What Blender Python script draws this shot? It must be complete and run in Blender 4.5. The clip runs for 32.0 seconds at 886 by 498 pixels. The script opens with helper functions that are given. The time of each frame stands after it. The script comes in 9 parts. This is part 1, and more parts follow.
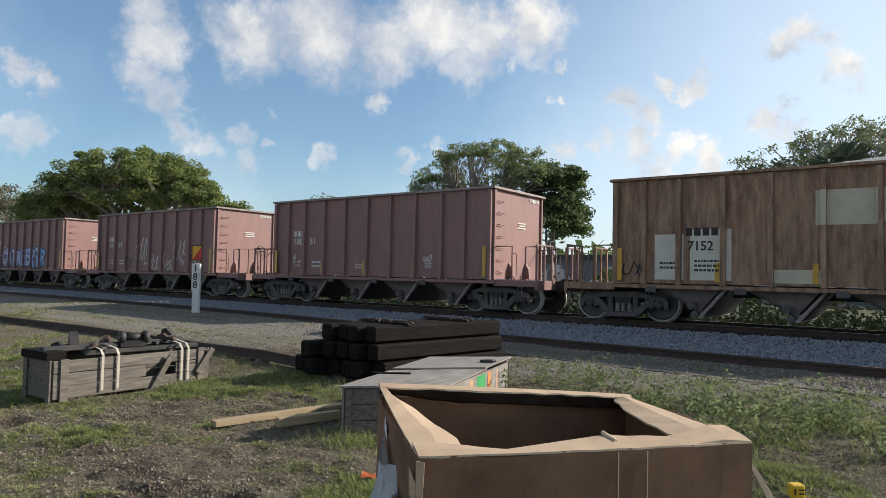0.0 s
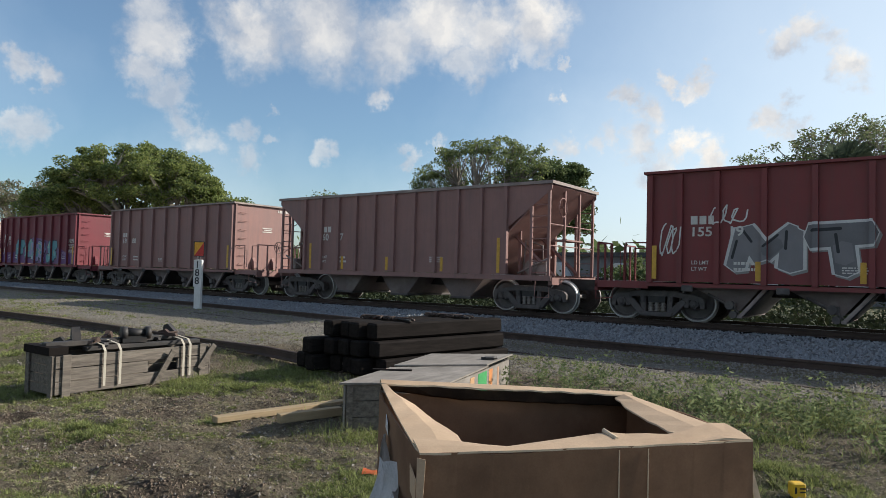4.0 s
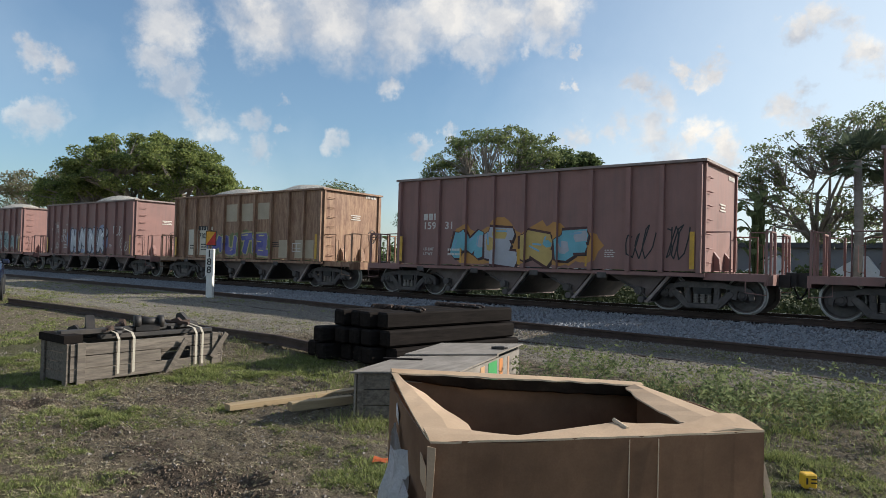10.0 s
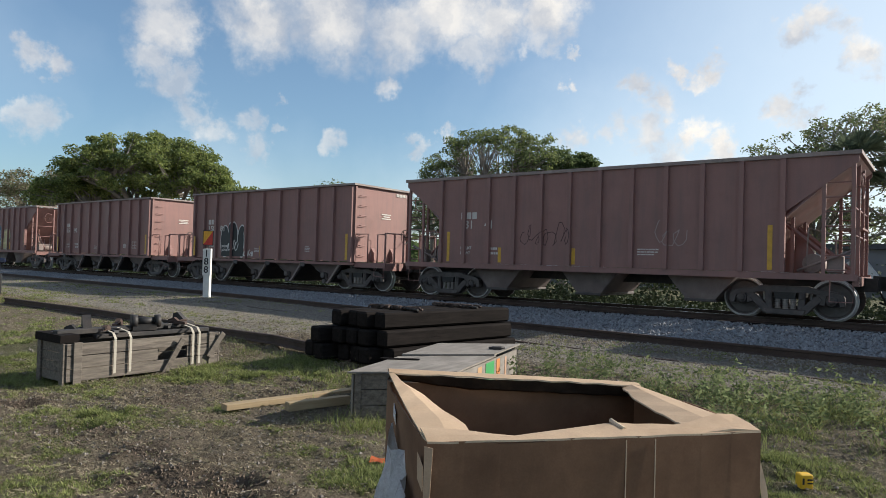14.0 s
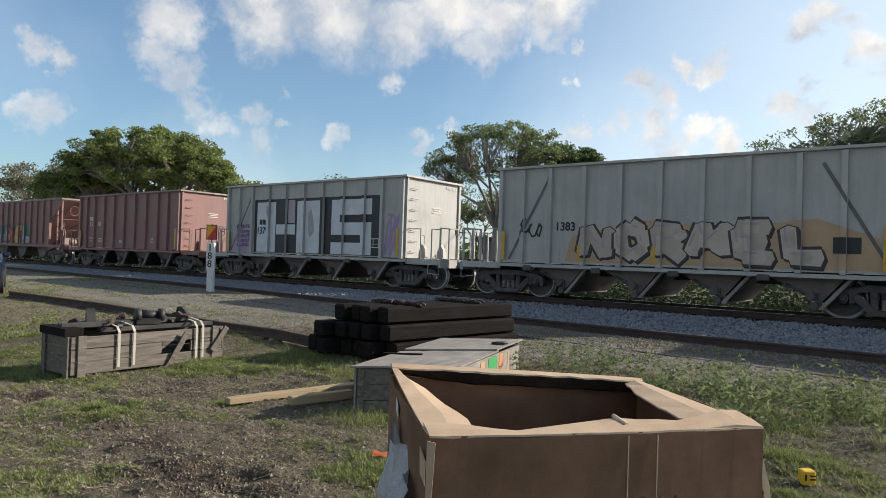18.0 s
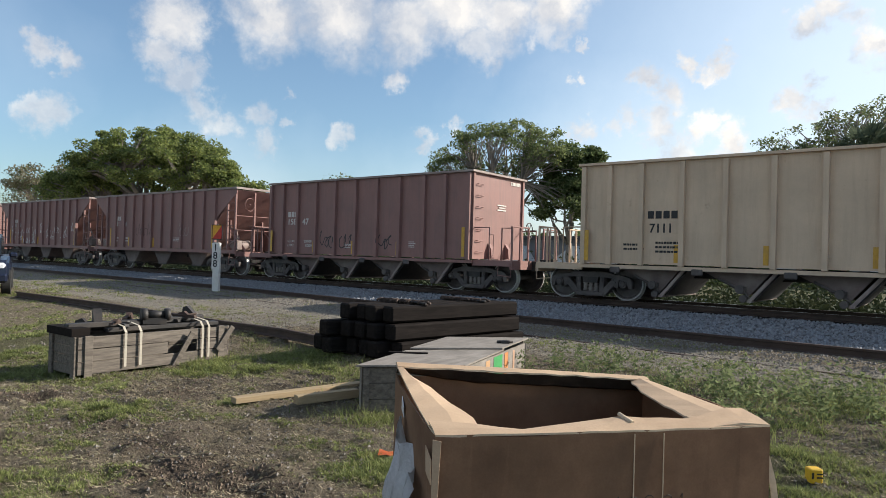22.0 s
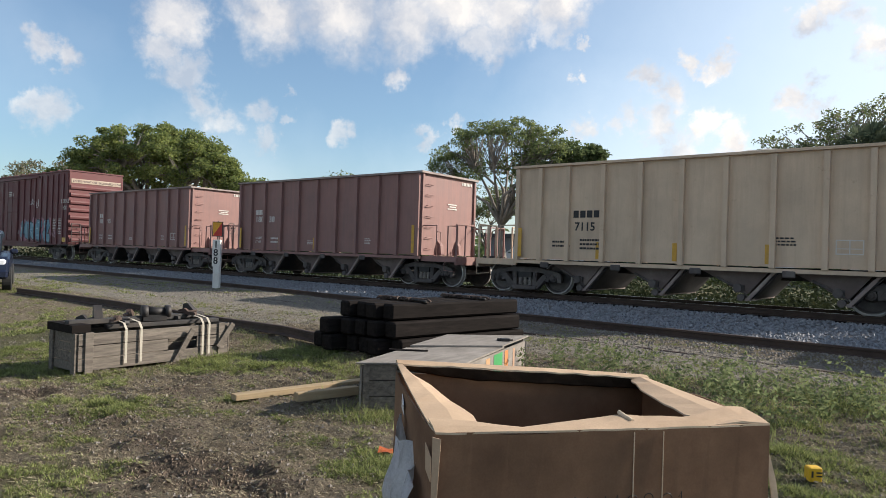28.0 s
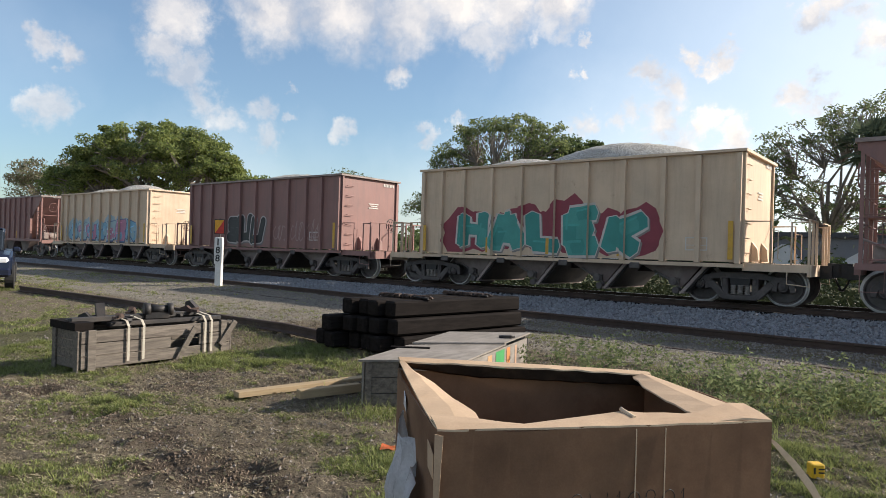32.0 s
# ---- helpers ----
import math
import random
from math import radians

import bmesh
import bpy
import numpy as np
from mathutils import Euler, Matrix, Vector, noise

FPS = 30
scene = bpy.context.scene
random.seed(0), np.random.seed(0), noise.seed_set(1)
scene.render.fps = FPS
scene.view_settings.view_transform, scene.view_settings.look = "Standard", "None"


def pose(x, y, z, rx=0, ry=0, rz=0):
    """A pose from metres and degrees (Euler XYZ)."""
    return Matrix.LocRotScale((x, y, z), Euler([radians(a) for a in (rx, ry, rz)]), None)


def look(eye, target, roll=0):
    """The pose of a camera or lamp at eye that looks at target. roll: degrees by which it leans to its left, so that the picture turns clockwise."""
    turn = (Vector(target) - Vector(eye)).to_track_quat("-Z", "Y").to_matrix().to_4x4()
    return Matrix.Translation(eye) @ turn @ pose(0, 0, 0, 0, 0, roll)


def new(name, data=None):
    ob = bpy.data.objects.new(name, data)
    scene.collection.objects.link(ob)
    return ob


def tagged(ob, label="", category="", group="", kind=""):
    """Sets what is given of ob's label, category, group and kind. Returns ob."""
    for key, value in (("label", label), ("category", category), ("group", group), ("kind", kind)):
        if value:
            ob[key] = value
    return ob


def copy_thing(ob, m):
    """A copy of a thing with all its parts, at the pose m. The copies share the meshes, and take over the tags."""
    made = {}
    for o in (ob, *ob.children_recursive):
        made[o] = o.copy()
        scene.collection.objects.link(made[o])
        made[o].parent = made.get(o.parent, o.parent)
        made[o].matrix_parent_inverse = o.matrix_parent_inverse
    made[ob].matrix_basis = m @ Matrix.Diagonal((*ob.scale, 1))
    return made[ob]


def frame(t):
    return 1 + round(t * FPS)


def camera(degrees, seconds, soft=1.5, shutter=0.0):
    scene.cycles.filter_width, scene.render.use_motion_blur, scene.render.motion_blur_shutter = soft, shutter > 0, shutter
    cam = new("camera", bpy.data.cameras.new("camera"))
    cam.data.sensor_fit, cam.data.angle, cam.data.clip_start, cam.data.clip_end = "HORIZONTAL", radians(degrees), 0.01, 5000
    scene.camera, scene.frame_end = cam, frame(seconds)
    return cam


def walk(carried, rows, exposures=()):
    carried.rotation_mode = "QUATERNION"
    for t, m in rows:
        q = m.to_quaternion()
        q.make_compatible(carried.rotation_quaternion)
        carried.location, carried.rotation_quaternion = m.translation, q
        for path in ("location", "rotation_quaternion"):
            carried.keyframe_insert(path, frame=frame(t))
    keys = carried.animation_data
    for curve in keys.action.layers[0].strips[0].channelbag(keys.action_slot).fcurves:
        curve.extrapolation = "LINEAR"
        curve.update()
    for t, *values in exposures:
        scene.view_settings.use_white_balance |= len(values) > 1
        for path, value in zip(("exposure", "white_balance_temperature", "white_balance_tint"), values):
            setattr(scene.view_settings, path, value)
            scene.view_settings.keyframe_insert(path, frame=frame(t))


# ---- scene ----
import collections
from mathutils.geometry import tessellate_polygon

EYE = (0.0, 0.0, 1.5)
RAIL = 0.472         # top of the main line's rails
TRACK = 17.30        # middle of the main line
cam = camera(67.5, 32.0, soft=0.6)
# seconds, heading, pitch, roll in degrees: a phone held by hand
TURNS = [
    (0, 126.45, 2.32, 1.23), (0.5, 126.55, 2.24, 1.20), (1, 126.55, 2.19, 1.30), (1.5, 126.54, 2.14, 1.32), (2, 126.52, 2.11, 1.35),
    (2.5, 126.58, 2.09, 1.41), (3, 126.61, 2.07, 1.42), (3.5, 126.59, 2.07, 1.46), (5.5, 126.75, 1.99, 1.54), (6, 127.34, 2.01, 1.54),
    (6.5, 127.40, 2.07, 1.62), (7, 127.30, 2.04, 1.63), (7.5, 127.20, 1.96, 1.60), (8, 127.09, 1.92, 1.62), (8.5, 127.01, 1.84, 1.61),
    (9, 127.18, 1.67, 1.57), (9.5, 127.29, 1.47, 1.65), (10, 127.48, 1.14, 1.56), (10.5, 127.37, 1.09, 1.59), (11, 127.38, 1.06, 1.74),
    (11.5, 127.32, 1.12, 1.65), (12, 127.31, 1.14, 1.74), (12.5, 127.26, 1.26, 1.83), (13, 127.39, 1.21, 1.74), (13.5, 127.31, 1.21, 1.73),
    (14, 127.26, 1.16, 1.67), (14.5, 127.26, 1.12, 1.68), (16.5, 127.25, 0.98, 1.72), (17, 127.37, 0.89, 1.70), (17.5, 127.45, 0.84, 1.74),
    (18, 127.52, 0.72, 1.86), (18.5, 127.46, 0.65, 1.83), (19, 127.41, 0.63, 1.86), (19.5, 127.46, 0.70, 1.80), (20, 127.47, 0.87, 1.83),
    (20.5, 128.12, 0.90, 1.83), (21, 128.04, 0.82, 1.63), (21.5, 127.97, 0.75, 1.63), (22, 127.94, 0.61, 1.63), (22.5, 127.92, 0.44, 1.56),
    (23, 127.88, 0.40, 1.63), (23.5, 127.87, 0.29, 1.61), (24, 127.86, 0.22, 1.59), (24.5, 127.88, 0.16, 1.63), (25, 128.13, 0.11, 1.78),
    (25.5, 128.09, 0.17, 1.75), (27.5, 127.96, 0.45, 1.78), (28, 127.97, 0.41, 1.80), (28.5, 127.97, 0.36, 1.78), (29, 127.99, 0.37, 1.75),
    (29.5, 128.02, 0.29, 1.74), (30, 128.03, 0.25, 1.74), (30.5, 128.02, 0.24, 1.74), (31, 128.04, 0.21, 1.72), (31.5, 128.05, 0.16, 1.72),
    (32, 128.12, 0.16, 1.69),
]


def held(heading, pitch, roll):
    return pose(*EYE, 90 + pitch, 0, heading - 90) @ pose(0, 0, 0, 0, 0, roll)


walk(cam, [(t, held(a, b, c)) for t, a, b, c in TURNS],
     exposures=((0, 0.50, 6250, 8), (3, 0.42, 6250, 8), (7, 0.40, 6300, 8), (13, 0.44, 6300, 8), (19, 0.55, 6350, 8), (23, 0.63, 6400, 9), (28, 0.65, 6450, 10), (30, 0.68, 6450, 10), (31, 0.86, 6500, 10), (32, 0.66, 6550, 11)))

# ---- light ----
SUN_HEADING, SUN_HEIGHT = 48.5, 27.5
sun_dir = Vector((math.cos(radians(SUN_HEADING)) * math.cos(radians(SUN_HEIGHT)),
                  math.sin(radians(SUN_HEADING)) * math.cos(radians(SUN_HEIGHT)), math.sin(radians(SUN_HEIGHT))))
sun = new("sun", bpy.data.lights.new("sun", "SUN"))
sun.data.energy, sun.data.angle, sun.data.color = 5.0, radians(0.6), (1.0, 0.915, 0.80)
sun.matrix_world = look(sun_dir * 50, (0, 0, 0))

world = bpy.data.worlds.new("sky")
scene.world = world
world.use_nodes = True


def build_sky():
    nt = world.node_tree
    nt.nodes.clear()
    N, L = nt.nodes.new, nt.links.new
    out, bg = N("ShaderNodeOutputWorld"), N("ShaderNodeBackground")
    sky = N("ShaderNodeTexSky")
    sky.sky_type, sky.sun_disc = "NISHITA", False
    sky.sun_elevation, sky.sun_rotation = radians(SUN_HEIGHT), radians(90 - SUN_HEADING)
    sky.air_density, sky.dust_density, sky.ozone_density = 1.0, 1.1, 2.2
    tc = N("ShaderNodeTexCoord")
    wob = N("ShaderNodeTexNoise")
    wob.inputs["Scale"].default_value, wob.inputs["Detail"].default_value, wob.inputs["Roughness"].default_value = 11.0, 9.0, 0.62
    L(tc.outputs["Generated"], wob.inputs["Vector"])
    sub = N("ShaderNodeVectorMath")
    sub.operation = "SUBTRACT"
    L(wob.outputs["Color"], sub.inputs[0])
    sub.inputs[1].default_value = (0.5, 0.5, 0.5)
    sc = N("ShaderNodeVectorMath")
    sc.operation = "SCALE"
    L(sub.outputs[0], sc.inputs[0])
    sc.inputs["Scale"].default_value = 0.10
    broad = N("ShaderNodeVectorMath")
    L(tc.outputs["Generated"], broad.inputs[0])
    L(sc.outputs[0], broad.inputs[1])
    # a finer curl for the ragged edges
    curl = N("ShaderNodeTexNoise")
    curl.inputs["Scale"].default_value, curl.inputs["Detail"].default_value, curl.inputs["Roughness"].default_value = 42.0, 8.0, 0.6
    L(tc.outputs["Generated"], curl.inputs["Vector"])
    sub2 = N("ShaderNodeVectorMath")
    sub2.operation = "SUBTRACT"
    L(curl.outputs["Color"], sub2.inputs[0])
    sub2.inputs[1].default_value = (0.5, 0.5, 0.5)
    sc2 = N("ShaderNodeVectorMath")
    sc2.operation = "SCALE"
    L(sub2.outputs[0], sc2.inputs[0])
    sc2.inputs["Scale"].default_value = 0.055
    add = N("ShaderNodeVectorMath")
    L(broad.outputs[0], add.inputs[0])
    L(sc2.outputs[0], add.inputs[1])
    # cloud heaps: heading, height, radius in degrees, strength
    cover = {}
    for az, el, rad, amt in CLOUDS:
        sort = "haze" if rad >= 9 and 0 < az < 180 else "cloud"
        last = cover.get(sort)
        d = Vector((math.cos(radians(az)) * math.cos(radians(el)), math.sin(radians(az)) * math.cos(radians(el)), math.sin(radians(el))))
        dot = N("ShaderNodeVectorMath")
        dot.operation = "DISTANCE"
        L(add.outputs[0] if sort == "cloud" else broad.outputs[0], dot.inputs[0])
        dot.inputs[1].default_value = d
        mr = N("ShaderNodeMapRange")
        mr.interpolation_type = "SMOOTHSTEP"
        mr.inputs["From Min"].default_value = radians(rad) * (1.25 if rad < 6 else 1.5)
        mr.inputs["From Max"].default_value = radians(rad) * (0.3 if rad < 6 else 0.1)
        mr.inputs["To Max"].default_value = amt
        L(dot.outputs["Value"], mr.inputs["Value"])
        if last is None:
            last = mr.outputs[0]
        else:
            mx = N("ShaderNodeMath")
            mx.operation = "MAXIMUM"
            L(last, mx.inputs[0])
            L(mr.outputs[0], mx.inputs[1])
            last = mx.outputs[0]
        cover[sort] = last
    # thin veil over the whole sky
    veil = N("ShaderNodeTexNoise")
    veil.inputs["Scale"].default_value, veil.inputs["Detail"].default_value = 2.6, 7.0
    L(tc.outputs["Generated"], veil.inputs["Vector"])
    vr = N("ShaderNodeMapRange")
    vr.inputs["From Min"].default_value, vr.inputs["From Max"].default_value = 0.45, 0.8
    vr.inputs["To Min"].default_value, vr.inputs["To Max"].default_value = 0.04, 0.28
    L(veil.outputs["Fac"], vr.inputs["Value"])
    mx = N("ShaderNodeMath")
    mx.operation = "MAXIMUM"
    L(cover["haze"], mx.inputs[0])
    L(vr.outputs[0], mx.inputs[1])
    tone = N("ShaderNodeTexNoise")
    tone.inputs["Scale"].default_value, tone.inputs["Detail"].default_value = 13.0, 7.0
    L(broad.outputs[0], tone.inputs["Vector"])
    ramp = N("ShaderNodeMix")
    ramp.data_type = "RGBA"
    ramp.inputs["A"].default_value = (4.3, 4.4, 4.75, 1)
    ramp.inputs["B"].default_value = (8.3, 7.6, 6.8, 1)
    tone_r = N("ShaderNodeMapRange")
    tone_r.inputs["From Min"].default_value, tone_r.inputs["From Max"].default_value = 0.36, 0.64
    L(tone.outputs["Fac"], tone_r.inputs["Value"])
    L(tone_r.outputs[0], ramp.inputs["Factor"])
    mix = N("ShaderNodeMix")
    mix.data_type = "RGBA"
    L(mx.outputs[0], mix.inputs["Factor"])
    tint = N("ShaderNodeVectorMath")
    tint.operation = "MULTIPLY"
    L(sky.outputs["Color"], tint.inputs[0])
    tint.inputs[1].default_value = (0.93, 1.03, 1.05)
    L(tint.outputs[0], mix.inputs["A"])
    mix.inputs["B"].default_value = (6.9, 7.5, 8.0, 1)
    top = N("ShaderNodeMix")
    top.data_type = "RGBA"
    L(cover["cloud"], top.inputs["Factor"])
    L(mix.outputs["Result"], top.inputs["A"])
    L(ramp.outputs["Result"], top.inputs["B"])
    L(top.outputs["Result"], bg.inputs["Color"])
    bg.inputs["Strength"].default_value = 0.097
    L(bg.outputs[0], out.inputs[0])


CLOUDS = [
    (143.0, 19.0, 3.488, 0.85), (137.5, 20.2, 4.142, 0.8), (132.0, 19.3, 3.379, 0.75), (127.7, 21.0, 4.142, 0.8), (123.2, 20.2, 3.161, 0.8),
    (118.7, 21.0, 3.161, 0.9), (125.1, 17.7, 1.853, 0.6), (119.3, 18.2, 1.635, 0.6), (150.4, 17.6, 2.616, 0.75), (151.4, 14.9, 2.071, 0.7),
    (149.5, 13.5, 1.853, 0.6), (148.3, 11.8, 1.635, 0.55), (147.0, 10.0, 1.417, 0.5), (150.5, 19.5, 2.18, 0.6), (158.8, 13.9, 1.308, 0.75),
    (159.0, 9.5, 1.635, 0.6), (160.0, 10.1, 1.09, 0.5), (132.7, 15.4, 1.308, 0.7), (143.9, 11.2, 1.199, 0.5), (143.4, 8.9, 1.308, 0.5),
    (136.5, 9.3, 1.09, 0.5), (141.2, 12.5, 0.545, 0.4), (141.3, 10.7, 0.545, 0.4), (111.3, 14.4, 1.308, 0.9), (109.7, 13.0, 1.417, 0.9),
    (110.4, 10.7, 1.526, 0.8), (108.1, 15.9, 0.981, 0.9), (105.6, 16.0, 1.199, 0.95), (106.6, 15.3, 0.981, 0.8), (106.9, 10.7, 1.526, 0.95),
    (104.8, 9.4, 1.526, 0.95), (108.5, 8.6, 1.635, 0.75), (99.6, 17.9, 1.308, 0.9), (98.1, 18.6, 1.526, 0.9), (95.2, 16.0, 1.526, 0.9),
    (96.2, 17.4, 1.09, 0.7), (100.0, 12.6, 1.308, 0.9), (98.8, 12.1, 0.981, 0.7), (115.8, 11.1, 1.199, 0.7), (113.0, 11.5, 0.981, 0.6),
    (117.0, 14.5, 0.654, 0.7), (104.3, 17.6, 0.545, 0.6), (129.9, 10.7, 0.981, 0.55), (127.4, 11.0, 0.872, 0.5), (116.5, 17.2, 0.545, 0.6),

    (234.6, 13.6, 7, 0.6), (192.7, 29.5, 11, 0.8), (21.3, 20.1, 8, 0.6), (219.2, 14.3, 6, 0.8), (36.9, 49.7, 10, 0.6),
    (253.4, 42.6, 10, 0.8), (49.2, 12.7, 9, 0.7), (309.8, 19.4, 8, 0.5), (62.1, 53.2, 8, 0.6), (55.6, 37.9, 11, 0.8),
    (309.9, 33.3, 9, 0.7), (216.4, 24.3, 11, 0.5), (187.9, 41.8, 6, 0.7), (298.7, 29.1, 12, 0.6), (281.1, 21.3, 9, 0.6),
    (265.4, 49.3, 7, 0.7), (54.6, 12.7, 4.36, 0.6), (21.5, 40.1, 6, 0.6), (220.0, 32.3, 4.36, 0.7), (53.0, 57.9, 10, 0.8),
    (180.3, 23.8, 12, 0.8), (281.3, 59.7, 9, 0.8), (248.6, 19.1, 8, 0.5), (272.7, 60.4, 7, 0.5), (187.1, 17.4, 10, 0.6),
    (247.6, 13.9, 12, 0.6),
    (86.4, 9.0, 30, 0.7), (72.5, 24.3, 26, 0.7), (107.5, 4.8, 16, 0.6), (98.9, 14.6, 12, 0.5), (127.4, 1.6, 9, 0.35), (147.4, 1.7, 9, 0.35),
]
build_sky()

# ---- materials ----


def nodes_of(name):
    m = bpy.data.materials.new(name)
    m.use_nodes = True
    nt = m.node_tree
    return m, nt, nt.nodes.new, nt.links.new, nt.nodes["Principled BSDF"]


def rgb(c):
    return (*c, 1.0)


def dim(c, k):
    return tuple(min(1.0, v * k) for v in c)


def noise_fac(nt, vec, scale, lo, hi, detail=5.0, rough=0.6):
    n = nt.nodes.new("ShaderNodeTexNoise")
    n.inputs["Scale"].default_value, n.inputs["Detail"].default_value, n.inputs["Roughness"].default_value = scale, detail, rough
    nt.links.new(vec, n.inputs["Vector"])
    r = nt.nodes.new("ShaderNodeMapRange")
    r.inputs["From Min"].default_value, r.inputs["From Max"].default_value = lo, hi
    nt.links.new(n.outputs["Fac"], r.inputs["Value"])
    return r.outputs[0], n.outputs["Fac"]


def blend(nt, fac, a, b):
    m = nt.nodes.new("ShaderNodeMix")
    m.data_type = "RGBA"
    if isinstance(fac, float):
        m.inputs["Factor"].default_value = fac
    else:
        nt.links.new(fac, m.inputs["Factor"])
    for v, k in ((a, "A"), (b, "B")):
        if isinstance(v, tuple):
            m.inputs[k].default_value = rgb(v)
        else:
            nt.links.new(v, m.inputs[k])
    return m.outputs["Result"]


def times(nt, a, k):
    m = nt.nodes.new("ShaderNodeMath")
    m.operation = "MULTIPLY"
    nt.links.new(a, m.inputs[0])
    if isinstance(k, float):
        m.inputs[1].default_value = k
    else:
        nt.links.new(k, m.inputs[1])
    return m.outputs[0]


def coords(nt, stretch=(1, 1, 1), per_object=True):
    tc = nt.nodes.new("ShaderNodeTexCoord")
    mp = nt.nodes.new("ShaderNodeMapping")
    mp.inputs["Scale"].default_value = stretch
    if per_object:
        oi = nt.nodes.new("ShaderNodeObjectInfo")
        k = nt.nodes.new("ShaderNodeMath")
        k.operation = "MULTIPLY"
        k.inputs[1].default_value = 50.0
        nt.links.new(oi.outputs["Random"], k.inputs[0])
        nt.links.new(k.outputs[0], mp.inputs["Location"])
    nt.links.new(tc.outputs["Object"], mp.inputs["Vector"])
    return mp.outputs[0]


def bumped(nt, bsdf, height, strength, distance):
    b = nt.nodes.new("ShaderNodeBump")
    b.inputs["Strength"].default_value, b.inputs["Distance"].default_value = strength, distance
    nt.links.new(height, b.inputs["Height"])
    nt.links.new(b.outputs[0], bsdf.inputs["Normal"])


def surface(name, col, rough=0.7, metal=0.0, var=0.25, scale=6.0, fine=60.0, bump=0.2, dist=0.004, stain=None, amount=0.4, spec=0.5):
    """A plain worn surface: blotches, grain, some stain and a fine relief."""
    m, nt, N, L, b = nodes_of(name)
    v = coords(nt)
    f1, _ = noise_fac(nt, v, scale, 0.3, 0.7)
    f2, raw = noise_fac(nt, v, fine, 0.25, 0.75)
    c = blend(nt, f1, dim(col, 1 - var), dim(col, 1 + var))
    c = blend(nt, times(nt, f2, 0.35), c, dim(col, 0.55))
    if stain:
        f3, _ = noise_fac(nt, v, scale * 0.45, 0.5, 0.68, 8.0, 0.7)
        c = blend(nt, times(nt, f3, amount), c, stain)
    L(c, b.inputs["Base Color"])
    b.inputs["Roughness"].default_value, b.inputs["Metallic"].default_value = rough, metal
    b.inputs["Specular IOR Level"].default_value = spec
    bumped(nt, b, raw, bump, dist)
    return m


def car_paint(name, col, grime=(0.10, 0.075, 0.06), rust=(0.16, 0.06, 0.03), dirt=0.35, rusty=0.12, rough=0.55, lo=0.56, runs=False):
    """Weathered paint on steel: faded patches, run-down streaks, rust and dust."""
    m, nt, N, L, b = nodes_of(name)
    v = coords(nt)
    vs = coords(nt, (3.2, 3.2, 0.28))
    f1, _ = noise_fac(nt, v, 0.9, 0.3, 0.7, 6.0)
    c = blend(nt, f1, dim(col, 0.86), dim(col, 1.14))
    st, _ = noise_fac(nt, vs, 2.2, 0.46, 0.75, 7.0, 0.65)
    c = blend(nt, times(nt, st, dirt), c, grime)
    ru, raw = noise_fac(nt, coords(nt, (2.2, 2.2, 0.5)) if runs else v, 3.0, lo, lo + (0.2 if runs else 0.1), 10.0, 0.76)
    c = blend(nt, times(nt, ru, rusty), c, rust)
    sp, fine = noise_fac(nt, v, 45.0, 0.3, 0.8, 4.0)
    c = blend(nt, times(nt, sp, 0.16), c, dim(col, 0.6))
    L(c, b.inputs["Base Color"])
    rr = N("ShaderNodeMapRange")
    L(f1, rr.inputs["Value"])
    rr.inputs["To Min"].default_value, rr.inputs["To Max"].default_value = rough - 0.08, rough + 0.2
    L(rr.outputs[0], b.inputs["Roughness"])
    b.inputs["Specular IOR Level"].default_value = 0.35
    wav, rw = noise_fac(nt, v, 1.4, 0.3, 0.7, 2.0)
    bumped(nt, b, rw, 0.25, 0.02)
    return m


def wood(name, col, dark, stretch=(14, 1.2, 14), rough=0.8, spec=0.25):
    m, nt, N, L, b = nodes_of(name)
    v = coords(nt, stretch)
    f1, raw = noise_fac(nt, v, 2.2, 0.3, 0.72, 8.0, 0.65)
    w = coords(nt)
    f2, _ = noise_fac(nt, w, 2.5, 0.45, 0.75)
    oi = N("ShaderNodeObjectInfo")
    c = blend(nt, f1, dark, col)
    c = blend(nt, times(nt, f2, 0.5), c, dim(col, 0.45))
    c = blend(nt, times(nt, oi.outputs["Random"], 0.45), c, dim(col, 0.6))
    L(c, b.inputs["Base Color"])
    b.inputs["Roughness"].default_value = rough
    b.inputs["Specular IOR Level"].default_value = spec
    bumped(nt, b, raw, 0.5, 0.006)
    return m


def leafy(name, col, warm, thin=0.35):
    """Leaves: each its own shade, some light passing through."""
    m, nt, N, L, b = nodes_of(name)
    geo = N("ShaderNodeNewGeometry")
    c = blend(nt, geo.outputs["Random Per Island"], col, warm)
    v = coords(nt, per_object=False)
    f, _ = noise_fac(nt, v, 0.5, 0.35, 0.7)
    c = blend(nt, times(nt, f, 0.5), c, dim(col, 0.6))
    L(c, b.inputs["Base Color"])
    b.inputs["Roughness"].default_value = 0.75
    b.inputs["Specular IOR Level"].default_value = 0.1
    tr = N("ShaderNodeBsdfTranslucent")
    L(c, tr.inputs["Color"])
    mx = N("ShaderNodeMixShader")
    mx.inputs[0].default_value = thin
    L(b.outputs[0], mx.inputs[1])
    L(tr.outputs[0], mx.inputs[2])
    L(mx.outputs[0], nt.nodes["Material Output"].inputs["Surface"])
    return m


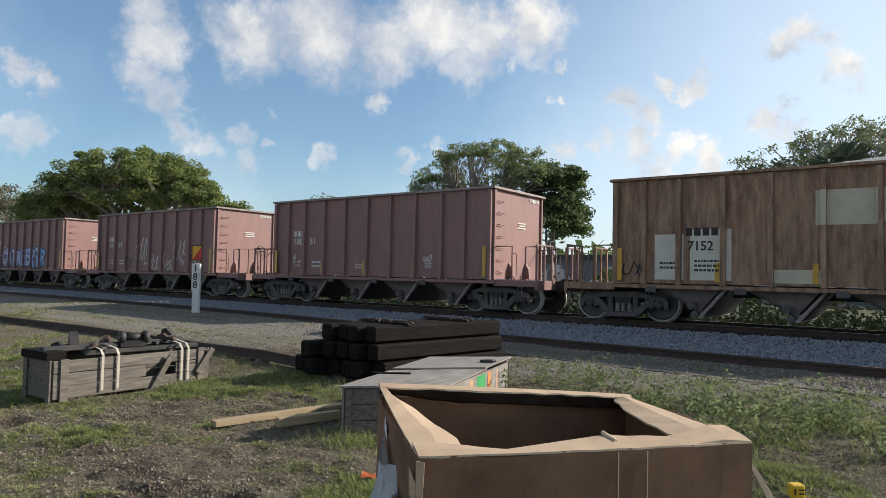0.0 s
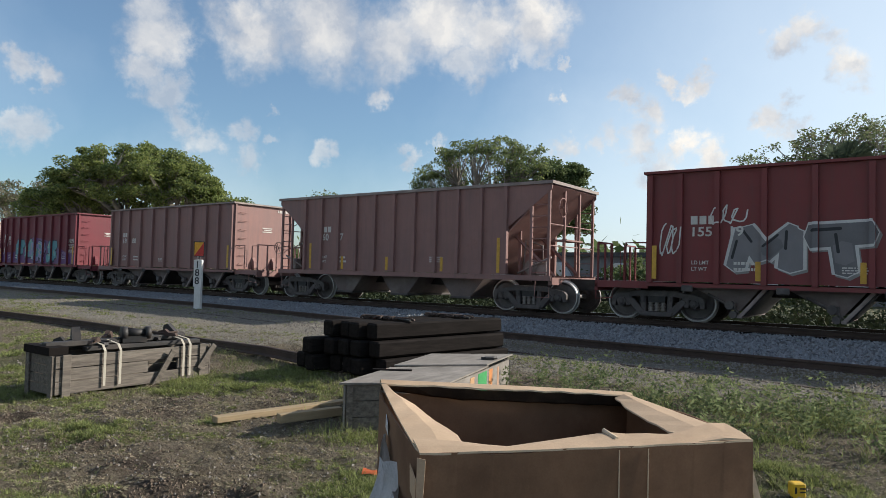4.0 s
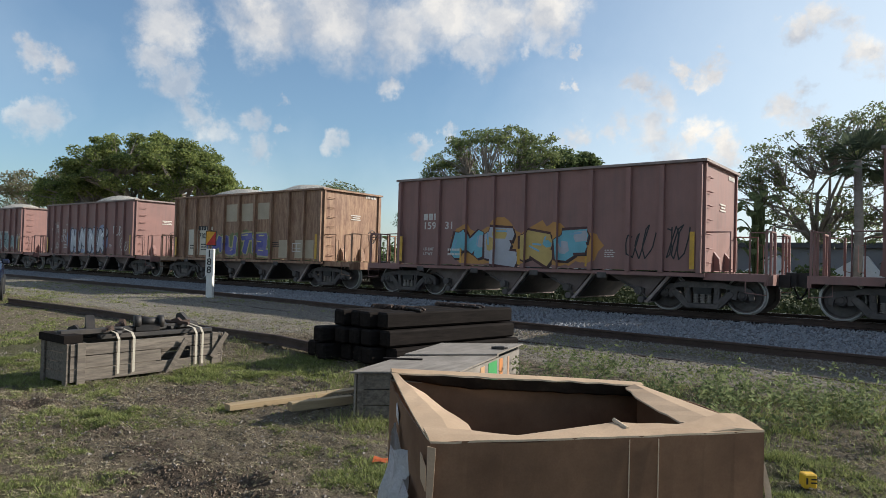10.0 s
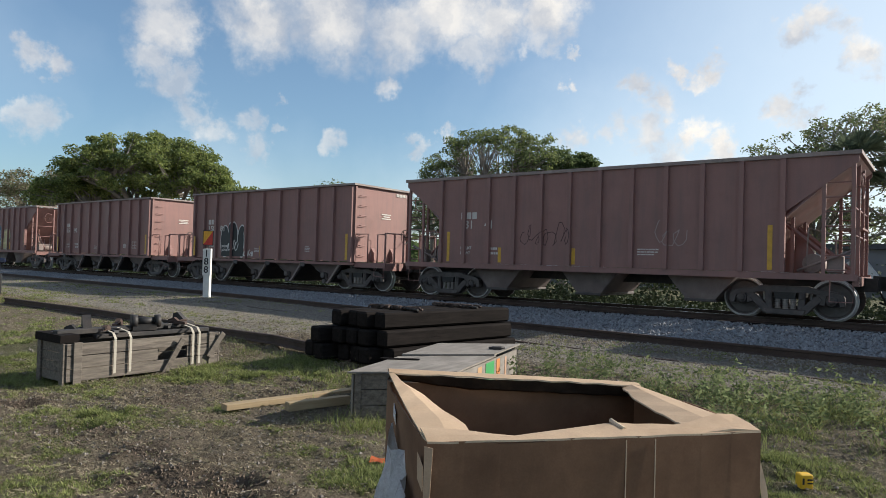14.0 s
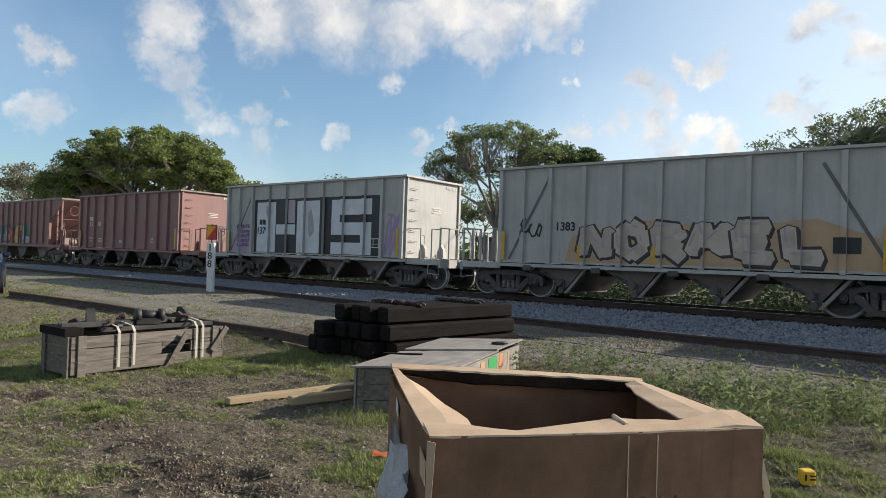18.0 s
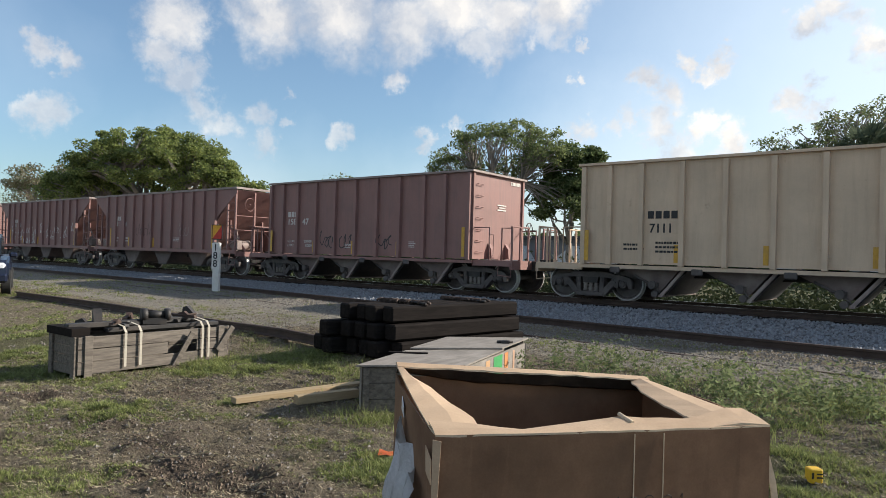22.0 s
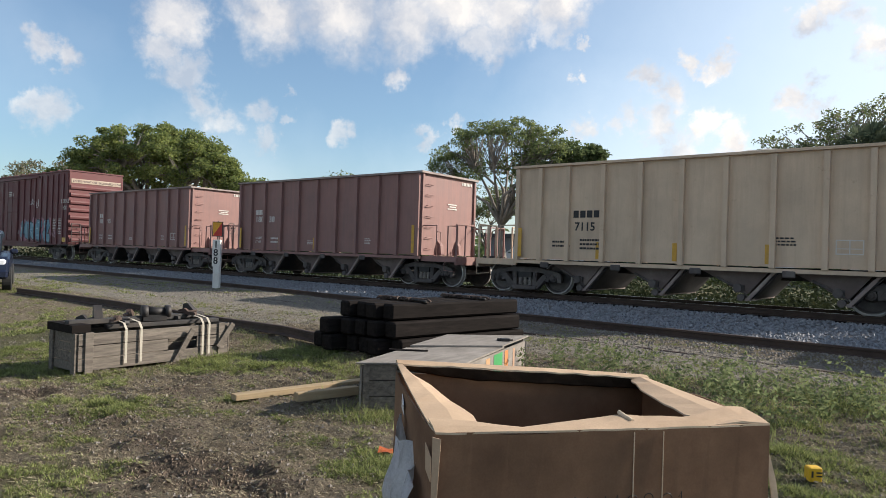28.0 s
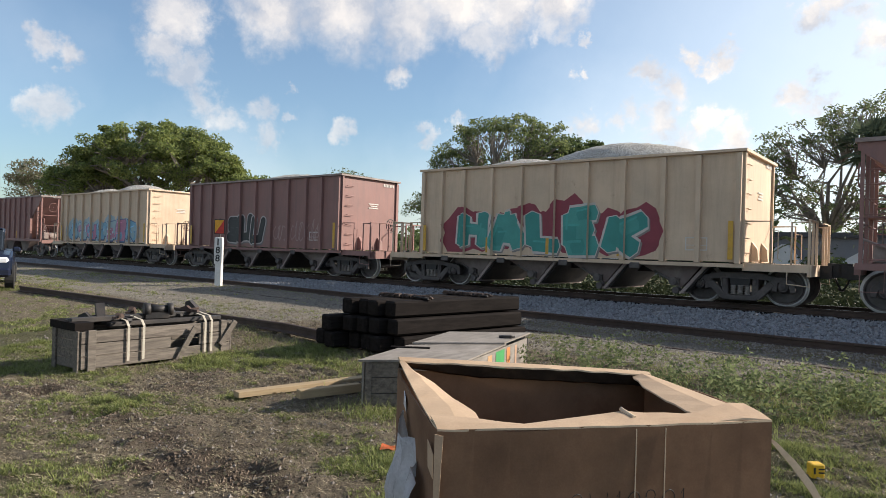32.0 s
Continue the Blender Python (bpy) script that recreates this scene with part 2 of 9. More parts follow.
def stones(name, a, b2, scale, bump=1.0, spec=0.3):
    """Broken stone: cells of different greys with deep joints."""
    m, nt, N, L, b = nodes_of(name)
    v = coords(nt, per_object=False)
    vo = N("ShaderNodeTexVoronoi")
    vo.inputs["Scale"].default_value = scale
    L(v, vo.inputs["Vector"])
    sep = N("ShaderNodeSeparateColor")
    L(vo.outputs["Color"], sep.inputs[0])
    c = blend(nt, sep.outputs[0], a, b2)
    d = N("ShaderNodeMapRange")
    d.inputs["From Min"].default_value, d.inputs["From Max"].default_value = 0.25, 0.75
    L(vo.outputs["Distance"], d.inputs["Value"])
    c = blend(nt, times(nt, d.outputs[0], 0.8), c, dim(a, 0.35))
    f, _ = noise_fac(nt, v, 0.7, 0.4, 0.7)
    c = blend(nt, times(nt, f, 0.35), c, (0.14, 0.115, 0.09))
    L(c, b.inputs["Base Color"])
    b.inputs["Roughness"].default_value = 0.85
    b.inputs["Specular IOR Level"].default_value = spec
    inv = N("ShaderNodeMath")
    inv.operation = "SUBTRACT"
    inv.inputs[0].default_value = 1.0
    L(vo.outputs["Distance"], inv.inputs[1])
    bumped(nt, b, inv.outputs[0], bump, 0.035)
    return m


def ground_material():
    """Sandy soil with a worn vehicle track, dark churned earth and patches of thin turf."""
    m, nt, N, L, b = nodes_of("sandy_soil")
    tc = N("ShaderNodeTexCoord")
    v = tc.outputs["Object"]
    soil = (0.25, 0.20, 0.148)
    sand = (0.47, 0.435, 0.375)
    turf_c = (0.10, 0.115, 0.04)
    dry = (0.31, 0.26, 0.18)
    mud = (0.085, 0.063, 0.048)
    f1, r1 = noise_fac(nt, v, 1.1, 0.35, 0.65, 8.0, 0.65)
    f2, r2 = noise_fac(nt, v, 9.0, 0.35, 0.65, 8.0, 0.75)
    f3, r3 = noise_fac(nt, v, 60.0, 0.3, 0.7, 5.0, 0.75)
    f4, r4 = noise_fac(nt, v, 24.0, 0.42, 0.62, 6.0, 0.75)

    def zone(name, gain, lo, hi):
        at = N("ShaderNodeAttribute")
        at.attribute_name = name
        k = N("ShaderNodeMath")
        k.operation = "MULTIPLY_ADD"
        L(r2, k.inputs[0])
        k.inputs[1].default_value = gain
        L(at.outputs["Fac"], k.inputs[2])
        mr = N("ShaderNodeMapRange")
        mr.inputs["From Min"].default_value, mr.inputs["From Max"].default_value = lo, hi
        L(k.outputs[0], mr.inputs["Value"])
        return mr.outputs[0]
    c = blend(nt, f1, soil, dry)
    c = blend(nt, times(nt, f2, 0.5), c, dim(soil, 0.5))
    c = blend(nt, times(nt, zone("turf", 0.9, 0.75, 1.25), 0.8), c, turf_c)
    road = zone("track", 0.7, 0.6, 1.05)
    sc = blend(nt, f2, sand, dim(sand, 0.66))
    c = blend(nt, times(nt, road, 0.85), c, sc)
    c = blend(nt, times(nt, zone("churned", 0.9, 0.75, 1.1), 0.85), c, mud)
    c = blend(nt, times(nt, f4, 0.55), c, dim(soil, 0.3))
    c = blend(nt, times(nt, f3, 0.5), c, dim(soil, 0.35))
    L(c, b.inputs["Base Color"])
    b.inputs["Roughness"].default_value = 0.95
    b.inputs["Specular IOR Level"].default_value = 0.15
    h = N("ShaderNodeMath")
    h.operation = "ADD"
    L(r2, h.inputs[0])
    L(times(nt, r3, 0.6), h.inputs[1])
    bumped(nt, b, h.outputs[0], 1.0, 0.08)
    return m


PAINT = {
    "brown": car_paint("oxide_brown_paint", (0.265, 0.145, 0.128), grime=(0.14, 0.108, 0.103), dirt=0.4),
    "red": car_paint("oxide_red_paint", (0.19, 0.045, 0.044), dirt=0.35),
    "maroon": car_paint("maroon_paint", (0.17, 0.035, 0.045), dirt=0.2),
    "tan": car_paint("tan_paint", (0.60, 0.455, 0.325), grime=(0.34, 0.24, 0.17), rusty=0.3, lo=0.6),
    "rusty": car_paint("rusty_tan_paint", (0.36, 0.225, 0.14), grime=(0.13, 0.06, 0.04), rust=(0.14, 0.062, 0.042), dirt=0.8, rusty=0.85, lo=0.42, runs=True),
    "grey": car_paint("grey_paint", (0.42, 0.40, 0.37), grime=(0.2, 0.17, 0.14), rusty=0.1),
    "gondola": car_paint("flaking_brown_paint", (0.34, 0.24, 0.18), grime=(0.12, 0.04, 0.03), rust=(0.13, 0.04, 0.03), dirt=0.6, rusty=0.85, lo=0.44, runs=True),
    "boxcar": car_paint("dark_red_paint", (0.145, 0.052, 0.053), dirt=0.3),
}
STEEL = surface("dirty_steel", (0.085, 0.072, 0.068), 0.7, 0.1, 0.3, 5.0, 40.0, 0.3, 0.004, (0.19, 0.16, 0.14), 0.5)
SPRING_STEEL = surface("grey_spring_steel", (0.25, 0.22, 0.2), 0.6, 0.1, 0.25, 6.0, 40.0, 0.2)
RIM = surface("dusty_steel_rim", (0.27, 0.21, 0.19), 0.7, 0.0, 0.25, 3.0, 40.0, 0.2, 0.004, (0.36, 0.32, 0.28), 0.6)
DARK_STEEL = surface("dark_greasy_steel", (0.03, 0.027, 0.026), 0.6, 0.2, 0.3, 5.0, 40.0, 0.3, 0.004, (0.09, 0.07, 0.055), 0.5)
WHEEL_STEEL = surface("brown_wheel_steel", (0.115, 0.098, 0.092), 0.6, 0.15, 0.3, 6.0, 50.0, 0.2, 0.003, (0.1, 0.08, 0.072), 0.5)
TREAD = surface("bright_worn_steel", (0.5, 0.48, 0.46), 0.45, 0.3, 0.1, 8.0, 60.0, 0.05)
RAILHEAD = surface("polished_rail_head", (0.55, 0.52, 0.48), 0.28, 0.9, 0.1, 3.0, 50.0, 0.05)
RAIL_RUST = surface("rusty_rail", (0.07, 0.045, 0.035), 0.8, 0.2, 0.3, 3.0, 40.0, 0.3)
CHUTE = surface("dusty_chute_steel", (0.15, 0.112, 0.1), 0.75, 0.0, 0.25, 2.0, 30.0, 0.3, 0.004, (0.27, 0.23, 0.2), 0.5)
CREOSOTE = wood("creosoted_wood", (0.026, 0.021, 0.019), (0.004, 0.0036, 0.0036), (9, 1.2, 9), 0.85, 0.06)
GREY_WOOD = wood("weathered_grey_wood", (0.235, 0.20, 0.165), (0.045, 0.037, 0.032))
PALE_WOOD = wood("pale_new_wood", (0.42, 0.32, 0.19), (0.28, 0.20, 0.12))
PLY = wood("weathered_plywood", (0.33, 0.295, 0.26), (0.16, 0.14, 0.12), (5, 1.2, 5))
STRAP = surface("dirty_webbing", (0.42, 0.38, 0.31), 0.85, 0.0, 0.15, 12.0, 90.0)
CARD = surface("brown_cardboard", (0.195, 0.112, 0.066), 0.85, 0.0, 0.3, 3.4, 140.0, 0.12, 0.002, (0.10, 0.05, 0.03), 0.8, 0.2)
# paler CARD: sun on the flap tops put into the colour; also scuffed corners
CARD_FLAP = surface("sunlit_scuffed_cardboard", (0.45, 0.325, 0.22), 0.85, 0.0, 0.14, 3.4, 140.0, 0.12, 0.002, (0.3, 0.2, 0.125), 0.6, 0.2)
# darker CARD: the shade under the back flap is put into the colour
CARD_SHADE = surface("shade_dark_cardboard", (0.06, 0.04, 0.028), 0.8, 0.0, 0.4, 6.0, 90.0, 0.3, 0.003, (0.2, 0.13, 0.08), 0.4, 0.2)
CARD_EDGE = surface("torn_cardboard", (0.56, 0.44, 0.31), 0.9, 0.0, 0.12, 20.0, 120.0, 0.3, 0.002)
INK = surface("black_ink", (0.02, 0.02, 0.02), 0.7)
WHITE = surface("chalky_white_paint", (0.72, 0.70, 0.66), 0.7, 0.0, 0.06, 6.0, 50.0, 0.1, 0.002, (0.4, 0.36, 0.3), 0.3)
LETTER = surface("faded_white_lettering", (0.62, 0.58, 0.53), 0.7, 0.0, 0.12, 9.0, 60.0, 0.05)
OLD_WHITE = surface("old_dirty_white_paint", (0.46, 0.36, 0.28), 0.7, 0.0, 0.2, 3.0, 50.0, 0.1, 0.002, (0.2, 0.1, 0.08), 0.6)
BLACK = surface("matt_black_paint", (0.018, 0.018, 0.02), 0.6)
YELLOW = surface("yellow_reflective_tape", (0.62, 0.34, 0.03), 0.4, 0.0, 0.15, 8.0, 60.0, 0.05, 0.002, (0.3, 0.2, 0.08), 0.4)
SIGN_RED = surface("red_sign_paint", (0.5, 0.03, 0.02), 0.4)
SIGN_YELLOW = surface("yellow_sign_paint", (0.75, 0.36, 0.02), 0.4)
BALLAST = stones("blue_grey_ballast", (0.12, 0.125, 0.14), (0.34, 0.345, 0.36), 17.0)
GRIT = stones("small_mixed_gravel", (0.15, 0.13, 0.11), (0.34, 0.31, 0.27), 30.0, 0.7)
STONE = surface("grey_crushed_stone", (0.22, 0.225, 0.24), 0.85, 0.0, 0.5, 14.0, 60.0, 0.3)
AGGREGATE = stones("pale_limestone_aggregate", (0.50, 0.47, 0.42), (0.66, 0.63, 0.57), 26.0, 0.5)
DIRT_STONE = surface("brownish_pebbles", (0.215, 0.19, 0.165), 0.9, 0.0, 0.4, 14.0, 60.0, 0.3)
CLOD = surface("dark_earth_clods", (0.13, 0.097, 0.07), 0.95, 0.0, 0.4, 9.0, 60.0, 0.4)
SOIL = ground_material()
FIG_LEAF = leafy("bright_fig_leaves", (0.13, 0.175, 0.06), (0.36, 0.395, 0.135), 0.55)
OAK_LEAF = leafy("olive_leaves", (0.11, 0.145, 0.065), (0.23, 0.26, 0.13), 0.6)
DARK_LEAF = leafy("dark_leaves", (0.07, 0.105, 0.042), (0.145, 0.18, 0.075), 0.5)
DRY_LEAF = leafy("sparse_dry_leaves", (0.17, 0.155, 0.10), (0.28, 0.25, 0.17), 0.5)
PALM_LEAF = leafy("palm_leaves", (0.08, 0.105, 0.07), (0.15, 0.18, 0.11), 0.45)
WEED_LEAF = leafy("trackside_weed_leaves", (0.03, 0.045, 0.024), (0.07, 0.09, 0.045), 0.15)
GRASS = leafy("green_grass", (0.10, 0.13, 0.045), (0.40, 0.42, 0.16), 0.38)
DRY_GRASS = leafy("dry_grass", (0.14, 0.115, 0.075), (0.56, 0.48, 0.33), 0.2)
BARK = surface("grey_bark", (0.21, 0.185, 0.16), 0.9, 0.0, 0.3, 3.0, 25.0, 0.6, 0.02)
CONCRETE = surface("pale_concrete", (0.52, 0.50, 0.46), 0.85, 0.0, 0.1, 0.6, 30.0, 0.1)
WALL_GREY = surface("grey_building_paint", (0.19, 0.19, 0.2), 0.8, 0.0, 0.1, 0.5, 20.0, 0.1)
PANEL_WHITE = surface("white_sheet_metal", (0.62, 0.62, 0.62), 0.5, 0.0, 0.06, 0.7, 20.0, 0.05)
RUBBER = surface("black_rubber", (0.02, 0.02, 0.02), 0.85)
PLASTIC = surface("crumpled_clear_film", (0.74, 0.74, 0.76), 0.25, 0.0, 0.12, 14.0, 60.0, 0.6, 0.01)
ORANGE = surface("orange_plastic", (0.62, 0.16, 0.05), 0.6, 0.0, 0.2, 14.0, 60.0)


def plain(name, col, rough=0.6):
    return surface(name, col, rough, 0.0, 0.12, 2.5, 40.0, 0.05, 0.002)


_spray = {}


def spray(col):
    """Sprayed paint of one colour, made once."""
    key = tuple(round(c, 3) for c in col)
    if key not in _spray:
        _spray[key] = plain("spray_paint", col, 0.5)
    return _spray[key]


# ---- mesh tools ----


def quad_box(bm, x0, x1, y0, y1, z0, z1, mi=0):
    vs = [bm.verts.new((x, y, z)) for z in (z0, z1) for x, y in ((x0, y0), (x1, y0), (x1, y1), (x0, y1))]
    for f in ((3, 2, 1, 0), (4, 5, 6, 7), (0, 1, 5, 4), (1, 2, 6, 5), (2, 3, 7, 6), (3, 0, 4, 7)):
        bm.faces.new([vs[i] for i in f]).material_index = mi


def soft_box(x0, x1, y0, y1, z0, z1, r=0.008):
    bm = bmesh.new()
    quad_box(bm, x0, x1, y0, y1, z0, z1)
    bmesh.ops.bevel(bm, geom=bm.edges[:], offset=r, segments=1, affect="EDGES")
    return bm


def prism(bm, pts, y0, y1, mi=0):
    """A flat outline in x and z, given thickness along y."""
    a = [bm.verts.new((x, y0, z)) for x, z in pts]
    b = [bm.verts.new((x, y1, z)) for x, z in pts]
    n = len(pts)
    area = sum(pts[i][0] * pts[(i + 1) % n][1] - pts[(i + 1) % n][0] * pts[i][1] for i in range(n))
    if (area < 0) != (y0 > y1):
        a, b = a[::-1], b[::-1]
    bm.faces.new(a).material_index = mi
    bm.faces.new(b[::-1]).material_index = mi
    for i in range(n):
        j = (i + 1) % n
        bm.faces.new((a[j], a[i], b[i], b[j])).material_index = mi


def slab(bm, corners, thick, mi=0):
    """A plate over four corners, thickened against its normal."""
    c = [Vector(p) for p in corners]
    n = (c[1] - c[0]).cross(c[3] - c[0]).normalized() * thick
    a = [bm.verts.new(p) for p in c]
    b = [bm.verts.new(p - n) for p in c]
    k = len(c)
    bm.faces.new(a).material_index = mi
    bm.faces.new(b[::-1]).material_index = mi
    for i in range(k):
        j = (i + 1) % k
        bm.faces.new((a[j], a[i], b[i], b[j])).material_index = mi


def tube(bm, path, r, n=6, r2=None, mi=0):
    """A round bar along a path, tapering from r to r2."""
    pts = [Vector(p) for p in path]
    r2 = r if r2 is None else r2
    rings = []
    for i, p in enumerate(pts):
        d = (pts[min(i + 1, len(pts) - 1)] - pts[max(i - 1, 0)]).normalized()
        s = d.orthogonal().normalized() if abs(d.z) > 0.9 else d.cross(Vector((0, 0, 1))).normalized()
        u = s.cross(d)
        k = r + (r2 - r) * i / max(1, len(pts) - 1)
        rings.append([bm.verts.new(p + (s * math.cos(a) + u * math.sin(a)) * k) for a in (2 * math.pi * j / n for j in range(n))])
    for a, b in zip(rings, rings[1:]):
        for j in range(n):
            f = bm.faces.new((a[j], a[(j + 1) % n], b[(j + 1) % n], b[j]))
            f.material_index, f.smooth = mi, n > 5
    bm.faces.new(rings[0][::-1]).material_index = mi
    bm.faces.new(rings[-1]).material_index = mi


def lathe(bm, prof, n=28, mats=None):
    """A turned body about the y axis; prof: pairs of y and radius."""
    rings = []
    for y, r in prof:
        rings.append([bm.verts.new((r * math.cos(2 * math.pi * j / n), y, r * math.sin(2 * math.pi * j / n))) for j in range(n)])
    for i, (a, b) in enumerate(zip(rings, rings[1:])):
        for j in range(n):
            f = bm.faces.new((a[j], b[j], b[(j + 1) % n], a[(j + 1) % n]))
            f.material_index = mats[i] if mats else 0
    bm.faces.new(rings[0])
    bm.faces.new(rings[-1][::-1])


def mesh_of(name, bm, *mats):
    me = bpy.data.meshes.new(name)
    bmesh.ops.recalc_face_normals(bm, faces=bm.faces[:])
    bm.to_mesh(me)
    bm.free()
    for m in mats:
        me.materials.append(m)
    return me


def part(name, bm, material, parent, label="", at=None):
    """One bmesh or mesh as one object under a thing or a part."""
    mats = material if isinstance(material, (list, tuple)) else (material,)
    me = bm if isinstance(bm, bpy.types.Mesh) else mesh_of(name, bm, *mats)
    ob = new(name, me)
    ob.parent = parent
    if at is not None:
        ob.matrix_basis = at
    return tagged(ob, label)


def thing(name, m, label, category, group="", kind=""):
    ob = new(name)
    ob.empty_display_size = 0.2
    ob.matrix_basis = m
    return tagged(ob, label, category, group, kind)


def solid(name, bm, material, m, label, category, group="", kind=""):
    mats = material if isinstance(material, (list, tuple)) else (material,)
    ob = new(name, mesh_of(name, bm, *mats))
    ob.matrix_basis = m
    return tagged(ob, label, category, group, kind)


def sheet(name, verts, faces, material):
    me = bpy.data.meshes.new(name)
    me.from_pydata(verts, [], faces)
    me.materials.append(material)
    me.update()
    return me


def loose(name, co, faces_per, material):
    """Many small separate faces; co: array of n x k x 3."""
    n, k, _ = co.shape
    me = bpy.data.meshes.new(name)
    me.vertices.add(n * k)
    me.vertices.foreach_set("co", np.ascontiguousarray(co, dtype=np.float32).ravel())
    me.loops.add(n * k)
    me.loops.foreach_set("vertex_index", np.arange(n * k, dtype=np.int32))
    me.polygons.add(n)
    me.polygons.foreach_set("loop_start", np.arange(0, n * k, k, dtype=np.int32))
    me.polygons.foreach_set("loop_total", np.full(n, k, dtype=np.int32))
    me.materials.append(material)
    me.update(calc_edges=True)
    me.validate()
    return me


_words = {}


def word_mesh(text, size, material):
    key = (text, size, material.name)
    if key not in _words:
        cu = bpy.data.curves.new("word", "FONT")
        cu.body, cu.size, cu.extrude, cu.resolution_u, cu.offset = text, size, 0.0015, 3, 0.018 * size
        tmp = new("word", cu)
        bpy.context.view_layer.update()
        me = bpy.data.meshes.new_from_object(tmp.evaluated_get(bpy.context.evaluated_depsgraph_get()))
        bpy.data.objects.remove(tmp)
        me.materials.clear()
        me.materials.append(material)
        _words[key] = me
    return _words[key]

# ---- ground, tracks ----
PROFILE = ((-3000, -0.100), (2.874, -0.132), (4.647, -0.099), (7.012, 0.032), (7.998, 0.074), (9.771, 0.106), (10.76, 0.158), (11.71, 0.179), (12.89, 0.187), (14.17, 0.215),
           (14.86, 0.249), (15.84, 0.238), (19, 0.203), (19.78, 0.142), (21.56, -0.089), (25.5, -0.186), (3000, -0.140))
SIDING = ((-700, 13.45), (-80, 13.45), (-38.01, 13.14), (-18.88, 12.92), (-5.89, 11.73), (-0.88, 11.46), (1.13, 11.37), (6.15, 11.17), (41.28, 9.61), (700, 9.30))

BED_Y, BED_Z = (8.9, 12.8, 14.2, 15.0, 15.7, 18.95, 20.1), (0.165, 0.205, 0.25, 0.285, 0.307, 0.307, 0.13)   # crushed stone


GREEN = (
    (-11.67, 4.20, 1.67, 1), (-9.04, 3.51, 0.90, 1), (-6.53, 3.16, 0.52, 1), (-7.18, 5.71, 0.77, 1),
    (-7.15, 6.47, 0.55, 1), (-7.93, 4.92, 0.44, 0.8), (-5.03, 1.92, 0.40, 1), (-3.39, 3.66, 0.25, 0.9),
    (-4.45, 4.49, 0.27, 0.5), (-4.80, 9.75, 0.70, 0.7), (-3.68, 9.08, 0.48, 0.7), (-2.52, 9.11, 0.57, 0.8),
    (-1.63, 9.02, 0.53, 0.9), (-0.92, 9.09, 0.68, 1), (-1.02, 7.66, 0.44, 0.6), (-0.96, 5.80, 0.45, 0.55),
    (-0.48, 6.26, 0.34, 0.4), (-24.90, 11.68, 2.66, 0.5), (-20.97, 12.28, 1.96, 0.5), (-21.92, 8.45, 1.46, 0.5),
    (-20.40, 14.57, 1.40, 0.5), (-4.31, 3.81, 0.37, 0.35), (-4.96, 3.96, 0.40, 0.3), (-5.63, 2.51, 0.35, 0.4),
)
CHURNED = (
    (-4.43, 2.66, 0.28, 1), (-4.05, 2.77, 0.27, 1), (-5.26, 2.88, 0.24, 0.8), (-3.72, 2.85, 0.23, 0.8),
    (-7.85, 2.96, 0.31, 0.8), (-6.50, 2.69, 0.26, 0.5), (-7.00, 4.14, 0.49, 0.5), (-6.08, 5.16, 0.51, 0.5),
    (-9.78, 7.01, 0.75, 0.6), (-9.02, 7.37, 0.58, 0.6), (-6.00, 2.91, 0.26, 0.5),
)


def patches(x, y, spots):
    v = np.zeros_like(np.asarray(x, dtype=float))
    for px, py, r, a in spots:
        v = np.maximum(v, a * np.exp(-((x - px) ** 2 + (y - py) ** 2) / (2.2 * r * r)))
    return v


RIPPLES = [(random.Random(300 + i).uniform(6, 26), random.Random(400 + i).uniform(0, 6.28), random.Random(500 + i).uniform(0, 6.28)) for i in range(14)]


def lumps(x, y, k=1.0):
    """Uneven noise of many small humps, about -1 to 1."""
    v = 0.0
    for f, a, ph in RIPPLES:
        v = v + np.sin(f * k * (x * math.cos(a) + y * math.sin(a)) + ph + 1.3 * np.sin(0.37 * f * k * (y * math.cos(a) - x * math.sin(a)) + 2 * ph))
    return v / 4.2


def turf(x, y):
    """How green the yard is, from 0 to 1."""
    w = 0.5 + 0.3 * np.sin(2.7 * x + 1.9 * y) * np.sin(2.1 * y - 1.2 * x + 1.0) + 0.2 * np.sin(6.1 * x - 2.0) * np.sin(5.3 * y + 1.1)
    g = patches(x, y, GREEN) * (0.45 + 0.4 * w) * (1 + 0.45 * lumps(x, y, 0.3)) + 0.38 * w + 0.16 * lumps(x, y, 0.2) + 0.12 * lumps(x, y, 0.6) + 0.22 * lumps(x, y, 0.35) * np.clip((x + 3.2) / 0.8, 0, 1)
    return np.clip(g + 0.9 * np.clip((y - 20) / 1.5, 0, 1) - 0.8 * patches(x, y, CHURNED), 0, 1)


def worn_track(x, y):
    """Bare sandy wheel tracks beside the siding."""
    d = y - (siding_y(x) - 2.1)
    v = np.exp(-(d / np.where(x > -9, 1.15, 1.8)) ** 4) * np.where(x > -9, 1.0, 0.8) + 0.9 * np.exp(-((d + 0.1) / 0.5) ** 2) * (x < -9) + 0.7 * np.exp(-((d + 2.0) / 0.45) ** 2) * (x < -10)
    return np.clip(v, 0, 1)


def wave(x, y):
    """Small rises and ruts of the soil, in -1 to 1."""
    return (np.sin(1.7 * x + 0.9 * y) * np.sin(2.3 * y - 0.6 * x) + 0.6 * np.sin(5.1 * x + 2.2 * y + 1.0) * np.sin(4.3 * y + 1.3)
            + 0.4 * np.sin(11.3 * x - 3.1 * y) * np.sin(9.7 * y + 6.1 * x)) / 2.0


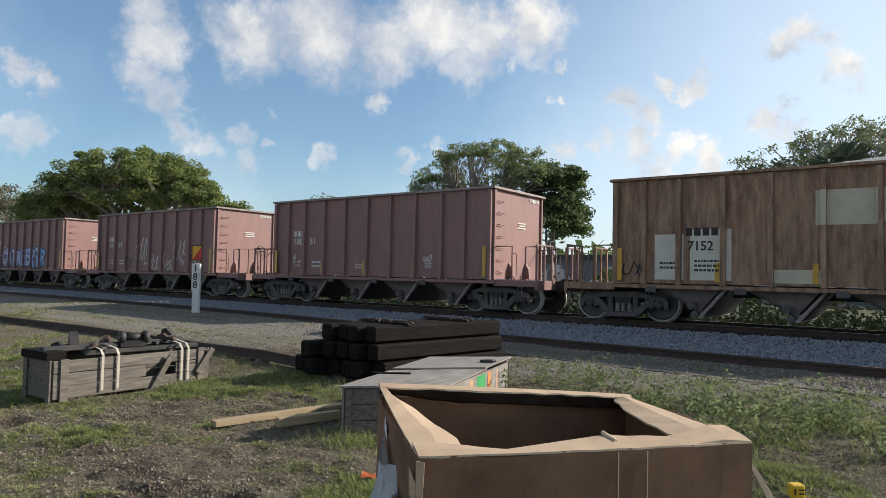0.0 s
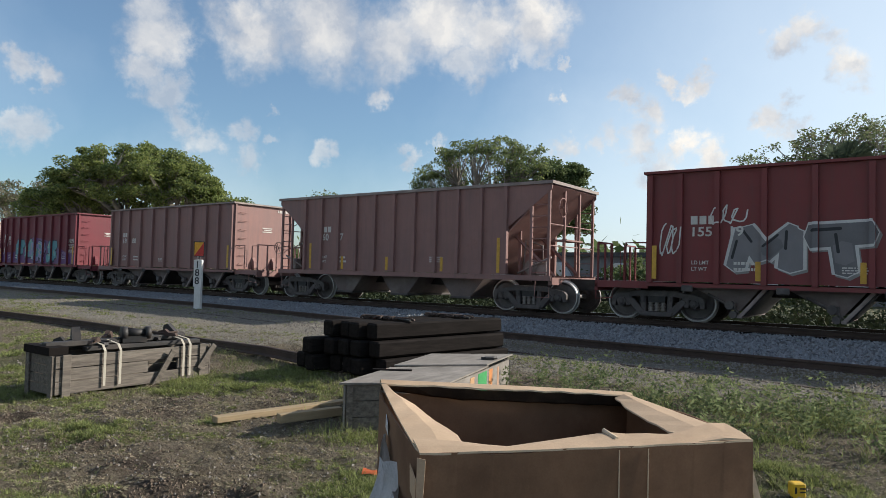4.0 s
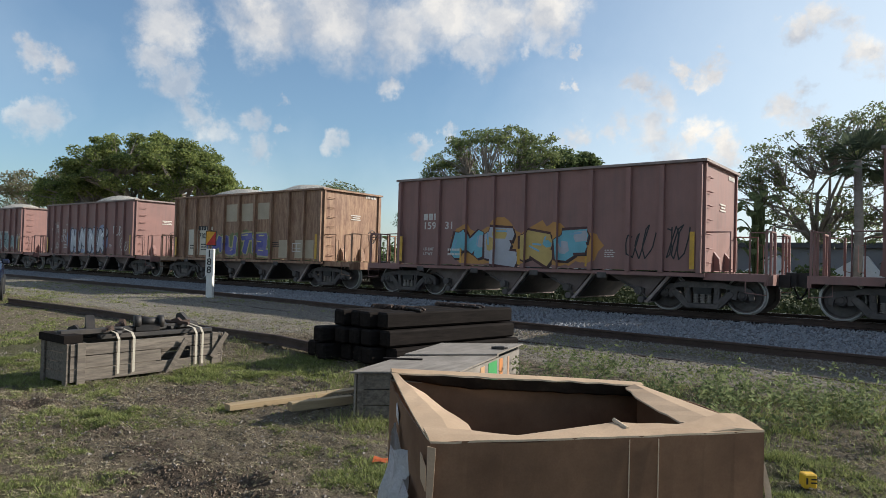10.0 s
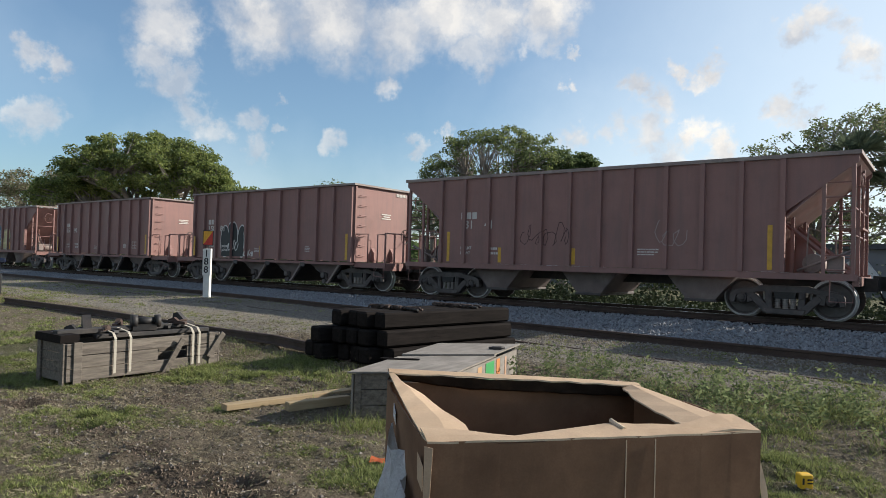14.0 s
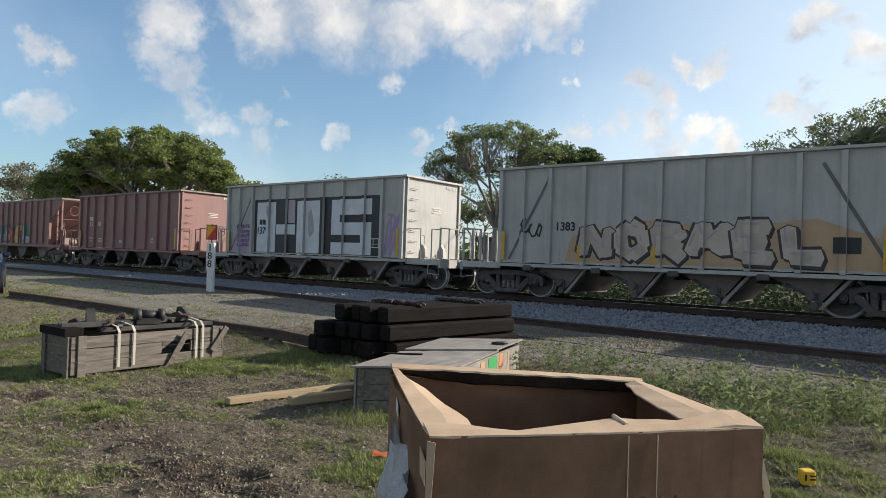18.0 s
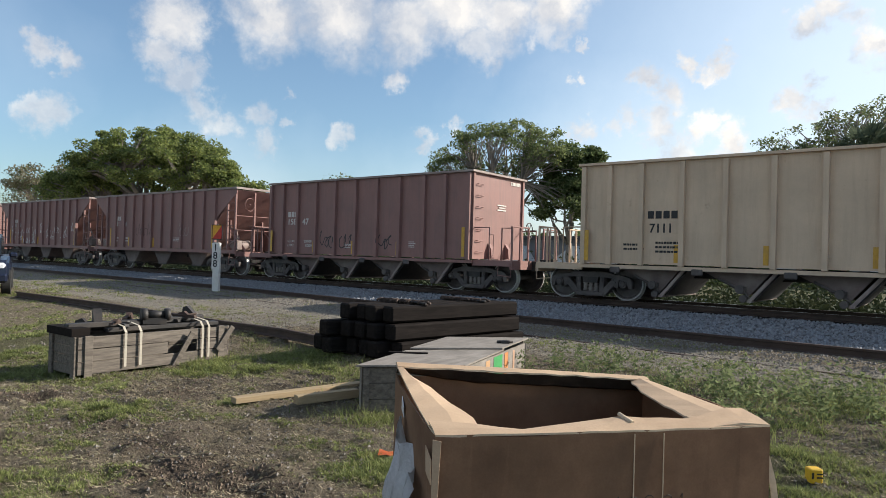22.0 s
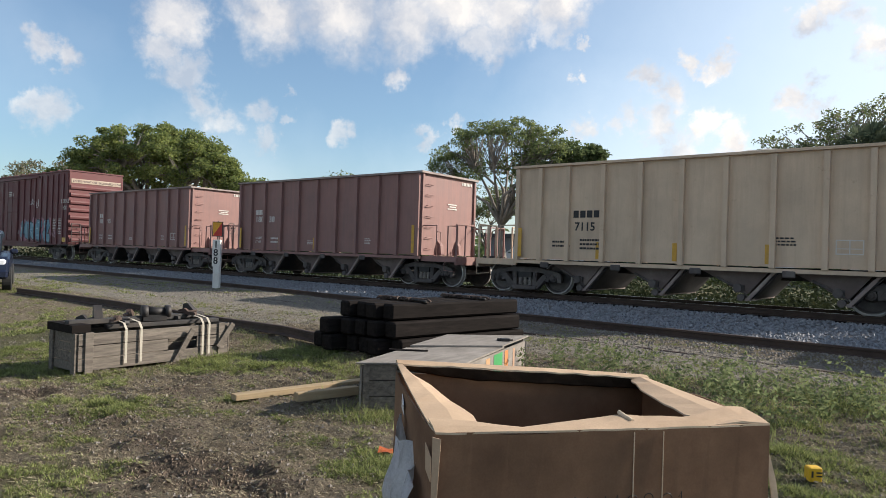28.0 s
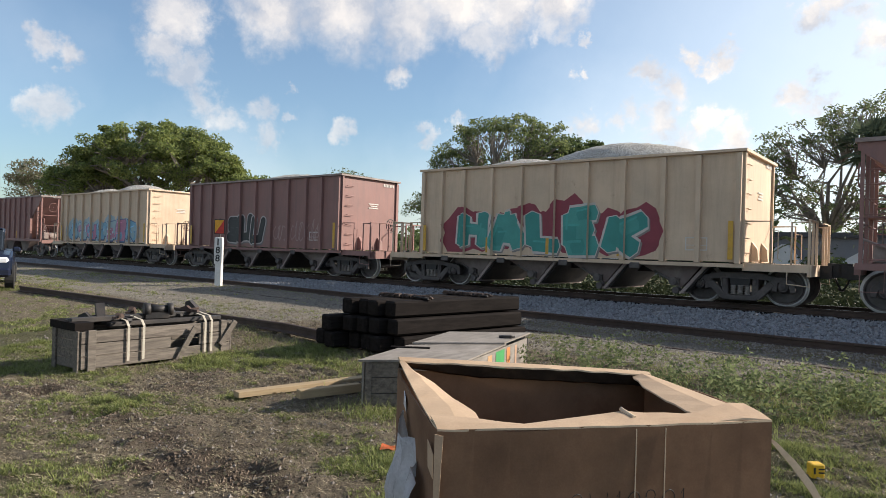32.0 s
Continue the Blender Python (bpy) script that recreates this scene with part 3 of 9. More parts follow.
def lie(x, y):
    """Height of the soil."""
    px, pz = zip(*PROFILE)
    near = np.clip((30 - np.abs(x + 14)) / 10, 0, 1) * np.clip((16 - y) / 3, 0, 1)
    return np.interp(y, px, pz) + (0.022 * wave(x, y) + 0.03 * patches(x, y, CHURNED) * np.sin(9.1 * x + 3 * y) * np.sin(8.3 * y - 4 * x)
                                    + (0.017 + 0.018 * patches(x, y, CHURNED)) * lumps(x, y) * (x > -14) * (x < 2.5) * np.clip((10.5 - y) / 2, 0, 1) * np.clip(y - 0.6, 0, 1)) * near


def siding_y(x):
    px, py = zip(*SIDING)
    return np.interp(x, px, py)


def grid_sheet(name, xs, ys, height, material):
    X, Y = np.meshgrid(xs, ys)
    Z = height(X, Y)
    nx, ny = len(xs), len(ys)
    verts = np.stack([X, Y, Z], -1).reshape(-1, 3)
    i = np.arange(ny - 1)[:, None] * nx + np.arange(nx - 1)[None]
    faces = np.stack([i, i + 1, i + nx + 1, i + nx], -1).reshape(-1, 4)
    me = sheet(name, verts.tolist(), faces.tolist(), material)
    me.polygons.foreach_set("use_smooth", np.ones(len(me.polygons), dtype=bool))
    return me


def build_ground():
    xs = np.concatenate([[-3000, -1500, -700, -300, -150, -90, -60, -45], np.concatenate([np.arange(-36, -13, 0.25), np.arange(-13, 2, 0.06), np.arange(2, 6, 0.4)]), [8, 12, 20, 40, 90, 200, 600, 1500, 3000]])
    ys = np.concatenate([[-3000, -1000, -300, -100, -40, -15, -5, 0.0], np.concatenate([np.arange(0.8, 8, 0.06), np.arange(8, 15, 0.2)]), [15.2, 16.2, 17.8, 19.4, 20.2, 22, 24, 26, 30, 40, 60, 100, 200, 500, 1500, 3000]])
    me = grid_sheet("ground", xs, ys, lie, SOIL)
    X, Y = np.meshgrid(xs, ys)
    for name, f in (("turf", turf), ("track", worn_track), ("churned", lambda a, b: patches(a, b, CHURNED))):
        me.attributes.new(name, "FLOAT", "POINT").data.foreach_set("value", f(X, Y).astype(np.float32).ravel())
    tagged(new("ground", me), "sandy soil with worn vehicle tracks and thin patchy grass", "ground", kind="structure")
    # crushed stone between the siding and the main line
    xs = np.concatenate([[-700, -300, -120, -60], np.arange(-48, 5, 0.25), [12, 40, 200, 700]])
    t = np.linspace(0, 1, 40)
    X = np.repeat(xs[None], len(t), 0)
    y0 = siding_y(X) - 0.08
    Y = y0 + (20.1 - y0) * t[:, None]
    Z = np.interp(Y, BED_Y, BED_Z)
    Z += np.where(Y < 15.5, 0.018, 0.006) * wave(X * 3.1, Y * 3.3) - 0.05 * (t[:, None] < 0.01)
    n, k = Z.shape
    i = np.arange(n - 1)[:, None] * k + np.arange(k - 1)[None]
    faces = np.stack([i, i + 1, i + k + 1, i + k], -1).reshape(-1, 4)
    me = sheet("ballast", np.stack([X, Y, Z], -1).reshape(-1, 3).tolist(), faces.tolist(), BALLAST)
    tagged(new("ballast", me), "blue-grey crushed stone ballast along the railway", "ballast", kind="structure")
    # paved road beyond the railway
    xs = np.array([-700, -200, -100, -60, -40, -28, -20, 0, 100, 700.0])
    ys = np.array([25.5, 27, 29, 32.0])
    tagged(new("road", grid_sheet("road", xs, ys, lambda X, Y: lie(X, Y) + 0.03, CONCRETE)), "pale paved road beyond the railway", "road", kind="structure")


def rail_mesh(name, pts, top, head=RAILHEAD, foot=True):
    """A flat-bottomed rail along a line of (x, y)."""
    prof = [(-0.07, -0.15), (0.07, -0.15), (0.07, -0.135), (0.012, -0.115), (0.012, -0.045), (0.036, -0.035), (0.036, -0.006), (0.028, 0.0),
            (-0.028, 0.0), (-0.036, -0.006), (-0.036, -0.035), (-0.012, -0.045), (-0.012, -0.115), (-0.07, -0.135)]
    bm = bmesh.new()
    rings = []
    for x, y in pts:
        z = top(x, y) if callable(top) else top
        rings.append([bm.verts.new((x, y + a, z + b)) for a, b in prof])
    n = len(prof)
    for a, b in zip(rings, rings[1:]):
        for j in range(n):
            bm.faces.new((a[j], a[(j + 1) % n], b[(j + 1) % n], b[j])).material_index = 1 if j == 7 else 0
    bm.faces.new(rings[0])
    bm.faces.new(rings[-1][::-1])
    return mesh_of(name, bm, RAIL_RUST, head)


def build_tracks():
    for k, lab in ((-0.717, "near"), (0.717, "far")):
        tagged(new("rail", rail_mesh("rail", [(-700, TRACK + k), (700, TRACK + k)], RAIL)), "rusty steel running rail with a polished head", "rail", "main line rails", "structure")
    pts = [(x, float(siding_y(x))) for x in (-300, -80, -39, -30, -20, -14, -7, -2, 0, 5, 40, 200)]
    tagged(new("rail", rail_mesh("rail", pts, 0.317, RAIL_RUST)), "dark rusty rail of the disused siding", "rail", "siding rails", "structure")
    pts2 = [(x, y - 1.5) for x, y in pts if -35 < x < 30]
    tagged(new("rail", rail_mesh("rail", pts2, lambda x, y: float(lie(x, y)) + 0.004, RAIL_RUST)), "rusty siding rail sunk flush into the dirt", "rail", "siding rails", "structure")
    ties = thing("main_line_ties", Matrix.Identity(4), "dark wooden sleepers bedded in ballast under the rails", "sleepers", kind="structure")
    base = mesh_of("tie", soft_box(-0.115, 0.115, -1.3, 1.3, -0.17, 0.0, 0.012), CREOSOTE)
    rnd = random.Random(3)
    for i in range(118):
        ob = part("tie", base, None, ties)
        ob.matrix_basis = pose(-54 + 0.5 * i, TRACK + rnd.uniform(-0.04, 0.04), RAIL - 0.148, 0, 0, rnd.uniform(-0.6, 0.6))
    vs, fs = [], []
    for x in [-54 - 0.5 * i for i in range(1, 900)] + [5 + 0.5 * i for i in range(900)]:
        k = len(vs)
        for z in (RAIL - 0.31, RAIL - 0.148):
            for a, b in ((-0.115, -1.3), (0.115, -1.3), (0.115, 1.3), (-0.115, 1.3)):
                vs.append((x + a, TRACK + b, z))
        fs += [(k + 4, k + 5, k + 6, k + 7), (k, k + 1, k + 5, k + 4), (k + 2, k + 3, k + 7, k + 6), (k + 1, k + 2, k + 6, k + 5), (k + 3, k, k + 4, k + 7)]
    far = new("distant_ties", sheet("distant_ties", vs, fs, CREOSOTE))
    far.parent = ties
    tagged(far, kind="stuff")
    # steel plates that hold the rails
    pl = mesh_of("tie_plate", soft_box(-0.09, 0.09, -0.17, 0.17, 0.0, 0.012, 0.003), RAIL_RUST)
    for i in range(0, 118):
        part("tie_plate", pl, None, ties).matrix_basis = pose(-54 + 0.5 * i, TRACK - 0.717, RAIL - 0.147)


def scatter_stones():
    """Loose stones on the ballast and on the dirt beside it."""
    rng = np.random.default_rng(5)
    def chips(n, x, y, z, size):
        s = size * rng.uniform(0.6, 1.5, n)
        base = np.array([(1, 0, 0), (-0.5, 0.87, 0), (-0.5, -0.87, 0), (0, 0, 0.9), (0.2, 0.1, -0.7)])
        co = base[None] * rng.uniform(0.7, 1.3, (n, 5, 3))
        a = rng.uniform(0, 6.28, n)
        c, sn = np.cos(a), np.sin(a)
        px = co[:, :, 0] * c[:, None] - co[:, :, 1] * sn[:, None]
        py = co[:, :, 0] * sn[:, None] + co[:, :, 1] * c[:, None]
        P = np.stack([px, py, co[:, :, 2]], -1) * s[:, None, None] + np.stack([x, y, z], -1)[:, None]
        tri = np.array([(0, 1, 3), (1, 2, 3), (2, 0, 3), (1, 0, 4), (2, 1, 4), (0, 2, 4)])
        k = np.arange(n)[:, None, None] * 5 + tri[None]
        return P.reshape(-1, 3), k.reshape(-1, 3)
    n = 26000
    x = -46 + 50 * (1 - rng.uniform(0, 1, n) ** 1.5)
    y0 = siding_y(x) + 0.16
    y = y0 + (16.1 - y0) * rng.uniform(0, 1, n)
    z = np.interp(y, BED_Y, BED_Z) + 0.012
    v, f = chips(n, x, y, z, 0.032)
    tagged(new("ballast_stones", sheet("ballast_stones", v.tolist(), f.tolist(), STONE)), "loose blue-grey crushed stones on the ballast", "stones", kind="stuff")
    n = 11000
    x = rng.uniform(-26, 2, n)
    y = siding_y(x) - np.abs(rng.normal(0, 1.1, n)) - 0.12
    v, f = chips(n, x, y, lie(x, y) + 0.005, 0.018)
    tagged(new("dirt_stones", sheet("dirt_stones", v.tolist(), f.tolist(), DIRT_STONE)), "small grey stones strewn beside the siding", "stones", kind="stuff")
    n = 9000
    x, y = rng.uniform(-12, 2.3, n), rng.uniform(2.3, 9.4, n)
    v, f = chips(n, x, y, lie(x, y) + 0.004, 0.012)
    tagged(new("pebbles", sheet("pebbles", v.tolist(), f.tolist(), DIRT_STONE)), "brownish pebbles on the bare soil", "stones", kind="stuff")
    n = 130000
    x, y = rng.uniform(-13, 2.2, n), rng.uniform(1.2, 9.4, n)
    k = rng.uniform(size=n) < patches(x, y, CHURNED) ** 1.2 * 0.9 + 0.03
    x, y = x[k], y[k]
    v, f = chips(len(x), x, y, lie(x, y) + 0.001, 0.0125)
    tagged(new("earth_clods", sheet("earth_clods", v.tolist(), f.tolist(), CLOD)), "dark clods of churned earth and bark", "earth", kind="stuff")


# ---- the train ----
HALF = 1.6           # half a wagon's width
RIBS = (-3.87, -3.05, -2.07, -1.1, -0.1, 0.88, 1.87, 2.87, 3.69)
SHAPES = {}


def shared(key, make, *mats):
    if key not in SHAPES:
        SHAPES[key] = mesh_of(key[0] if isinstance(key, tuple) else key, make(), *mats)
    return SHAPES[key]


def wheelset_bm():
    bm = bmesh.new()
    for s in (-1, 1):
        prof = [(s * 0.80, 0.05), (s * 0.80, 0.13), (s * 0.755, 0.16), (s * 0.745, 0.335), (s * 0.795, 0.365), (s * 0.80, 0.388), (s * 0.795, 0.418),
                (s * 0.70, 0.424), (s * 0.69, 0.45), (s * 0.67, 0.448), (s * 0.665, 0.36), (s * 0.70, 0.33), (s * 0.71, 0.16), (s * 0.64, 0.12), (s * 0.64, 0.05)]
        lathe(bm, prof, 32, [0, 0, 0, 0, 0, 1, 1, 1, 0, 0, 0, 0, 0, 0])
    lathe(bm, [(-0.98, 0.07), (0.98, 0.07)], 10)
    return bm


def side_frame_bm():
    """Cast side frame of a freight truck, in x and z about the truck's middle at rail height."""
    bm = bmesh.new()
    y0, y1 = -0.085, 0.085
    prism(bm, [(-0.70, 0.63), (-0.45, 0.70), (0.45, 0.70), (0.70, 0.63), (0.66, 0.53), (0.42, 0.575), (-0.42, 0.575), (-0.66, 0.53)], y0, y1)
    for s in (-1, 1):
        # arm over the bearing, with its jaw
        prism(bm, [(s * 0.66, 0.645), (s * 0.92, 0.61), (s * 1.07, 0.57), (s * 1.13, 0.50), (s * 1.14, 0.31), (s * 1.035, 0.30), (s * 1.01, 0.47), (s * 0.90, 0.535), (s * 0.77, 0.50), (s * 0.66, 0.52)], y0, y1)
        prism(bm, [(s * 0.79, 0.53), (s * 0.765, 0.31), (s * 0.655, 0.33), (s * 0.60, 0.56)], y0 + 0.004, y1 - 0.004)
        # slanting lower limb and the post beside the springs
        prism(bm, [(s * 0.72, 0.43), (s * 0.66, 0.50), (s * 0.58, 0.50), (s * 0.29, 0.22), (s * 0.33, 0.10), (s * 0.42, 0.12)], y0 - 0.012, y1 + 0.012)
        prism(bm, [(s * 0.40, 0.60), (s * 0.27, 0.60), (s * 0.25, 0.19), (s * 0.38, 0.20)], y0 - 0.004, y1 + 0.004)
        quad_box(bm, min(s * 0.28, s * 0.36), max(s * 0.28, s * 0.36), y0 - 0.03, y0, 0.42, 0.56)
    prism(bm, [(-0.42, 0.205), (0.42, 0.205), (0.35, 0.095), (-0.35, 0.095)], y0 - 0.035, y1 + 0.035)
    bmesh.ops.bevel(bm, geom=bm.edges[:], offset=0.012, segments=1, affect="EDGES", clamp_overlap=True)
    return bm


def spring_bm():
    bm = bmesh.new()
    prof = []
    for i in range(6):
        z = 0.235 + 0.036 * i
        prof += [(z, 0.045), (z + 0.004, 0.066), (z + 0.018, 0.066), (z + 0.022, 0.045)]
    lathe(bm, prof, 10)
    bmesh.ops.rotate(bm, matrix=Matrix.Rotation(radians(90), 3, "X"), verts=bm.verts[:])
    return bm


def cap_bm():
    bm = bmesh.new()
    lathe(bm, [(-0.125, 0.0), (-0.125, 0.05), (-0.11, 0.072), (-0.085, 0.078), (-0.08, 0.105), (0.0, 0.118), (0.12, 0.118)], 16)
    for k in range(3):
        a = k * 2.094 + 0.5
        tube(bm, [(0.042 * math.cos(a), -0.142, 0.042 * math.sin(a)), (0.042 * math.cos(a), -0.11, 0.042 * math.sin(a))], 0.014, 6)
    quad_box(bm, -0.11, 0.11, -0.02, 0.1, 0.08, 0.14)
    return bm


WHEELS = {-1: [], 1: []}


def truck(car, x):
    """A two-axle truck under a wagon: bolster with side frames, springs, bearing caps and wheelsets."""
    def bolster():
        bm = bmesh.new()
        prism(bm, [(-0.22, 0.60), (0.22, 0.60), (0.2, 0.42), (-0.2, 0.42)], -1.08, 1.08)
        tube(bm, [(0, 0, 0.6), (0, 0, 0.72)], 0.2, 14)
        for s in (-1, 1):
            quad_box(bm, s * 0.45 - 0.03, s * 0.45 + 0.03, -0.7, 0.7, 0.33, 0.42)
        return bm
    tr = part("truck", shared("truck", bolster, DARK_STEEL), None, car, "dusty cast steel freight truck", pose(x, 0, 0))
    for s in (-1, 1):
        part("side_frame", shared("side_frame", side_frame_bm, STEEL), None, tr, at=pose(0, s * 1.0, 0))
        for k in (-0.15, 0.0, 0.15):
            part("spring", shared("spring", spring_bm, SPRING_STEEL), None, tr, at=pose(k, s * 1.02, -0.02))
        for k in (-0.889, 0.889):
            part("bearing_cap", shared("bearing_cap", cap_bm, STEEL), None, tr, at=pose(k, s * 1.0, 0.42, 0, 0, 0 if s < 0 else 180))
    for k in (-1, 1):
        ws = part("wheelset", shared("wheelset", wheelset_bm, WHEEL_STEEL, TREAD), None, tr, "steel wheels with a bright worn rim", pose(k * 0.889, 0, 0.424))
        WHEELS[k].append(ws)
    return tr


def coupler_bm(s):
    bm = bmesh.new()
    quad_box(bm, min(s * 5.4, s * 6.2), max(s * 5.4, s * 6.2), -0.09, 0.09, 0.68, 0.88)
    prism(bm, [(s * 6.15, 0.62), (s * 6.42, 0.66), (s * 6.42, 0.94), (s * 6.15, 0.96)], -0.17, 0.15)
    tube(bm, [(s * 6.2, 0.3, 0.75), (s * 6.3, 0.32, 0.5), (s * 6.38, 0.25, 0.36), (s * 6.45, 0.1, 0.4)], 0.025, 6)
    return bm


def ends_and_gear(car, half, paint, deck=0.93):
    """What all wagons carry: sills, couplers, end decks."""
    L = half
    bm = bmesh.new()
    quad_box(bm, -L + 0.15, L - 0.15, -0.3, 0.3, 0.62, 0.9)
    part("center_sill", shared(("center_sill", L), lambda: bm, DARK_STEEL) if ("center_sill", L) not in SHAPES else SHAPES[("center_sill", L)], None, car)
    for s in (-1, 1):
        ob = part("coupler", shared(("coupler", s), lambda: coupler_bm(s), DARK_STEEL), None, car, "dark cast knuckle coupler with air hose", pose(s * (L - 6.4), 0, 0))


def aggregate_hopper(paint, top=3.42):
    """Open-top stone wagon with straight ribbed sides, end decks with railings and slanted bottom doors."""
    car = thing("hopper_car", pose(0, TRACK, RAIL), "open-top steel stone hopper wagon in the train", "freight car", "freight cars of the train")
    M = PAINT[paint]
    b, e = 4.64, 0.92
    for s in (-1, 1):
        def side():
            bm = bmesh.new()
            quad_box(bm, -b, b, min(s * HALF, s * (HALF - 0.03)), max(s * HALF, s * (HALF - 0.03)), e, top - 0.06)
            return bm
        part("side_sheet", shared(("side_sheet", paint, s, top), side, M), None, car)
        for x in RIBS + (-4.57, 4.57):
            def rib():
                bm = bmesh.new()
                prism(bm, [(-0.062, 0), (0.062, 0), (0.055, 0.115), (-0.055, 0.115)], e - 0.03, top - 0.09)
                bmesh.ops.transform(bm, matrix=Matrix(((1, 0, 0, 0), (0, 0, -1 if s < 0 else 1, 0), (0, 1, 0, 0), (0, 0, 0, 1))), verts=bm.verts)
                return bm
            part("rib", shared(("rib", paint, s, top), rib, M), None, car, at=pose(x, s * HALF, 0))

        def sill():
            bm = bmesh.new()
            quad_box(bm, -b - 0.05, b + 0.05, min(s * (HALF - 0.02), s * (HALF + 0.05)), max(s * (HALF - 0.02), s * (HALF + 0.05)), 0.80, e - 0.035)
            quad_box(bm, -b - 0.05, b + 0.05, min(s * (HALF - 0.16), s * (HALF - 0.02)), max(s * (HALF - 0.16), s * (HALF - 0.02)), 0.80, 0.83)
            return bm
        part("side_sill", shared(("side_sill", paint, s), sill, M), None, car)

        def end():
            bm = bmesh.new()
            x0, x1 = sorted((s * (b - 0.005), s * (b - 0.035)))
            quad_box(bm, x0, x1, -HALF + 0.034, HALF - 0.034, e, top - 0.06)
            return bm
        part("end_sheet", shared(("end_sheet", paint, s, top), end, M), None, car)

        def one_post():
            bm = bmesh.new()
            quad_box(bm, min(s * b, s * (b + 0.05)), max(s * b, s * (b + 0.05)), -0.04, 0.04, e, top - 0.07)
            return bm

        def gusset():
            bm = bmesh.new()
            prism(bm, [(s * b, e + 0.02), (s * (b + 0.16), e + 0.02), (s * (b + 0.13), e + 0.3), (s * b, e + 0.46)], 0, 0.16)
            return bm
        for y in (-HALF + 0.06, HALF - 0.06):
            part("end_post", shared(("end_post", paint, s, top), one_post, M), None, car, at=pose(0, y, 0))
        for y in (-0.62, 0.45):
            part("gusset", shared(("gusset", paint, s), gusset, M), None, car, at=pose(0, y, 0))

        def deck():
            bm = bmesh.new()
            x0, x1 = sorted((s * (b + 0.01), s * 6.02))
            quad_box(bm, x0, x1, -1.5, 1.5, 0.84, 0.9)
            quad_box(bm, x0 if s < 0 else x1 - 0.08, x0 + 0.08 if s < 0 else x1, -1.52, 1.52, 0.66, 0.84)
            quad_box(bm, x0, x1, -1.52, -1.46, 0.74, 0.84)
            quad_box(bm, x0, x1, 1.46, 1.52, 0.74, 0.84)
            for y in (-1.3, 1.3):
                tube(bm, [(s * 5.55, y - 0.2 * (1 if y > 0 else -1) * -1, 0.84), (s * 5.55, y * 1.17, 0.5), (s * 5.98, y * 1.17, 0.46), (s * 5.98, y * 1.17, 0.84)], 0.014, 5)
            return bm
        part("end_deck", shared(("end_deck", paint, s), deck, M), None, car)

        def railing():
            bm = bmesh.new()
            tube(bm, [(s * b, 0, 1.80), (s * 5.22, 0, 1.80), (s * 5.22, 0, 0.9)], 0.022, 6)
            tube(bm, [(s * 5.21, 0, 1.62), (s * 5.36, 0, 1.6), (s * 5.36, 0, 1.02), (s * 5.21, 0, 0.98)], 0.012, 5)
            return bm
        for y in (-1.49, 1.49):
            part("side_railing", shared(("side_railing", paint, s), railing, M), None, car, at=pose(0, y, 0))

        for y in (-1.45, -0.95, -0.45, 0.55, 1.0, 1.45):
            part("cage_post", shared(("cage_post", paint), lambda: soft_box(-0.025, 0.025, -0.025, 0.025, 0.9, 1.8, 0.004), M), None, car, at=pose(s * 5.96, y, 0))
        for y0, y1 in ((-1.48, -0.42), (0.52, 1.48)):
            part("cage_rail", shared(("cage_rail", paint, y0), lambda: soft_box(-0.022, 0.022, y0, y1, 1.802, 1.84, 0.008), M), None, car, at=pose(s * 5.96, 0, 0))
        for y in (-1.45, 1.45):
            def hoop():
                bm = bmesh.new()
                tube(bm, [(s * 5.94, y, 1.78), (s * 5.62, y, 1.78), (s * 5.62, y, 0.9)], 0.022, 6)
                return bm
            part("cage_hoop", shared(("cage_hoop", paint, s, y), hoop, M), None, car)
        for k in range(7):
            def rung():
                bm = bmesh.new()
                tube(bm, [(0, 0, 0), (0.07, 0, 0), (0.07, 0.3, 0), (0, 0.3, 0)], 0.011, 5)
                return bm
            part("rung", shared(("rung", paint), rung, M), None, car, at=pose(s * (b + 0.0), -s * 1.32, 1.12 + 0.32 * k, 0, 0, 0 if s > 0 else 180))

    def rim():
        bm = bmesh.new()
        w = HALF + 0.10
        for y in (-w, w - 0.14):
            quad_box(bm, -b - 0.09, b + 0.09, y, y + 0.14, top - 0.06, top)
        for x in (-b - 0.09, b - 0.05):
            quad_box(bm, x, x + 0.14, -w + 0.14, w - 0.14, top - 0.06, top)
        return bm
    part("top_rim", shared(("top_rim", paint, top), rim, RIM if paint == "brown" else M), None, car)
    # four chutes, each a sloped trough with a slanted door
    for x in (-2.75, -0.75, 1.2, 3.15):
        def chute():
            bm = bmesh.new()
            for y in (-1.32, 1.29):
                prism(bm, [(-0.95, 0.86), (0.60, 0.86), (0.12, 0.31), (-0.02, 0.34)], y, y + 0.03)
            slab(bm, [(-0.95, -1.3, 0.86), (0.05, -1.3, 0.36), (0.05, 1.3, 0.36), (-0.95, 1.3, 0.86)], 0.03)
            slab(bm, [(0.60, 1.3, 0.86), (0.60, -1.3, 0.86), (0.14, -1.3, 0.32), (0.14, 1.3, 0.32)], 0.03)
            return bm
        ch = part("chute", shared(("chute",), chute, CHUTE), None, car, at=pose(x, 0, 0))

        def door():
            bm = bmesh.new()
            slab(bm, [(0.74, -1.34, 0.84), (0.74, 1.36, 0.84), (0.20, 1.36, 0.24), (0.20, -1.34, 0.24)], 0.05)
            return bm

        def edge():
            bm = bmesh.new()
            prism(bm, [(0.68, 0.86), (0.77, 0.86), (0.20, 0.20), (0.12, 0.22)], -1.43, -1.35)
            quad_box(bm, 0.10, 0.20, -1.46, 1.40, 0.17, 0.225)
            return bm
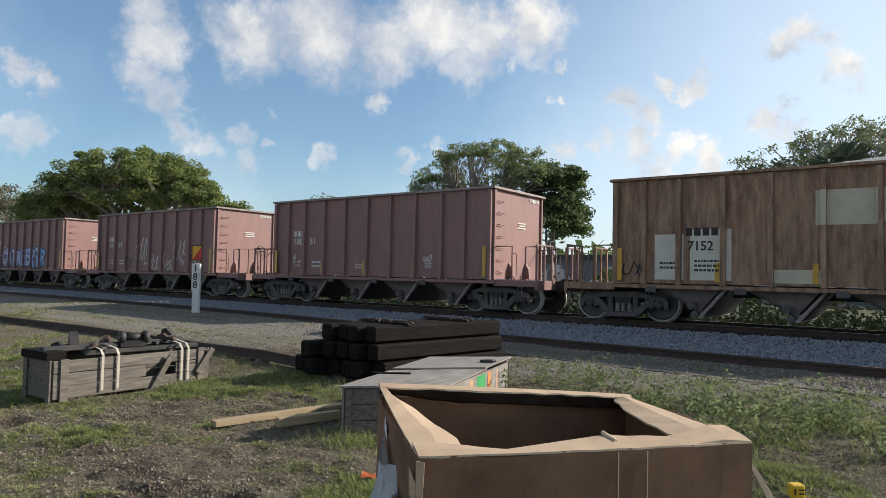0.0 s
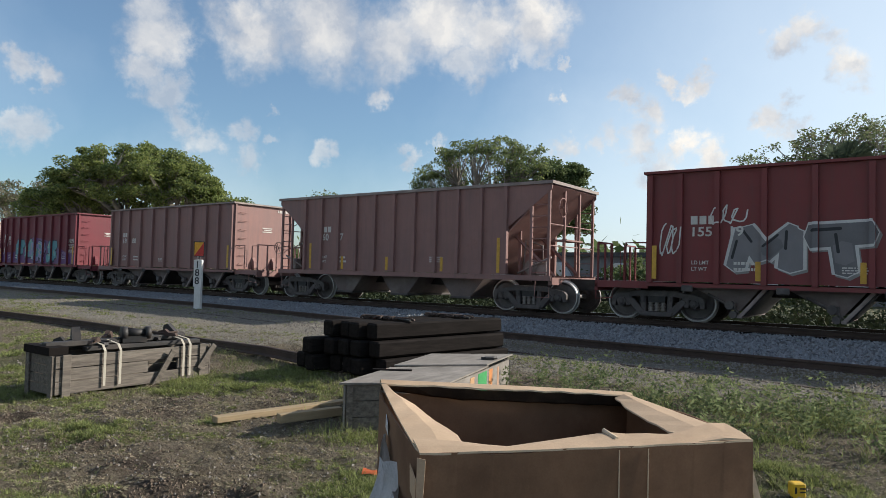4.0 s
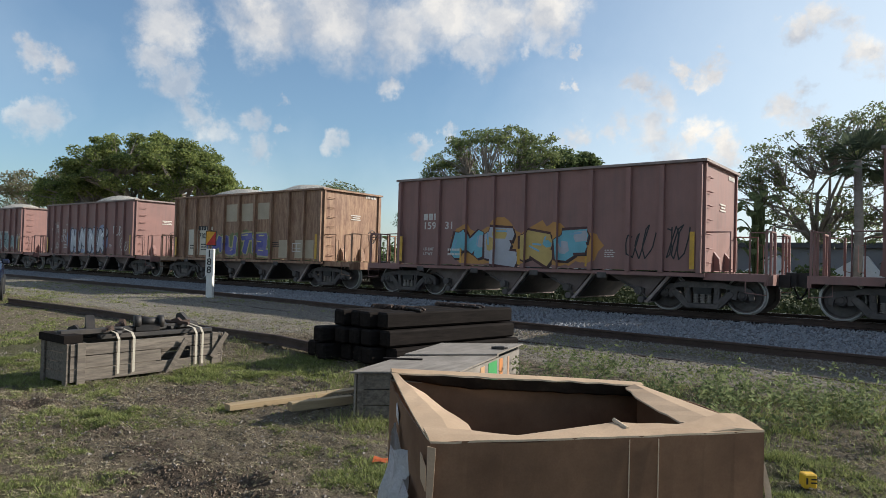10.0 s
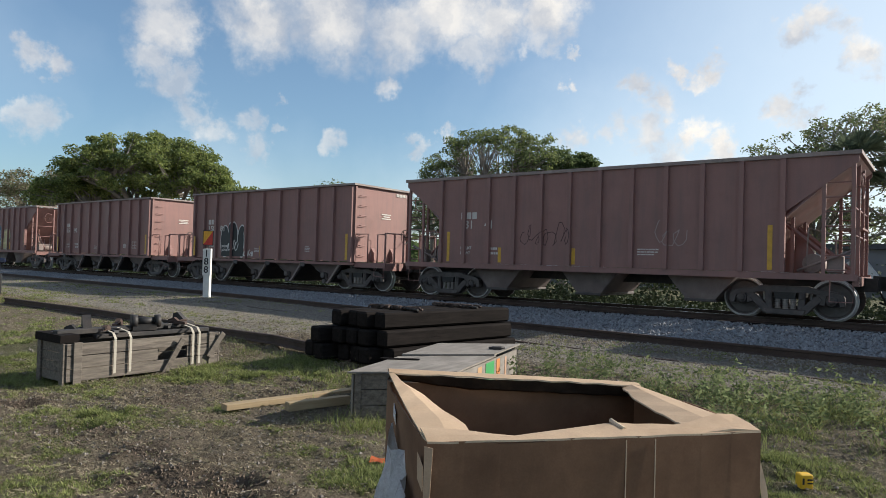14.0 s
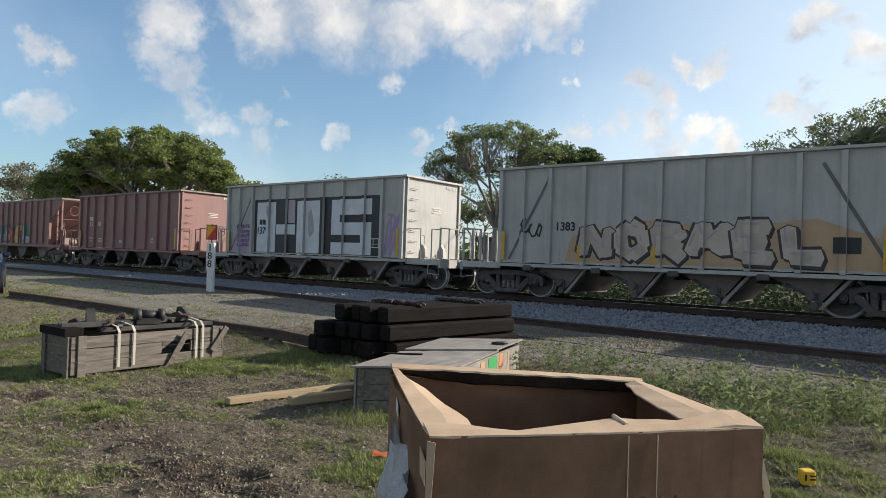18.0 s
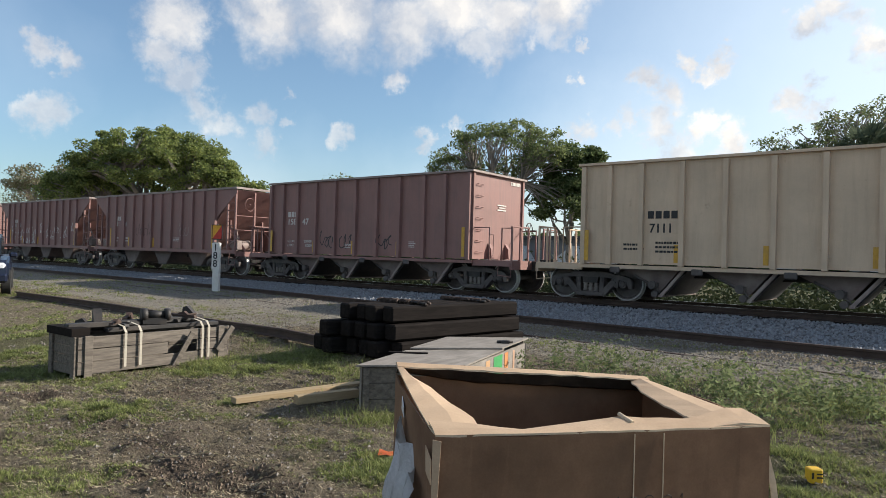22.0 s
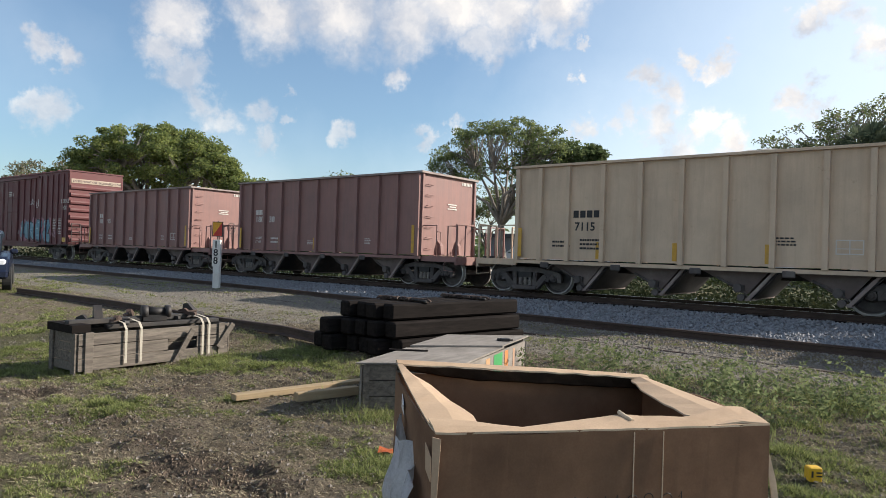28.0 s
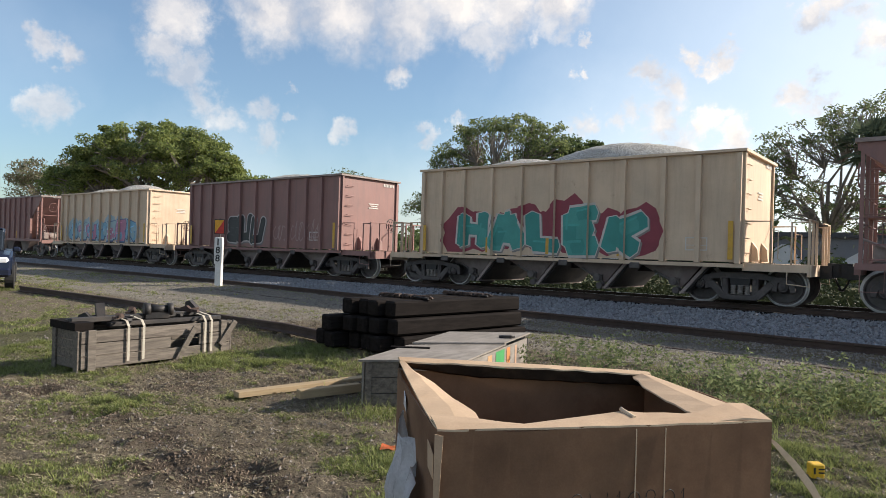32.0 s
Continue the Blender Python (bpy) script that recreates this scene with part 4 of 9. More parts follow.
        part("door_edge", shared(("door_edge",), edge, RIM), None, ch, "pale dusty edge channel of the door")
        part("discharge_door", shared(("discharge_door",), door, DARK_STEEL), None, ch)

        def ram():
            bm = bmesh.new()
            tube(bm, [(-0.55, -1.36, 0.66), (0.0, -1.38, 0.40)], 0.03, 8)
            quad_box(bm, -0.12, 0.06, -1.42, -1.32, 0.34, 0.50)
            tube(bm, [(-0.06, -1.5, 0.44), (-0.06, -1.3, 0.44)], 0.095, 10)
            tube(bm, [(0.02, -1.52, 0.24), (0.02, -1.3, 0.24)], 0.08, 10)
            tube(bm, [(0.02, -1.40, 0.40), (0.16, -1.40, 0.24)], 0.022, 6)
            return bm
        part("door_ram", shared(("door_ram",), ram, STEEL), None, ch)
        part("bracket", shared(("bracket",), lambda: soft_box(-0.13, 0.13, -1.68, -1.62, 0.70, 0.84, 0.02), STEEL), None, ch, at=pose(-0.95, 0.0, 0.0))
    for x, z0, z1 in ((4.43, 0.97, 1.80), (1.77, 0.97, 1.38), (-0.25, 0.97, 1.38), (-2.2, 0.97, 1.38), (-4.45, 0.97, 1.72)):
        part("reflector", shared(("reflector", z1), lambda: soft_box(-0.055, 0.055, -0.004, 0.004, z0, z1, 0.001), YELLOW), None, car, at=pose(x, -HALF - (0.122 if abs(x) > 4.3 else 0.006), 0))

    def wheel():
        bm = bmesh.new()
        ring = [(0.22 * math.cos(a), 0, 0.22 * math.sin(a)) for a in (k * math.pi / 8 for k in range(17))]
        tube(bm, ring, 0.015, 5)
        for k in range(3):
            a = k * math.pi / 3
            tube(bm, [(0.22 * math.cos(a), 0, 0.22 * math.sin(a)), (-0.22 * math.cos(a), 0, -0.22 * math.sin(a))], 0.012, 5)
        tube(bm, [(0, 0, 0), (0, 0.25, 0)], 0.02, 6)
        return bm
    part("brake_wheel", shared(("brake_wheel",), wheel, STEEL), None, car, at=pose(5.9, -0.3, 1.75, 0, 0, -90))
    ends_and_gear(car, 6.4, paint)
    truck(car, -4.54)
    truck(car, 4.54)
    return car


def slope_end_hopper(paint, half, top=3.40):
    """Covered-style open hopper with sloping end sheets, corner posts and ladders."""
    car = thing("hopper_car", pose(0, TRACK, RAIL), "open-top steel hopper wagon with sloped ends", "freight car", "freight cars of the train")
    M = PAINT[paint]
    n = 12 if half > 5.7 else 11
    in_x = half - 1.33
    rib_x = [-in_x + 0.05 + i * (2 * in_x - 0.1) / (n - 1) for i in range(n)]
    key = (paint, half)
    for s in (-1, 1):
        def side():
            bm = bmesh.new()
            prism(bm, [(-half, top - 0.08), (-half, top - 0.22), (-in_x, 2.23), (-in_x, 0.98), (in_x, 0.98), (in_x, 2.23), (half, top - 0.22), (half, top - 0.08)],
                  s * HALF, s * (HALF - 0.03))
            return bm
        part("side_sheet", shared(("slope_side", key, s), side, M), None, car)
        for i, x in enumerate(rib_x):
            def rib():
                bm = bmesh.new()
                prism(bm, [(-0.056, 0), (0.056, 0), (0.05, 0.105), (-0.05, 0.105)], 0.98, top - 0.09)
                bmesh.ops.transform(bm, matrix=Matrix(((1, 0, 0, 0), (0, 0, -1 if s < 0 else 1, 0), (0, 1, 0, 0), (0, 0, 0, 1))), verts=bm.verts)
                return bm
            part("rib", shared(("slope_rib", paint, s), rib, M), None, car, at=pose(x, s * HALF, 0))

        def sill():
            bm = bmesh.new()
            quad_box(bm, -half, half, min(s * (HALF - 0.05), s * (HALF + 0.03)), max(s * (HALF - 0.05), s * (HALF + 0.03)), 0.84, 0.975)
            return bm
        part("side_sill", shared(("slope_sill", key, s), sill, M), None, car)

        def slope():
            bm = bmesh.new()
            c = [(s * (half - 0.02), -HALF + 0.035, top - 0.1), (s * (half - 0.02), HALF - 0.035, top - 0.1), (s * (in_x - 1.3), HALF - 0.035, 1.0), (s * (in_x - 1.3), -HALF + 0.035, 1.0)]
            slab(bm, c if s > 0 else c[::-1], 0.03)
            return bm

        def brace():
            bm = bmesh.new()
            tube(bm, [(s * (half - 0.2), 0, 0.95), (s * (in_x - 0.2), 0, 2.1)], 0.05, 4)
            return bm

        def stay():
            bm = bmesh.new()
            quad_box(bm, min(s * in_x, s * (in_x + 0.07)), max(s * in_x, s * (in_x + 0.07)), -0.04, 0.04, 0.9, 2.2)
            return bm

        def web():
            bm = bmesh.new()
            prism(bm, [(s * (in_x + 0.1), 0.98), (s * (in_x + 0.55), 0.98), (s * (in_x + 0.5), 1.3), (s * (in_x + 0.3), 1.62), (s * (in_x + 0.1), 1.5)], -0.7, -0.64)
            return bm
        for y in (-0.9, 0.9):
            part("brace", shared(("brace", key, s), brace, M), None, car, at=pose(0, y, 0))
            part("stay", shared(("stay", key, s), stay, M), None, car, at=pose(0, y, 0))
        part("web_plate", shared(("web_plate", key, s), web, M), None, car)
        part("slope_sheet", shared(("slope_sheet", key, s), slope, M), None, car)
        for y in (-HALF + 0.05, -0.55, 0.5, HALF - 0.05):
            def post():
                bm = bmesh.new()
                quad_box(bm, -0.035, 0.035, -0.035, 0.035, 0.95, top - 0.12)
                return bm
            part("corner_post", shared(("corner_post", paint), post, M), None, car, at=pose(s * (half - 0.09), y, 0))
        for y in (-HALF + 0.05, HALF - 0.05):
            part("corner_post", SHAPES[("corner_post", paint)], None, car, at=pose(s * (half - 0.62), y, 0) @ Matrix.Diagonal((1, 1, 0.86, 1)))

            for k in range(8):
                def rung():
                    bm = bmesh.new()
                    tube(bm, [(-0.26, 0, 0), (0.26, 0, 0)], 0.014, 5)
                    return bm
                part("rung", shared(("slope_rung", paint), rung, M), None, car, at=pose(s * (half - 0.36), y, 1.05 + 0.29 * k))

        def tank():
            bm = bmesh.new()
            tube(bm, [(s * (in_x + 0.45), -1.05, 1.18), (s * (in_x + 0.45), -0.2, 1.18)], 0.2, 14)
            return bm

        def valve():
            bm = soft_box(min(s * (in_x + 0.75), s * (in_x + 1.05)), max(s * (in_x + 0.75), s * (in_x + 1.05)), -1.3, -1.0, 0.98, 1.35, 0.03)
            tube(bm, [(s * (in_x + 0.9), -1.15, 1.3), (s * (in_x + 0.9), -1.2, 1.75), (s * (in_x + 0.4), -1.25, 1.9), (s * (in_x + 0.35), -1.3, 1.0)], 0.022, 6)
            tube(bm, [(s * (in_x + 0.2), -1.35, 1.02), (s * (half - 0.1), -1.35, 1.45)], 0.03, 6)
            return bm
        part("air_reservoir", shared(("air_reservoir", key, s), tank, RIM), None, car, "dusty cylindrical air tank under the sloped end")
        part("brake_valve", shared(("brake_valve", key, s), valve, RIM), None, car, "brake valve with bent pipes")

        def cross():
            bm = bmesh.new()
            for z in (1.75, 2.3):
                tube(bm, [(s * (half - 0.09), -HALF + 0.06, z), (s * (half - 0.09), HALF - 0.06, z)], 0.016, 5)
            quad_box(bm, min(s * half, s * (half - 0.45)), max(s * half, s * (half - 0.45)), -0.6, 0.6, 1.9, 1.94)
            tube(bm, [(s * (half + 0.02) , -0.9 + 0.25 * math.cos(a), 2.75 + 0.25 * math.sin(a)) for a in (k * math.pi / 7 for k in range(15))], 0.016, 5)
            tube(bm, [(s * (half - 0.1), -0.9, 2.75), (s * (half + 0.04), -0.9, 2.75)], 0.02, 5)
            return bm
        part("end_walkway", shared(("end_walkway", key, s), cross, M), None, car, "end walkway with hand brake wheel")

        def deck():
            bm = bmesh.new()
            quad_box(bm, min(s * in_x, s * (half + 0.02)), max(s * in_x, s * (half + 0.02)), -0.5, 0.5, 0.84, 0.92)
            quad_box(bm, min(s * (half - 0.1), s * (half + 0.02)), max(s * (half - 0.1), s * (half + 0.02)), -HALF + 0.06, HALF - 0.06, 0.74, 0.93)
            tube(bm, [(s * (half - 0.5), -1.5, 0.84), (s * (half - 0.5), -1.55, 0.42), (s * (half - 0.08), -1.55, 0.42), (s * (half - 0.08), -1.5, 0.84)], 0.014, 5)
            return bm
        part("end_deck", shared(("slope_deck", key, s), deck, M), None, car)

    def rim():
        bm = bmesh.new()
        w = HALF + 0.06
        for y in (-w, w - 0.14):
            quad_box(bm, -half - 0.05, half + 0.05, y, y + 0.14, top - 0.08, top)
        for x in (-half - 0.05, half - 0.09):
            quad_box(bm, x, x + 0.14, -w + 0.14, w - 0.14, top - 0.08, top)
        return bm
    part("top_rim", shared(("slope_rim", key), rim, RIM if paint == "brown" else M), None, car)
    span = 2 * in_x - 2.6
    for x in (-span * 0.42, 0.0, span * 0.42):
        def bay():
            bm = bmesh.new()
            for y in (-1.25, 1.22):
                prism(bm, [(-0.85, 0.97), (0.85, 0.97), (0.3, 0.34), (-0.3, 0.34)], y, y + 0.03)
            slab(bm, [(-0.85, -1.24, 0.97), (-0.3, -1.24, 0.34), (-0.3, 1.24, 0.34), (-0.85, 1.24, 0.97)], 0.03)
            slab(bm, [(0.85, 1.24, 0.97), (0.3, 1.24, 0.34), (0.3, -1.24, 0.34), (0.85, -1.24, 0.97)], 0.03)
            return bm
        bay_ob = part("hopper_bay", shared(("hopper_bay",), bay, CHUTE), None, car, at=pose(x, 0, 0))
        part("outlet_gate", shared("outlet_gate", lambda: soft_box(-0.36, 0.36, -1.3, 1.3, 0.27, 0.34, 0.015), STEEL), None, bay_ob)
    for x, z1 in ((in_x - 0.3, 1.95), (in_x * 0.45, 1.42), (-0.3, 1.42), (-in_x * 0.55, 1.42), (-in_x + 0.3, 1.85)):
        part("reflector", shared(("slope_reflector", round(z1, 2)), lambda: soft_box(-0.05, 0.05, -0.004, 0.004, 1.02, z1, 0.001), YELLOW), None, car, at=pose(x, -HALF - 0.006, 0))
    ends_and_gear(car, 6.4, paint)
    truck(car, -4.6)
    truck(car, 4.6)
    return car


def gondola():
    car = thing("gondola_car", pose(0, TRACK, RAIL), "low open gondola wagon with flaking brown and tan paint", "freight car", "freight cars of the train")
    M = PAINT["gondola"]
    b, top = 7.7, 2.12
    for s in (-1, 1):
        def side():
            bm = bmesh.new()
            prism(bm, [(-b, top - 0.08), (-b, 0.80), (-5.0, 0.78), (-4.5, 0.56), (4.5, 0.56), (5.0, 0.78), (b, 0.80), (b, top - 0.08)], s * HALF, s * (HALF - 0.03))
            return bm
        part("side_sheet", shared(("gondola_side", s), side, M), None, car)
        for x in GONDOLA_RIBS:
            def rib():
                bm = bmesh.new()
                quad_box(bm, -0.06, 0.06, min(0, s * 0.09), max(0, s * 0.09), 0.8, top - 0.09)
                return bm
            part("rib", shared(("gondola_rib", s), rib, M), None, car, at=pose(x, s * HALF, 0))

        def end():
            bm = bmesh.new()
            quad_box(bm, min(s * (b - 0.01), s * (b - 0.04)), max(s * (b - 0.01), s * (b - 0.04)), -HALF + 0.034, HALF - 0.034, 0.8, top - 0.02)
            for k in range(6):
                z = 0.95 + 0.19 * k
                prism(bm, [(s * (b - 0.01), z - 0.08), (s * (b + 0.05), z - 0.05), (s * (b + 0.07), z), (s * (b + 0.05), z + 0.05), (s * (b - 0.01), z + 0.08)], -HALF + 0.1, HALF - 0.1)
            for k in range(4):
                tube(bm, [(s * (b + 0.1), -1.5, 1.0 + 0.3 * k), (s * (b + 0.1), -1.1, 1.0 + 0.3 * k)], 0.012, 5)
            return bm
        part("corrugated_end", shared(("gondola_end", s), end, M), None, car)
    def rim():
        bm = bmesh.new()
        for y in (-HALF - 0.05, HALF - 0.07):
            quad_box(bm, -b - 0.05, b + 0.05, y, y + 0.12, top - 0.08, top)
        return bm
    part("top_rim", shared("gondola_rim", rim, M), None, car)
    part("floor", shared("gondola_floor", lambda: soft_box(-b + 0.05, b - 0.05, -HALF + 0.035, HALF - 0.035, 0.86, 0.93, 0.005), STEEL), None, car)
    for x in (-6.8, -5.8, -3.0, -0.5, 2.2, 3.6, 5.7, 7.4):
        part("reflector", shared("gondola_reflector", lambda: soft_box(-0.28, 0.28, -0.004, 0.004, 0.88, 0.97, 0.001), YELLOW), None, car, at=pose(x, -HALF - 0.006, 0))
    ends_and_gear(car, 8.35, "gondola")
    truck(car, -6.4)
    truck(car, 6.4)
    return car


GONDOLA_RIBS = (-7.55, -6.3, -5.1, -4.17, -3.19, -2.29, -1.34, -0.48, 0.37, 1.3, 2.25, 3.21, 4.17, 5.07, 6.12, 7.06, 7.6)
BOX_RIBS = (-8.9, -8.0, -7.24, -6.39, -5.54, -4.73, -3.92, -3.14, 3.0, 3.9, 4.63, 5.45, 6.23, 6.96, 7.66, 8.35, 8.9)


def boxcar():
    car = thing("box_car", pose(0, TRACK, RAIL), "tall dark red box wagon with double sliding doors", "freight car", "freight cars of the train")
    M = PAINT["boxcar"]
    b, top = 9.0, 4.66
    for s in (-1, 1):
        def side():
            bm = bmesh.new()
            prism(bm, [(-b, top), (-b, 0.85), (-5.4, 0.78), (-4.8, 0.66), (4.8, 0.66), (5.4, 0.78), (b, 0.85), (b, top)], s * HALF, s * (HALF - 0.04))
            return bm
        part("side_wall", shared(("box_side", s), side, M), None, car)
        for x in BOX_RIBS:
            part("rib", shared(("box_rib", s), lambda: soft_box(-0.045, 0.045, min(0, s * 0.07), max(0, s * 0.07), 0.86, top - 0.12, 0.008), M), None, car, at=pose(x, s * HALF, 0))
        for x in (-1.21, 1.09):
            def door():
                bm = bmesh.new()
                quad_box(bm, -1.13, 1.13, min(s * 0.01, s * 0.06), max(s * 0.01, s * 0.06), 0.95, top - 0.25)
                return bm
            d = part("sliding_door", shared(("box_door", s), door, M), None, car, at=pose(x, s * HALF, 0))
            for z in (1.0, 1.75, 2.6, 3.4, top - 0.32):
                part("door_rail", shared(("door_rail", s), lambda: soft_box(-1.03, 1.03, min(s * 0.062, s * 0.095), max(s * 0.062, s * 0.095), 0.0, 0.06, 0.006), M), None, d, at=pose(0, 0, z))
            for k in (-1.1, 1.04):
                part("door_stile", shared(("door_stile", s), lambda: soft_box(0.0, 0.06, min(s * 0.062, s * 0.105), max(s * 0.062, s * 0.105), 0.97, top - 0.27, 0.006), M), None, d, at=pose(k, 0, 0))
            def bars():
                bm = bmesh.new()
                for k in (-0.35, 0.35):
                    tube(bm, [(k, s * 0.12, 1.0), (k, s * 0.12, top - 0.3)], 0.02, 6)
                return bm
            part("lock_bar", shared(("lock_bar", s), bars, M), None, d)

        def track():
            bm = bmesh.new()
            quad_box(bm, -5.2, 5.2, min(s * HALF, s * (HALF + 0.12)), max(s * HALF, s * (HALF + 0.12)), 0.86, 0.93)
            quad_box(bm, -5.2, 5.2, min(s * HALF, s * (HALF + 0.1)), max(s * HALF, s * (HALF + 0.1)), top - 0.2, top - 0.1)
            return bm
        part("door_track", shared(("door_track", s), track, M), None, car)

        def end():
            bm = bmesh.new()
            quad_box(bm, min(s * (b - 0.01), s * (b - 0.05)), max(s * (b - 0.01), s * (b - 0.05)), -HALF + 0.045, HALF - 0.045, 0.86, top)
            return bm

        def fold():
            bm = bmesh.new()
            prism(bm, [(s * (b - 0.012), -0.13), (s * (b + 0.08), -0.08), (s * (b + 0.10), 0), (s * (b + 0.08), 0.08), (s * (b - 0.012), 0.13)], -HALF + 0.06, HALF - 0.06)
            return bm
        wall_end = part("corrugated_end", shared(("box_end", s), end, M), None, car)
        for k in range(8):
            part("corrugation", shared(("box_fold", s), fold, M), None, wall_end, at=pose(0, 0, 1.1 + 0.39 * k))
        part("white_band", shared("white_band", lambda: soft_box(-0.005, 0.005, -1.5, 1.5, 4.06, 4.28, 0.001), OLD_WHITE), None, car, at=pose(s * (b + 0.004), 0, 0))

        def gear():
            bm = bmesh.new()
            for y in (-1.45, -0.95, 0.95, 1.45):
                tube(bm, [(s * (b + 0.12), y, 0.75), (s * (b + 0.12), y, 1.95)], 0.018, 6)
            for z in (1.0, 1.25, 1.5, 1.75, 1.93):
                for y in (-1.45, 0.95):
                    tube(bm, [(s * (b + 0.12), y, z), (s * (b + 0.12), y + 0.5, z)], 0.013, 5)
            tube(bm, [(s * (b + 0.2), 0.35 + 0.26 * math.cos(a), 1.55 + 0.26 * math.sin(a)) for a in (k * math.pi / 8 for k in range(17))], 0.018, 5)
            quad_box(bm, min(s * b, s * (b + 0.3)), max(s * b, s * (b + 0.3)), -0.9, 0.9, 0.92, 0.97)
            quad_box(bm, min(s * b, s * (b + 0.7)), max(s * b, s * (b + 0.7)), -0.25, 0.25, 0.6, 0.95)
            return bm
        part("end_ladder", shared(("box_gear", s), gear, STEEL), None, car)

    def roof():
        bm = bmesh.new()
        prism(bm, [(-b - 0.03, top), (b + 0.03, top), (b + 0.03, top + 0.06), (-b - 0.03, top + 0.06)], -HALF - 0.05, HALF + 0.05)
        return bm
    cover = part("roof", shared("box_roof", roof, M), None, car)
    for k in range(18):
        part("roof_seam", shared("roof_seam", lambda: soft_box(-0.04, 0.04, -HALF - 0.03, HALF + 0.03, top + 0.062, top + 0.11, 0.006), M), None, cover, at=pose(-b + 0.5 + k, 0, 0))
    part("underframe", shared("box_floor", lambda: soft_box(-b + 0.05, b - 0.05, -HALF + 0.05, HALF - 0.05, 0.78, 0.86, 0.005), DARK_STEEL), None, car)
    part("side_ladder", shared("box_ladder", lambda: soft_box(8.35, 8.9, -0.004, 0.004, 0.98, 1.2, 0.001), YELLOW), None, car, "yellow reflective patch", pose(0, -HALF - 0.05, 0))
    ends_and_gear(car, 9.85, "boxcar")
    truck(car, -6.85)
    truck(car, 6.85)
    return car


# ---- what is painted on the wagons ----


def clip_x(poly, x, keep_left):
    out = []
    for i, p in enumerate(poly):
        q = poly[(i + 1) % len(poly)]
        a, b = (p[0] <= x, q[0] <= x) if keep_left else (p[0] >= x, q[0] >= x)
        if a:
            out.append(p)
        if a != b:
            k = (x - p[0]) / (q[0] - p[0])
            out.append((x, p[1] + (q[1] - p[1]) * k))
    return out


class Mural:
    """Paint on a wagon's side that also runs over its ribs."""

    def __init__(self, ribs, width=0.045, depth=0.066):
        self.cuts = sorted([x - width for x in ribs] + [x + width for x in ribs])
        self.ribs, self.width, self.depth = ribs, width, depth
        self.groups, self.n = [], 0
        self.begin()

    def begin(self):
        """A new painted piece, an object of its own."""
        self.verts, self.faces, self.slots, self.mats = [], [], [], []
        self.groups.append((self.verts, self.faces, self.slots, self.mats))

    def slot(self, m):
        if m not in self.mats:
            self.mats.append(m)
        return self.mats.index(m)

    def fill(self, pts, material, layer, step=1.0):
        k = self.slot(material)
        self.n += step
        off = 0.003 + 0.00012 * self.n
        tris = tessellate_polygon([[Vector((x, z, 0)) for x, z in pts]])
        for t in tris:
            tri = [pts[i] for i in t]
            lo, hi = min(p[0] for p in tri), max(p[0] for p in tri)
            edges = [lo] + [c for c in self.cuts if lo < c < hi] + [hi]
            for a, b in zip(edges, edges[1:]):
                if b - a < 1e-4:
                    continue
                piece = clip_x(clip_x(tri, a, False), b, True)
                if len(piece) < 3:
                    continue
                mid = (a + b) / 2
                out = off + (self.depth if any(abs(mid - r) < self.width for r in self.ribs) else 0.0)
                i0 = len(self.verts)
                piece = piece if sum(piece[i][0] * piece[(i + 1) % len(piece)][1] - piece[(i + 1) % len(piece)][0] * piece[i][1] for i in range(len(piece))) > 0 else piece[::-1]
                self.verts += [(x, -HALF - out, z) for x, z in piece]
                self.faces.append(tuple(range(i0, i0 + len(piece))))
                self.slots.append(k)

    def stroke(self, p, q, w, material, layer, round_ends=False, flare=1.0):
        p, q = Vector(p), Vector(q)
        d = (q - p)
        if d.length < 1e-4:
            return
        d.normalize()
        n = Vector((-d.y, d.x)) * w / 2
        if round_ends:
            pts = []
            for c, s in ((q, 1), (p, -1)):
                for k in range(7):
                    a = -math.pi / 2 + math.pi * k / 6
                    v = (d * math.cos(a) + Vector((-d.y, d.x)) * math.sin(a)) * w / 2 * s
                    pts.append(tuple(c + v))
            self.fill(pts, material, layer)
        else:
            self.fill([tuple(p - n), tuple(q - n * flare), tuple(q + d * w * 0.2), tuple(q + n * flare), tuple(p + n), tuple(p - d * w * 0.2)], material, layer)

    def put(self, car, label):
        for verts, faces, slots, mats in self.groups:
            if not faces:
                continue
            me = sheet("graffiti", verts, faces, mats[0])
            for m in mats[1:]:
                me.materials.append(m)
            me.polygons.foreach_set("material_index", np.array(slots, dtype=np.int32))
            part("graffiti", me, None, car, label)


FORMS = [[((-1, -1), (-1, 1)), ((-1, 1), (1, 0.9)), ((-1, 0), (0.7, 0.1)), ((-1, -1), (1, -0.9))],
         [((-1, -1), (-0.2, 1)), ((-0.2, 1), (1, -1)), ((-0.6, -0.2), (0.6, -0.1))],
         [((-1, -1), (-1, 1)), ((-1, 1), (0.8, 0.5)), ((0.8, 0.5), (-0.6, 0)), ((-0.6, 0), (1, -1))],
         [((1, 0.9), (-0.8, 0.8)), ((-0.8, 0.8), (-0.7, 0.1)), ((-0.7, 0.1), (0.8, -0.2)), ((0.8, -0.2), (0.7, -0.9)), ((0.7, -0.9), (-1, -0.9))],
         [((-1, 1), (-0.9, -0.9)), ((-0.9, -0.9), (0.9, -0.8)), ((0.9, -0.8), (1, 1))],
         [((-1, -1), (-0.9, 1)), ((-0.9, 1), (0, -0.2)), ((0, -0.2), (0.9, 1)), ((0.9, 1), (1, -1))]]


